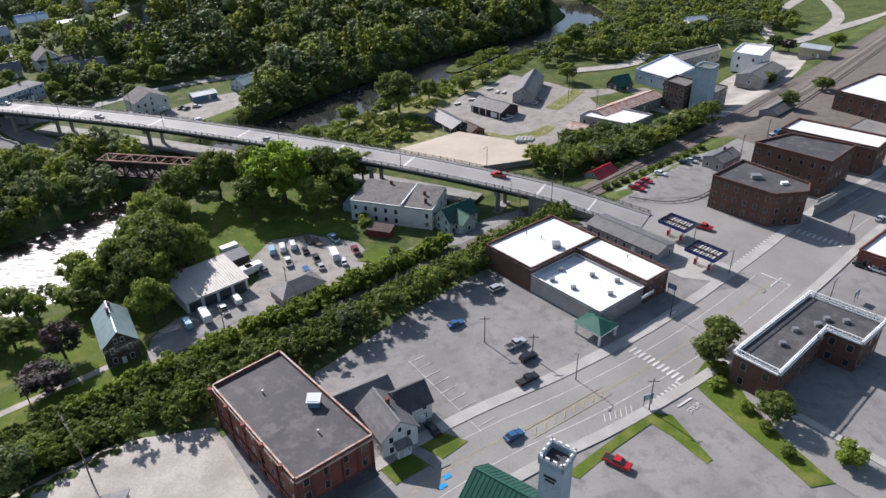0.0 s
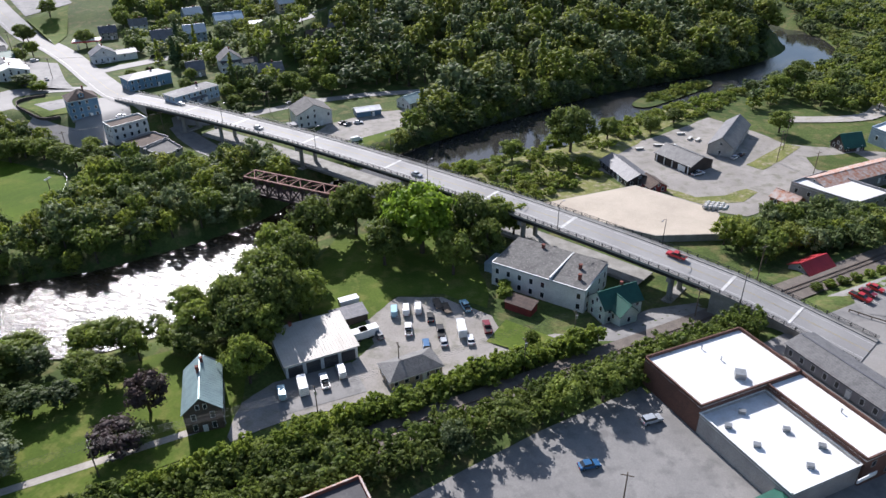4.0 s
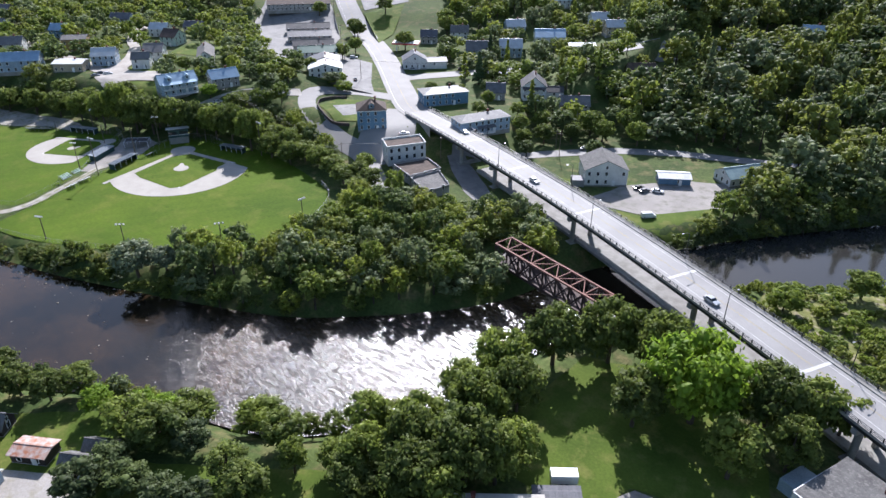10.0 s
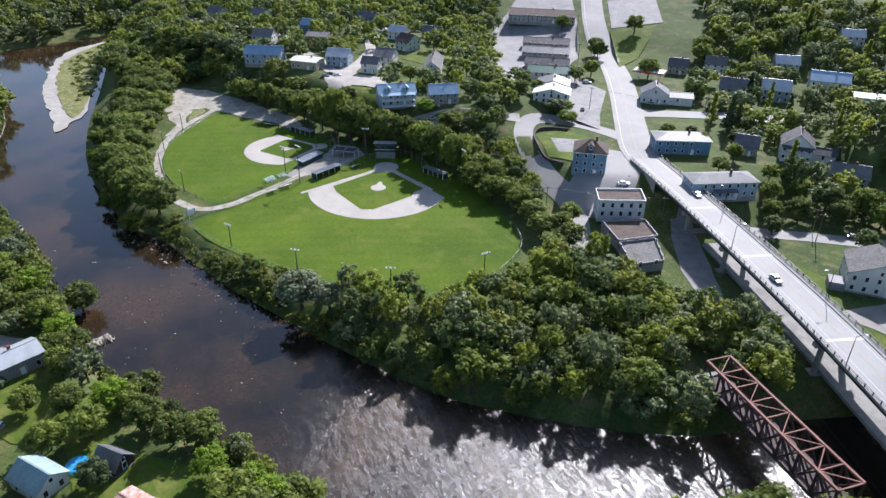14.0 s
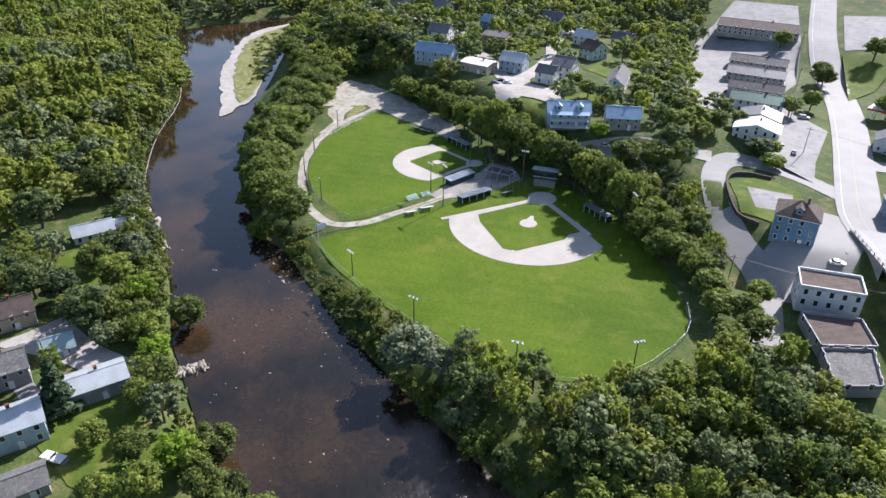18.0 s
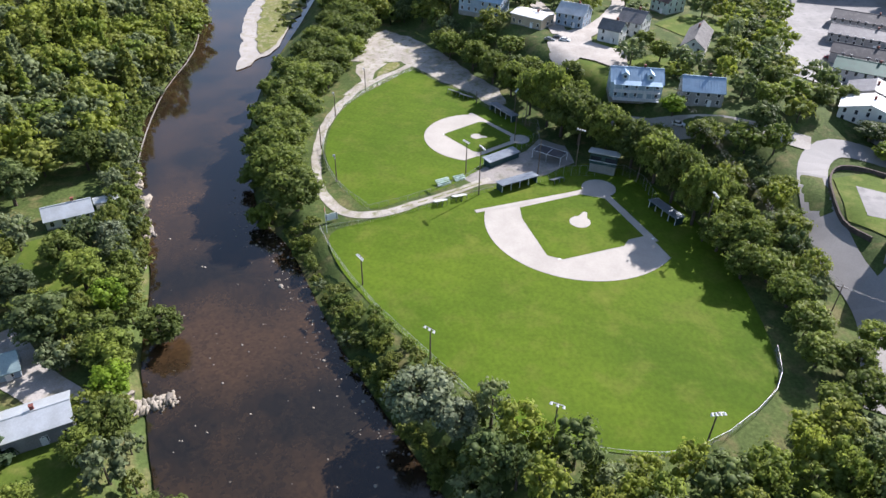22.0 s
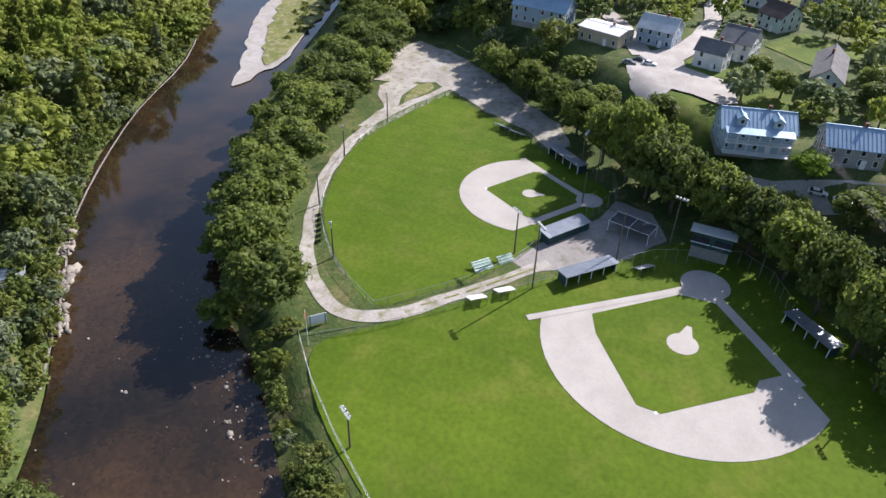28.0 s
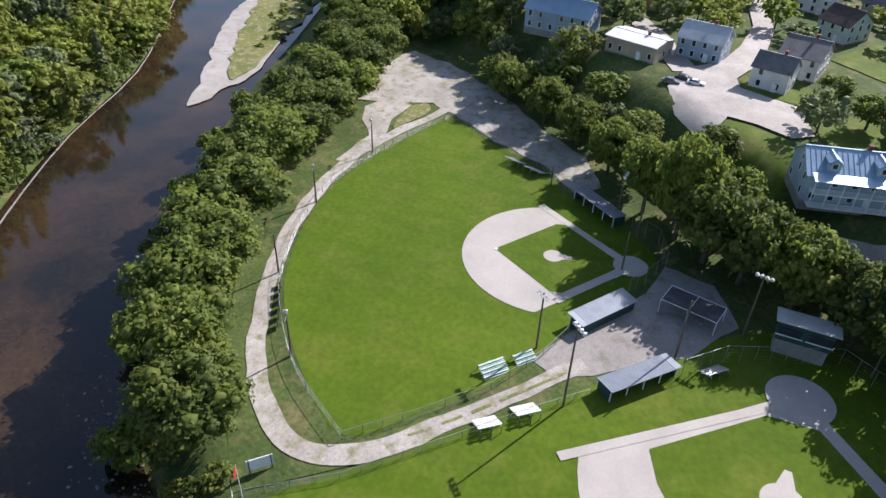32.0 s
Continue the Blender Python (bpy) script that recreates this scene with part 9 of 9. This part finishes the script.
part("base", M().box(-4.0, -1.5, 0, 4.0, 1.6, 3.0), CONCRETE, _b, "grey block base")
part("wall", M().box(-4.2, -1.6, 3.0, 4.2, 1.6, 6.4), DGREEN, _b)
part("roof", M().slab((-4.9, -2.4, 7.2), (4.9, -2.4, 7.2), (4.9, 2.2, 6.7), (-4.9, 2.2, 6.7), 0.15), METALROOF, _b)
for _x in (-2.3, 2.3):
    part("opening", M().box(_x - 1.7, -1.84, 4.4, _x + 1.7, -1.8, 5.8), GLASS, _b)
    part("sill", M().box(-2.1 + _x, -2.0, 4.2, 2.1 + _x, -1.8, 4.33), WHITEP, _b)
_b = thing("batting_cage", -315.8, 220.2, 0.05, 50, "dark netted batting cage with white frames", "batting cage")
for _x in (-5, 0, 5):
    part("frame", M().beam((_x, -2.5, 0), (_x, -2.5, 3), 0.1).beam((_x, 2.5, 0), (_x, 2.5, 3), 0.1).beam((_x, -2.5, 3), (_x, 2.5, 3), 0.1), WHITEP, _b)
for _y in (-2.5, 2.5):
    part("rail", M().beam((-5, _y, 3), (5, _y, 3), 0.08), WHITEP, _b)
part("net", M().box(-5, -2.45, 2.94, 5, 2.45, 2.97), BLACKROOF, _b, "dark net")


def bleachers(x, y, rot, w, rows, material, roofed=False):
    ob = thing("bleachers", x, y, 0.08, rot, "low bleacher benches beside the ball field", "bleachers", "bleachers")
    for i in range(rows):
        part("bench", M().box(-w / 2, -i * 0.62, 0.4 + 0.3 * i, w / 2, -i * 0.62 + 0.32, 0.46 + 0.3 * i), material, ob)
        part("foot_board", M().box(-w / 2, -i * 0.62 + 0.34, 0.15 + 0.3 * i, w / 2, -i * 0.62 + 0.52, 0.2 + 0.3 * i), material, ob)
    for u in (-w / 2 + 0.2, 0, w / 2 - 0.2):
        part("frame", M().beam((u, 0.3, 0.05), (u, -rows * 0.62 + 0.3, 0.3 * rows + 0.05), 0.1).beam((u, -rows * 0.62 + 0.3, 0), (u, -rows * 0.62 + 0.3, 0.3 * rows + 0.05), 0.1), GREYSTEEL, ob)


GREENW = mat("green_white_boards", (0.35, 0.5, 0.45), (0.5, 0.6, 0.56), rough=0.6, s1=1, s2=5, bump=0.1, coords="obj")
bleachers(-302.1, 184.1, 295, 4.6, 4, GREENW)
bleachers(-304.9, 189.3, 295, 3.8, 3, GREENW)
bleachers(-292.6, 181.4, 105, 3.6, 5, WHITEP)
bleachers(-295.0, 187.4, 105, 3.8, 5, WHITEP)
bleachers(-372.6, 196.6, 45, 4.6, 5, GREYSTEEL)
bleachers(-368, 200.6, 45, 4.6, 5, GREYSTEEL)
bleachers(-302.5, 219, 110, 4.0, 4, GREYSTEEL)


def fence(name, line, h=1.8, step=3.0, z=0.05, label="wire mesh fence on thin steel posts", net=5):
    """Posts, top rail and strands."""
    ob = thing(name, 0, 0, 0, 0, label, "fence", "field fences")
    pts = dense(line, step)
    me = M().cyl((0, 0, -0.2), (0, 0, h), 0.05, 6).mesh("post", GREYSTEEL)
    for x, y in pts:
        piece("post", me, ob, x, y, z)
    part("top_rail", M().sweep([(ax, ay, z + h) for ax, ay in pts], 0.04, 4), GREYSTEEL, ob)
    for i in range(net):
        part("wire", M().sweep([(ax, ay, z + 0.1 + (h - 0.2) * i / net) for ax, ay in pts], 0.012, 3), GREYSTEEL, ob)


fence("field_fence", curve([(-397, 181.8), (-385.8, 170), (-366, 155), (-349.6, 148.8), (-330.7, 146.5), (-318, 147.8), (-303, 152.5), (-289.6, 160.8)], 4))
fence("field_fence", [(-289.6, 160.8), (-293.8, 172.2), (-298.8, 183), (-306, 192.3), (-311.5, 197.5)])
fence("field_fence", [(-397, 181.8), (-384, 190.8), (-371, 200.9), (-357, 207.2)], 1.4)
fence("field_fence", [(-280.5, 148), (-283, 161), (-288.5, 175), (-294.6, 190), (-297.6, 198.5)], 1.4)
fence("field_fence", [(-281, 147), (-269.6, 150.6), (-257.7, 155.6), (-243, 163)], 1.4)
fence("field_fence", curve([(-243, 163), (-219.5, 178), (-206, 187), (-199.5, 202), (-197.8, 221), (-210.5, 243.5), (-223, 250)], 3), 1.8, 4.0)
fence("backstop_fence", [(-344, 217), (-338, 221), (-330, 220), (-325, 214.5), (-322, 210.5)], 3.6, 2.5)
fence("backstop_fence", [(-301.5, 214), (-304.5, 222), (-304, 232), (-303.5, 241), (-296, 245), (-286, 245)], 3.6, 2.5)
_b = thing("sign_board", -284.6, 150.2, 0.1, 110, "white sign board standing by the field gate", "sign")
part("panel", M().box(-1.8, -0.06, 0.5, 1.8, 0.06, 2.6), WHITEP, _b)
for _x in (-1.5, 1.5):
    part("post", M().box(_x - 0.08, -0.14, -0.2, _x + 0.08, -0.06, 2.7), WOOD, _b)
_b = thing("flagpole", -279, 149, 0.1, 0, "white flagpole with a small flag", "flagpole")
part("pole", M().cyl((0, 0, -0.2), (0, 0, 8.5), 0.07, 8, 0.04), WHITEP, _b)
part("flag", M().box(0.05, -0.02, 7.2, 1.3, 0.02, 8.2), REDROOF, _b)
for _i in range(6):
    _t = _i / 5
    _b = thing("bench_block", -324.5 + 11 * _t, 146.9 + 1.2 * _t, 0.12, 8, "black advertising board on the field fence", "board", "boards along the field fence")
    part("panel", M().box(-0.7, -0.05, 0.3, 0.7, 0.05, 1.5), RUBBER, _b)

# ---- poles and wires ----
def utility_pole(x, y, h=10.0, rot=0.0, z=None, box=False):
    z = ground_z(x, y) if z is None else z
    ob = thing("utility_pole", x, y, z, rot, "weathered wooden utility pole with a cross-arm", "utility pole", "utility poles")
    part("pole", M().cyl((0, 0, -0.5), (0, 0, h), 0.16, 8, 0.11), WOOD, ob)
    arm = part("cross_arm", M().box(-1.2, -0.07, h - 0.9, 1.2, 0.07, h - 0.74), WOOD, ob)
    for u in (-1.1, -0.4, 0.4, 1.1):
        part("insulator", M().cyl((u, 0, h - 0.74), (u, 0, h - 0.55), 0.05, 6), GREYSTEEL, arm)
    if box:
        part("transformer", M().cyl((0.35, 0, h - 2.2), (0.35, 0, h - 1.2), 0.28, 10), GREYSTEEL, ob)
    return x, y, z + h - 0.6, rot


def wires(name, a, b, n=3, sag=0.8):
    ob = thing(name, 0, 0, 0, 0, "thin sagging overhead wires between poles", "wires", "overhead wires")
    for i in range(n):
        u = -1.1 + 2.2 * i / max(1, n - 1)
        pts = []
        for k in range(9):
            t = k / 8
            p = [a[j] + (b[j] - a[j]) * t for j in range(3)]
            w = u
            pts.append((p[0] + w * math.cos(radians(a[3])), p[1] + w * math.sin(radians(a[3])), p[2] - sag * 4 * t * (1 - t)))
        part("wire", M().sweep(pts, 0.014, 4), DARKSTEEL, ob)


_pl = [utility_pole(*a) for a in ((-135, 82, 10, -48), (-94, 119, 10, -48), (-57, 146, 10, -48, None, True), (-45, 167, 9, -48), (-5, 188, 10, -48, None, True), (25, 206, 9, -48))]
for _a, _b in ((0, 1), (1, 2), (2, 4), (4, 5)):
    wires("overhead_wires", _pl[_a], _pl[_b], 5)
_pl = [utility_pole(*a) for a in ((-68, 94, 10, -40, 6), (-79, 107, 9, -40), (-15, 172, 10, -48, None, True), (10, 136, 8, 0, 6), (21, 130, 7, 0, 6), (44, 112, 9, 0, 6), (43, 231, 12, 40), (74, 180, 8, 0, 6), (94, 142, 8, 0, 6))]
wires("overhead_wires", _pl[0], _pl[1], 3)
_pl = [utility_pole(*a) for a in ((-300, 338, 11, 50), (-256, 372, 11, 40), (-330, 352, 11, 50), (-372, 384, 11, 50), (-420, 418, 11, 50), (-206, 300, 10, 60), (-232, 268, 10, 60), (-262, 268, 10, 60), (-322, 262, 10, 70), (-172, 338, 11, 40), (-178, 344, 9, 40))]
for _a, _b in ((0, 1), (0, 2), (2, 3), (3, 4), (5, 6), (6, 7), (7, 8)):
    wires("overhead_wires", _pl[_a], _pl[_b], 4)
_pl = [utility_pole(*a) for a in ((60, 330, 14, 0), (64, 344, 14, 0), (72, 320, 10, 30), (112, 246, 10, 40), (128, 262, 10, 40), (-225, 82, 9, 30), (-250, 60, 9, 30))]
wires("overhead_wires", _pl[5], _pl[6], 3)

# ---- small things ----
_b = thing("paddling_pool", -172, 109, ground_z(-172, 109) + 0.08, 0, "round blue garden pool on a lawn", "pool")
part("rim", M().cyl((0, 0, 0), (0, 0, 1.0), 2.3, 24), BLUEPLASTIC, _b)
part("water", M().cyl((0, 0, 0.99), (0, 0, 1.03), 2.1, 24), BLUEPLASTIC, _b)
_b = thing("boat", -193.5, 91.5, ground_z(-193.5, 91.5) + 0.12, 60, "white motorboat on a trailer beside the lane", "boat")
part("hull", loft([(-2.6, 0.9), (-2.5, 0.4), (1.4, 0.4), (2.9, 1.05)], 1.0, -0.1), WHITEP, _b)
part("windshield", M().box(0.1, -0.7, 1.0, 0.3, 0.7, 1.5), GLASS, _b)
part("trailer", M().box(-2.4, -0.8, 0.2, 3.4, 0.8, 0.38), GREYSTEEL, _b)
for _i in range(14):
    _x, _y = 30 + (_i % 5) * 1.6 + (_i // 5) * 0.5, 274 + (_i // 5) * 1.7
    _b = thing("wrapped_bale", _x, _y, 3.1 + 0.0, 40, "white wrapped bale on the slab's edge", "bale", "wrapped bales")
    part("wrap", M().cyl((-0.8, 0, 0.7), (0.8, 0, 0.7), 0.7, 12), TAUPE, _b)
    part("end", M().cyl((0.8, 0, 0.7), (0.84, 0, 0.7), 0.5, 10), RUBBER, _b)
for _i in range(16):
    _x, _y = -2 + _rnd.uniform(0, 34), 322 + _rnd.uniform(0, 34)
    if inside(_x, _y, [(-4, 318), (14, 346), (34, 372), (44, 350), (34, 332), (14, 334)]):
        _b = thing("lumber_stack", _x, _y, ground_z(_x, _y) + 0.1, _rnd.uniform(0, 90), "stack of sawn timber in the yard", "timber stack", "timber stacks")
        for _k in range(3):
            part("layer", M().box(-1.8, -0.6, 0.32 * _k, 1.8, 0.6, 0.32 * _k + 0.27), WOOD if _k % 2 else TAUPE, _b)
_b = thing("guard_rail", 0, 0, 0, 0, "curved timber guard rail round the car park", "guard rail")
_g = dense(curve([(63, 214), (74, 210), (85, 213), (93, 220), (100, 232)], 4), 2.2)
for _x, _y in _g:
    part("post", M().box(_x - 0.1, _y - 0.1, 5.6, _x + 0.1, _y + 0.1, 6.9), WOOD, _b)
_m = M()
for (_ax, _ay), (_bx, _by) in zip(_g, _g[1:]):
    _m.beam((_ax, _ay, 6.7), (_bx, _by, 6.7), 0.14, 0.3)
part("rail", _m, WOOD, _b)
for _x, _y, _r in ((61, 156, -49), (44, 113.5, 20), (108, 152, 40)):
    _b = thing("street_sign", _x, _y, ground_z(_x, _y) + 0.1, _r, "small board sign on two posts", "sign", "street signs")
    part("panel", M().box(-1.3, -0.08, 1.6, 1.3, 0.08, 3.2), SIDE_PALEBLUE, _b)
    for _u in (-1.0, 1.0):
        part("post", M().box(_u - 0.07, -0.15, -0.2, _u + 0.07, -0.08, 3.2), DARKSTEEL, _b)
_lamps = ((58, 146, 130), (80, 166, 130), (100, 150, -50), (123, 186, 130), (30, 122, 130), (92, 200, -50))
for _x, _y, _r in _lamps:
    street_lamp(_x, _y, 6.1, _r, 7.5, 1.6)
_b = thing("substation", 185, 475, ground_z(185, 475), 30, "grey steel lattice substation behind a fence", "substation")
for _i in range(5):
    for _j in range(3):
        part("mast", M().beam((_i * 6 - 12, _j * 7 - 7, -0.5), (_i * 6 - 12, _j * 7 - 7, 8), 0.3), GREYSTEEL, _b)
for _j in range(3):
    part("bus_bar", M().beam((-12, _j * 7 - 7, 7.6), (12, _j * 7 - 7, 7.6), 0.3), GREYSTEEL, _b)
    part("transformer", M().box(-9 + 7 * _j, -3, 0, -5 + 7 * _j, 0, 2.6), GREYSTEEL, _b)
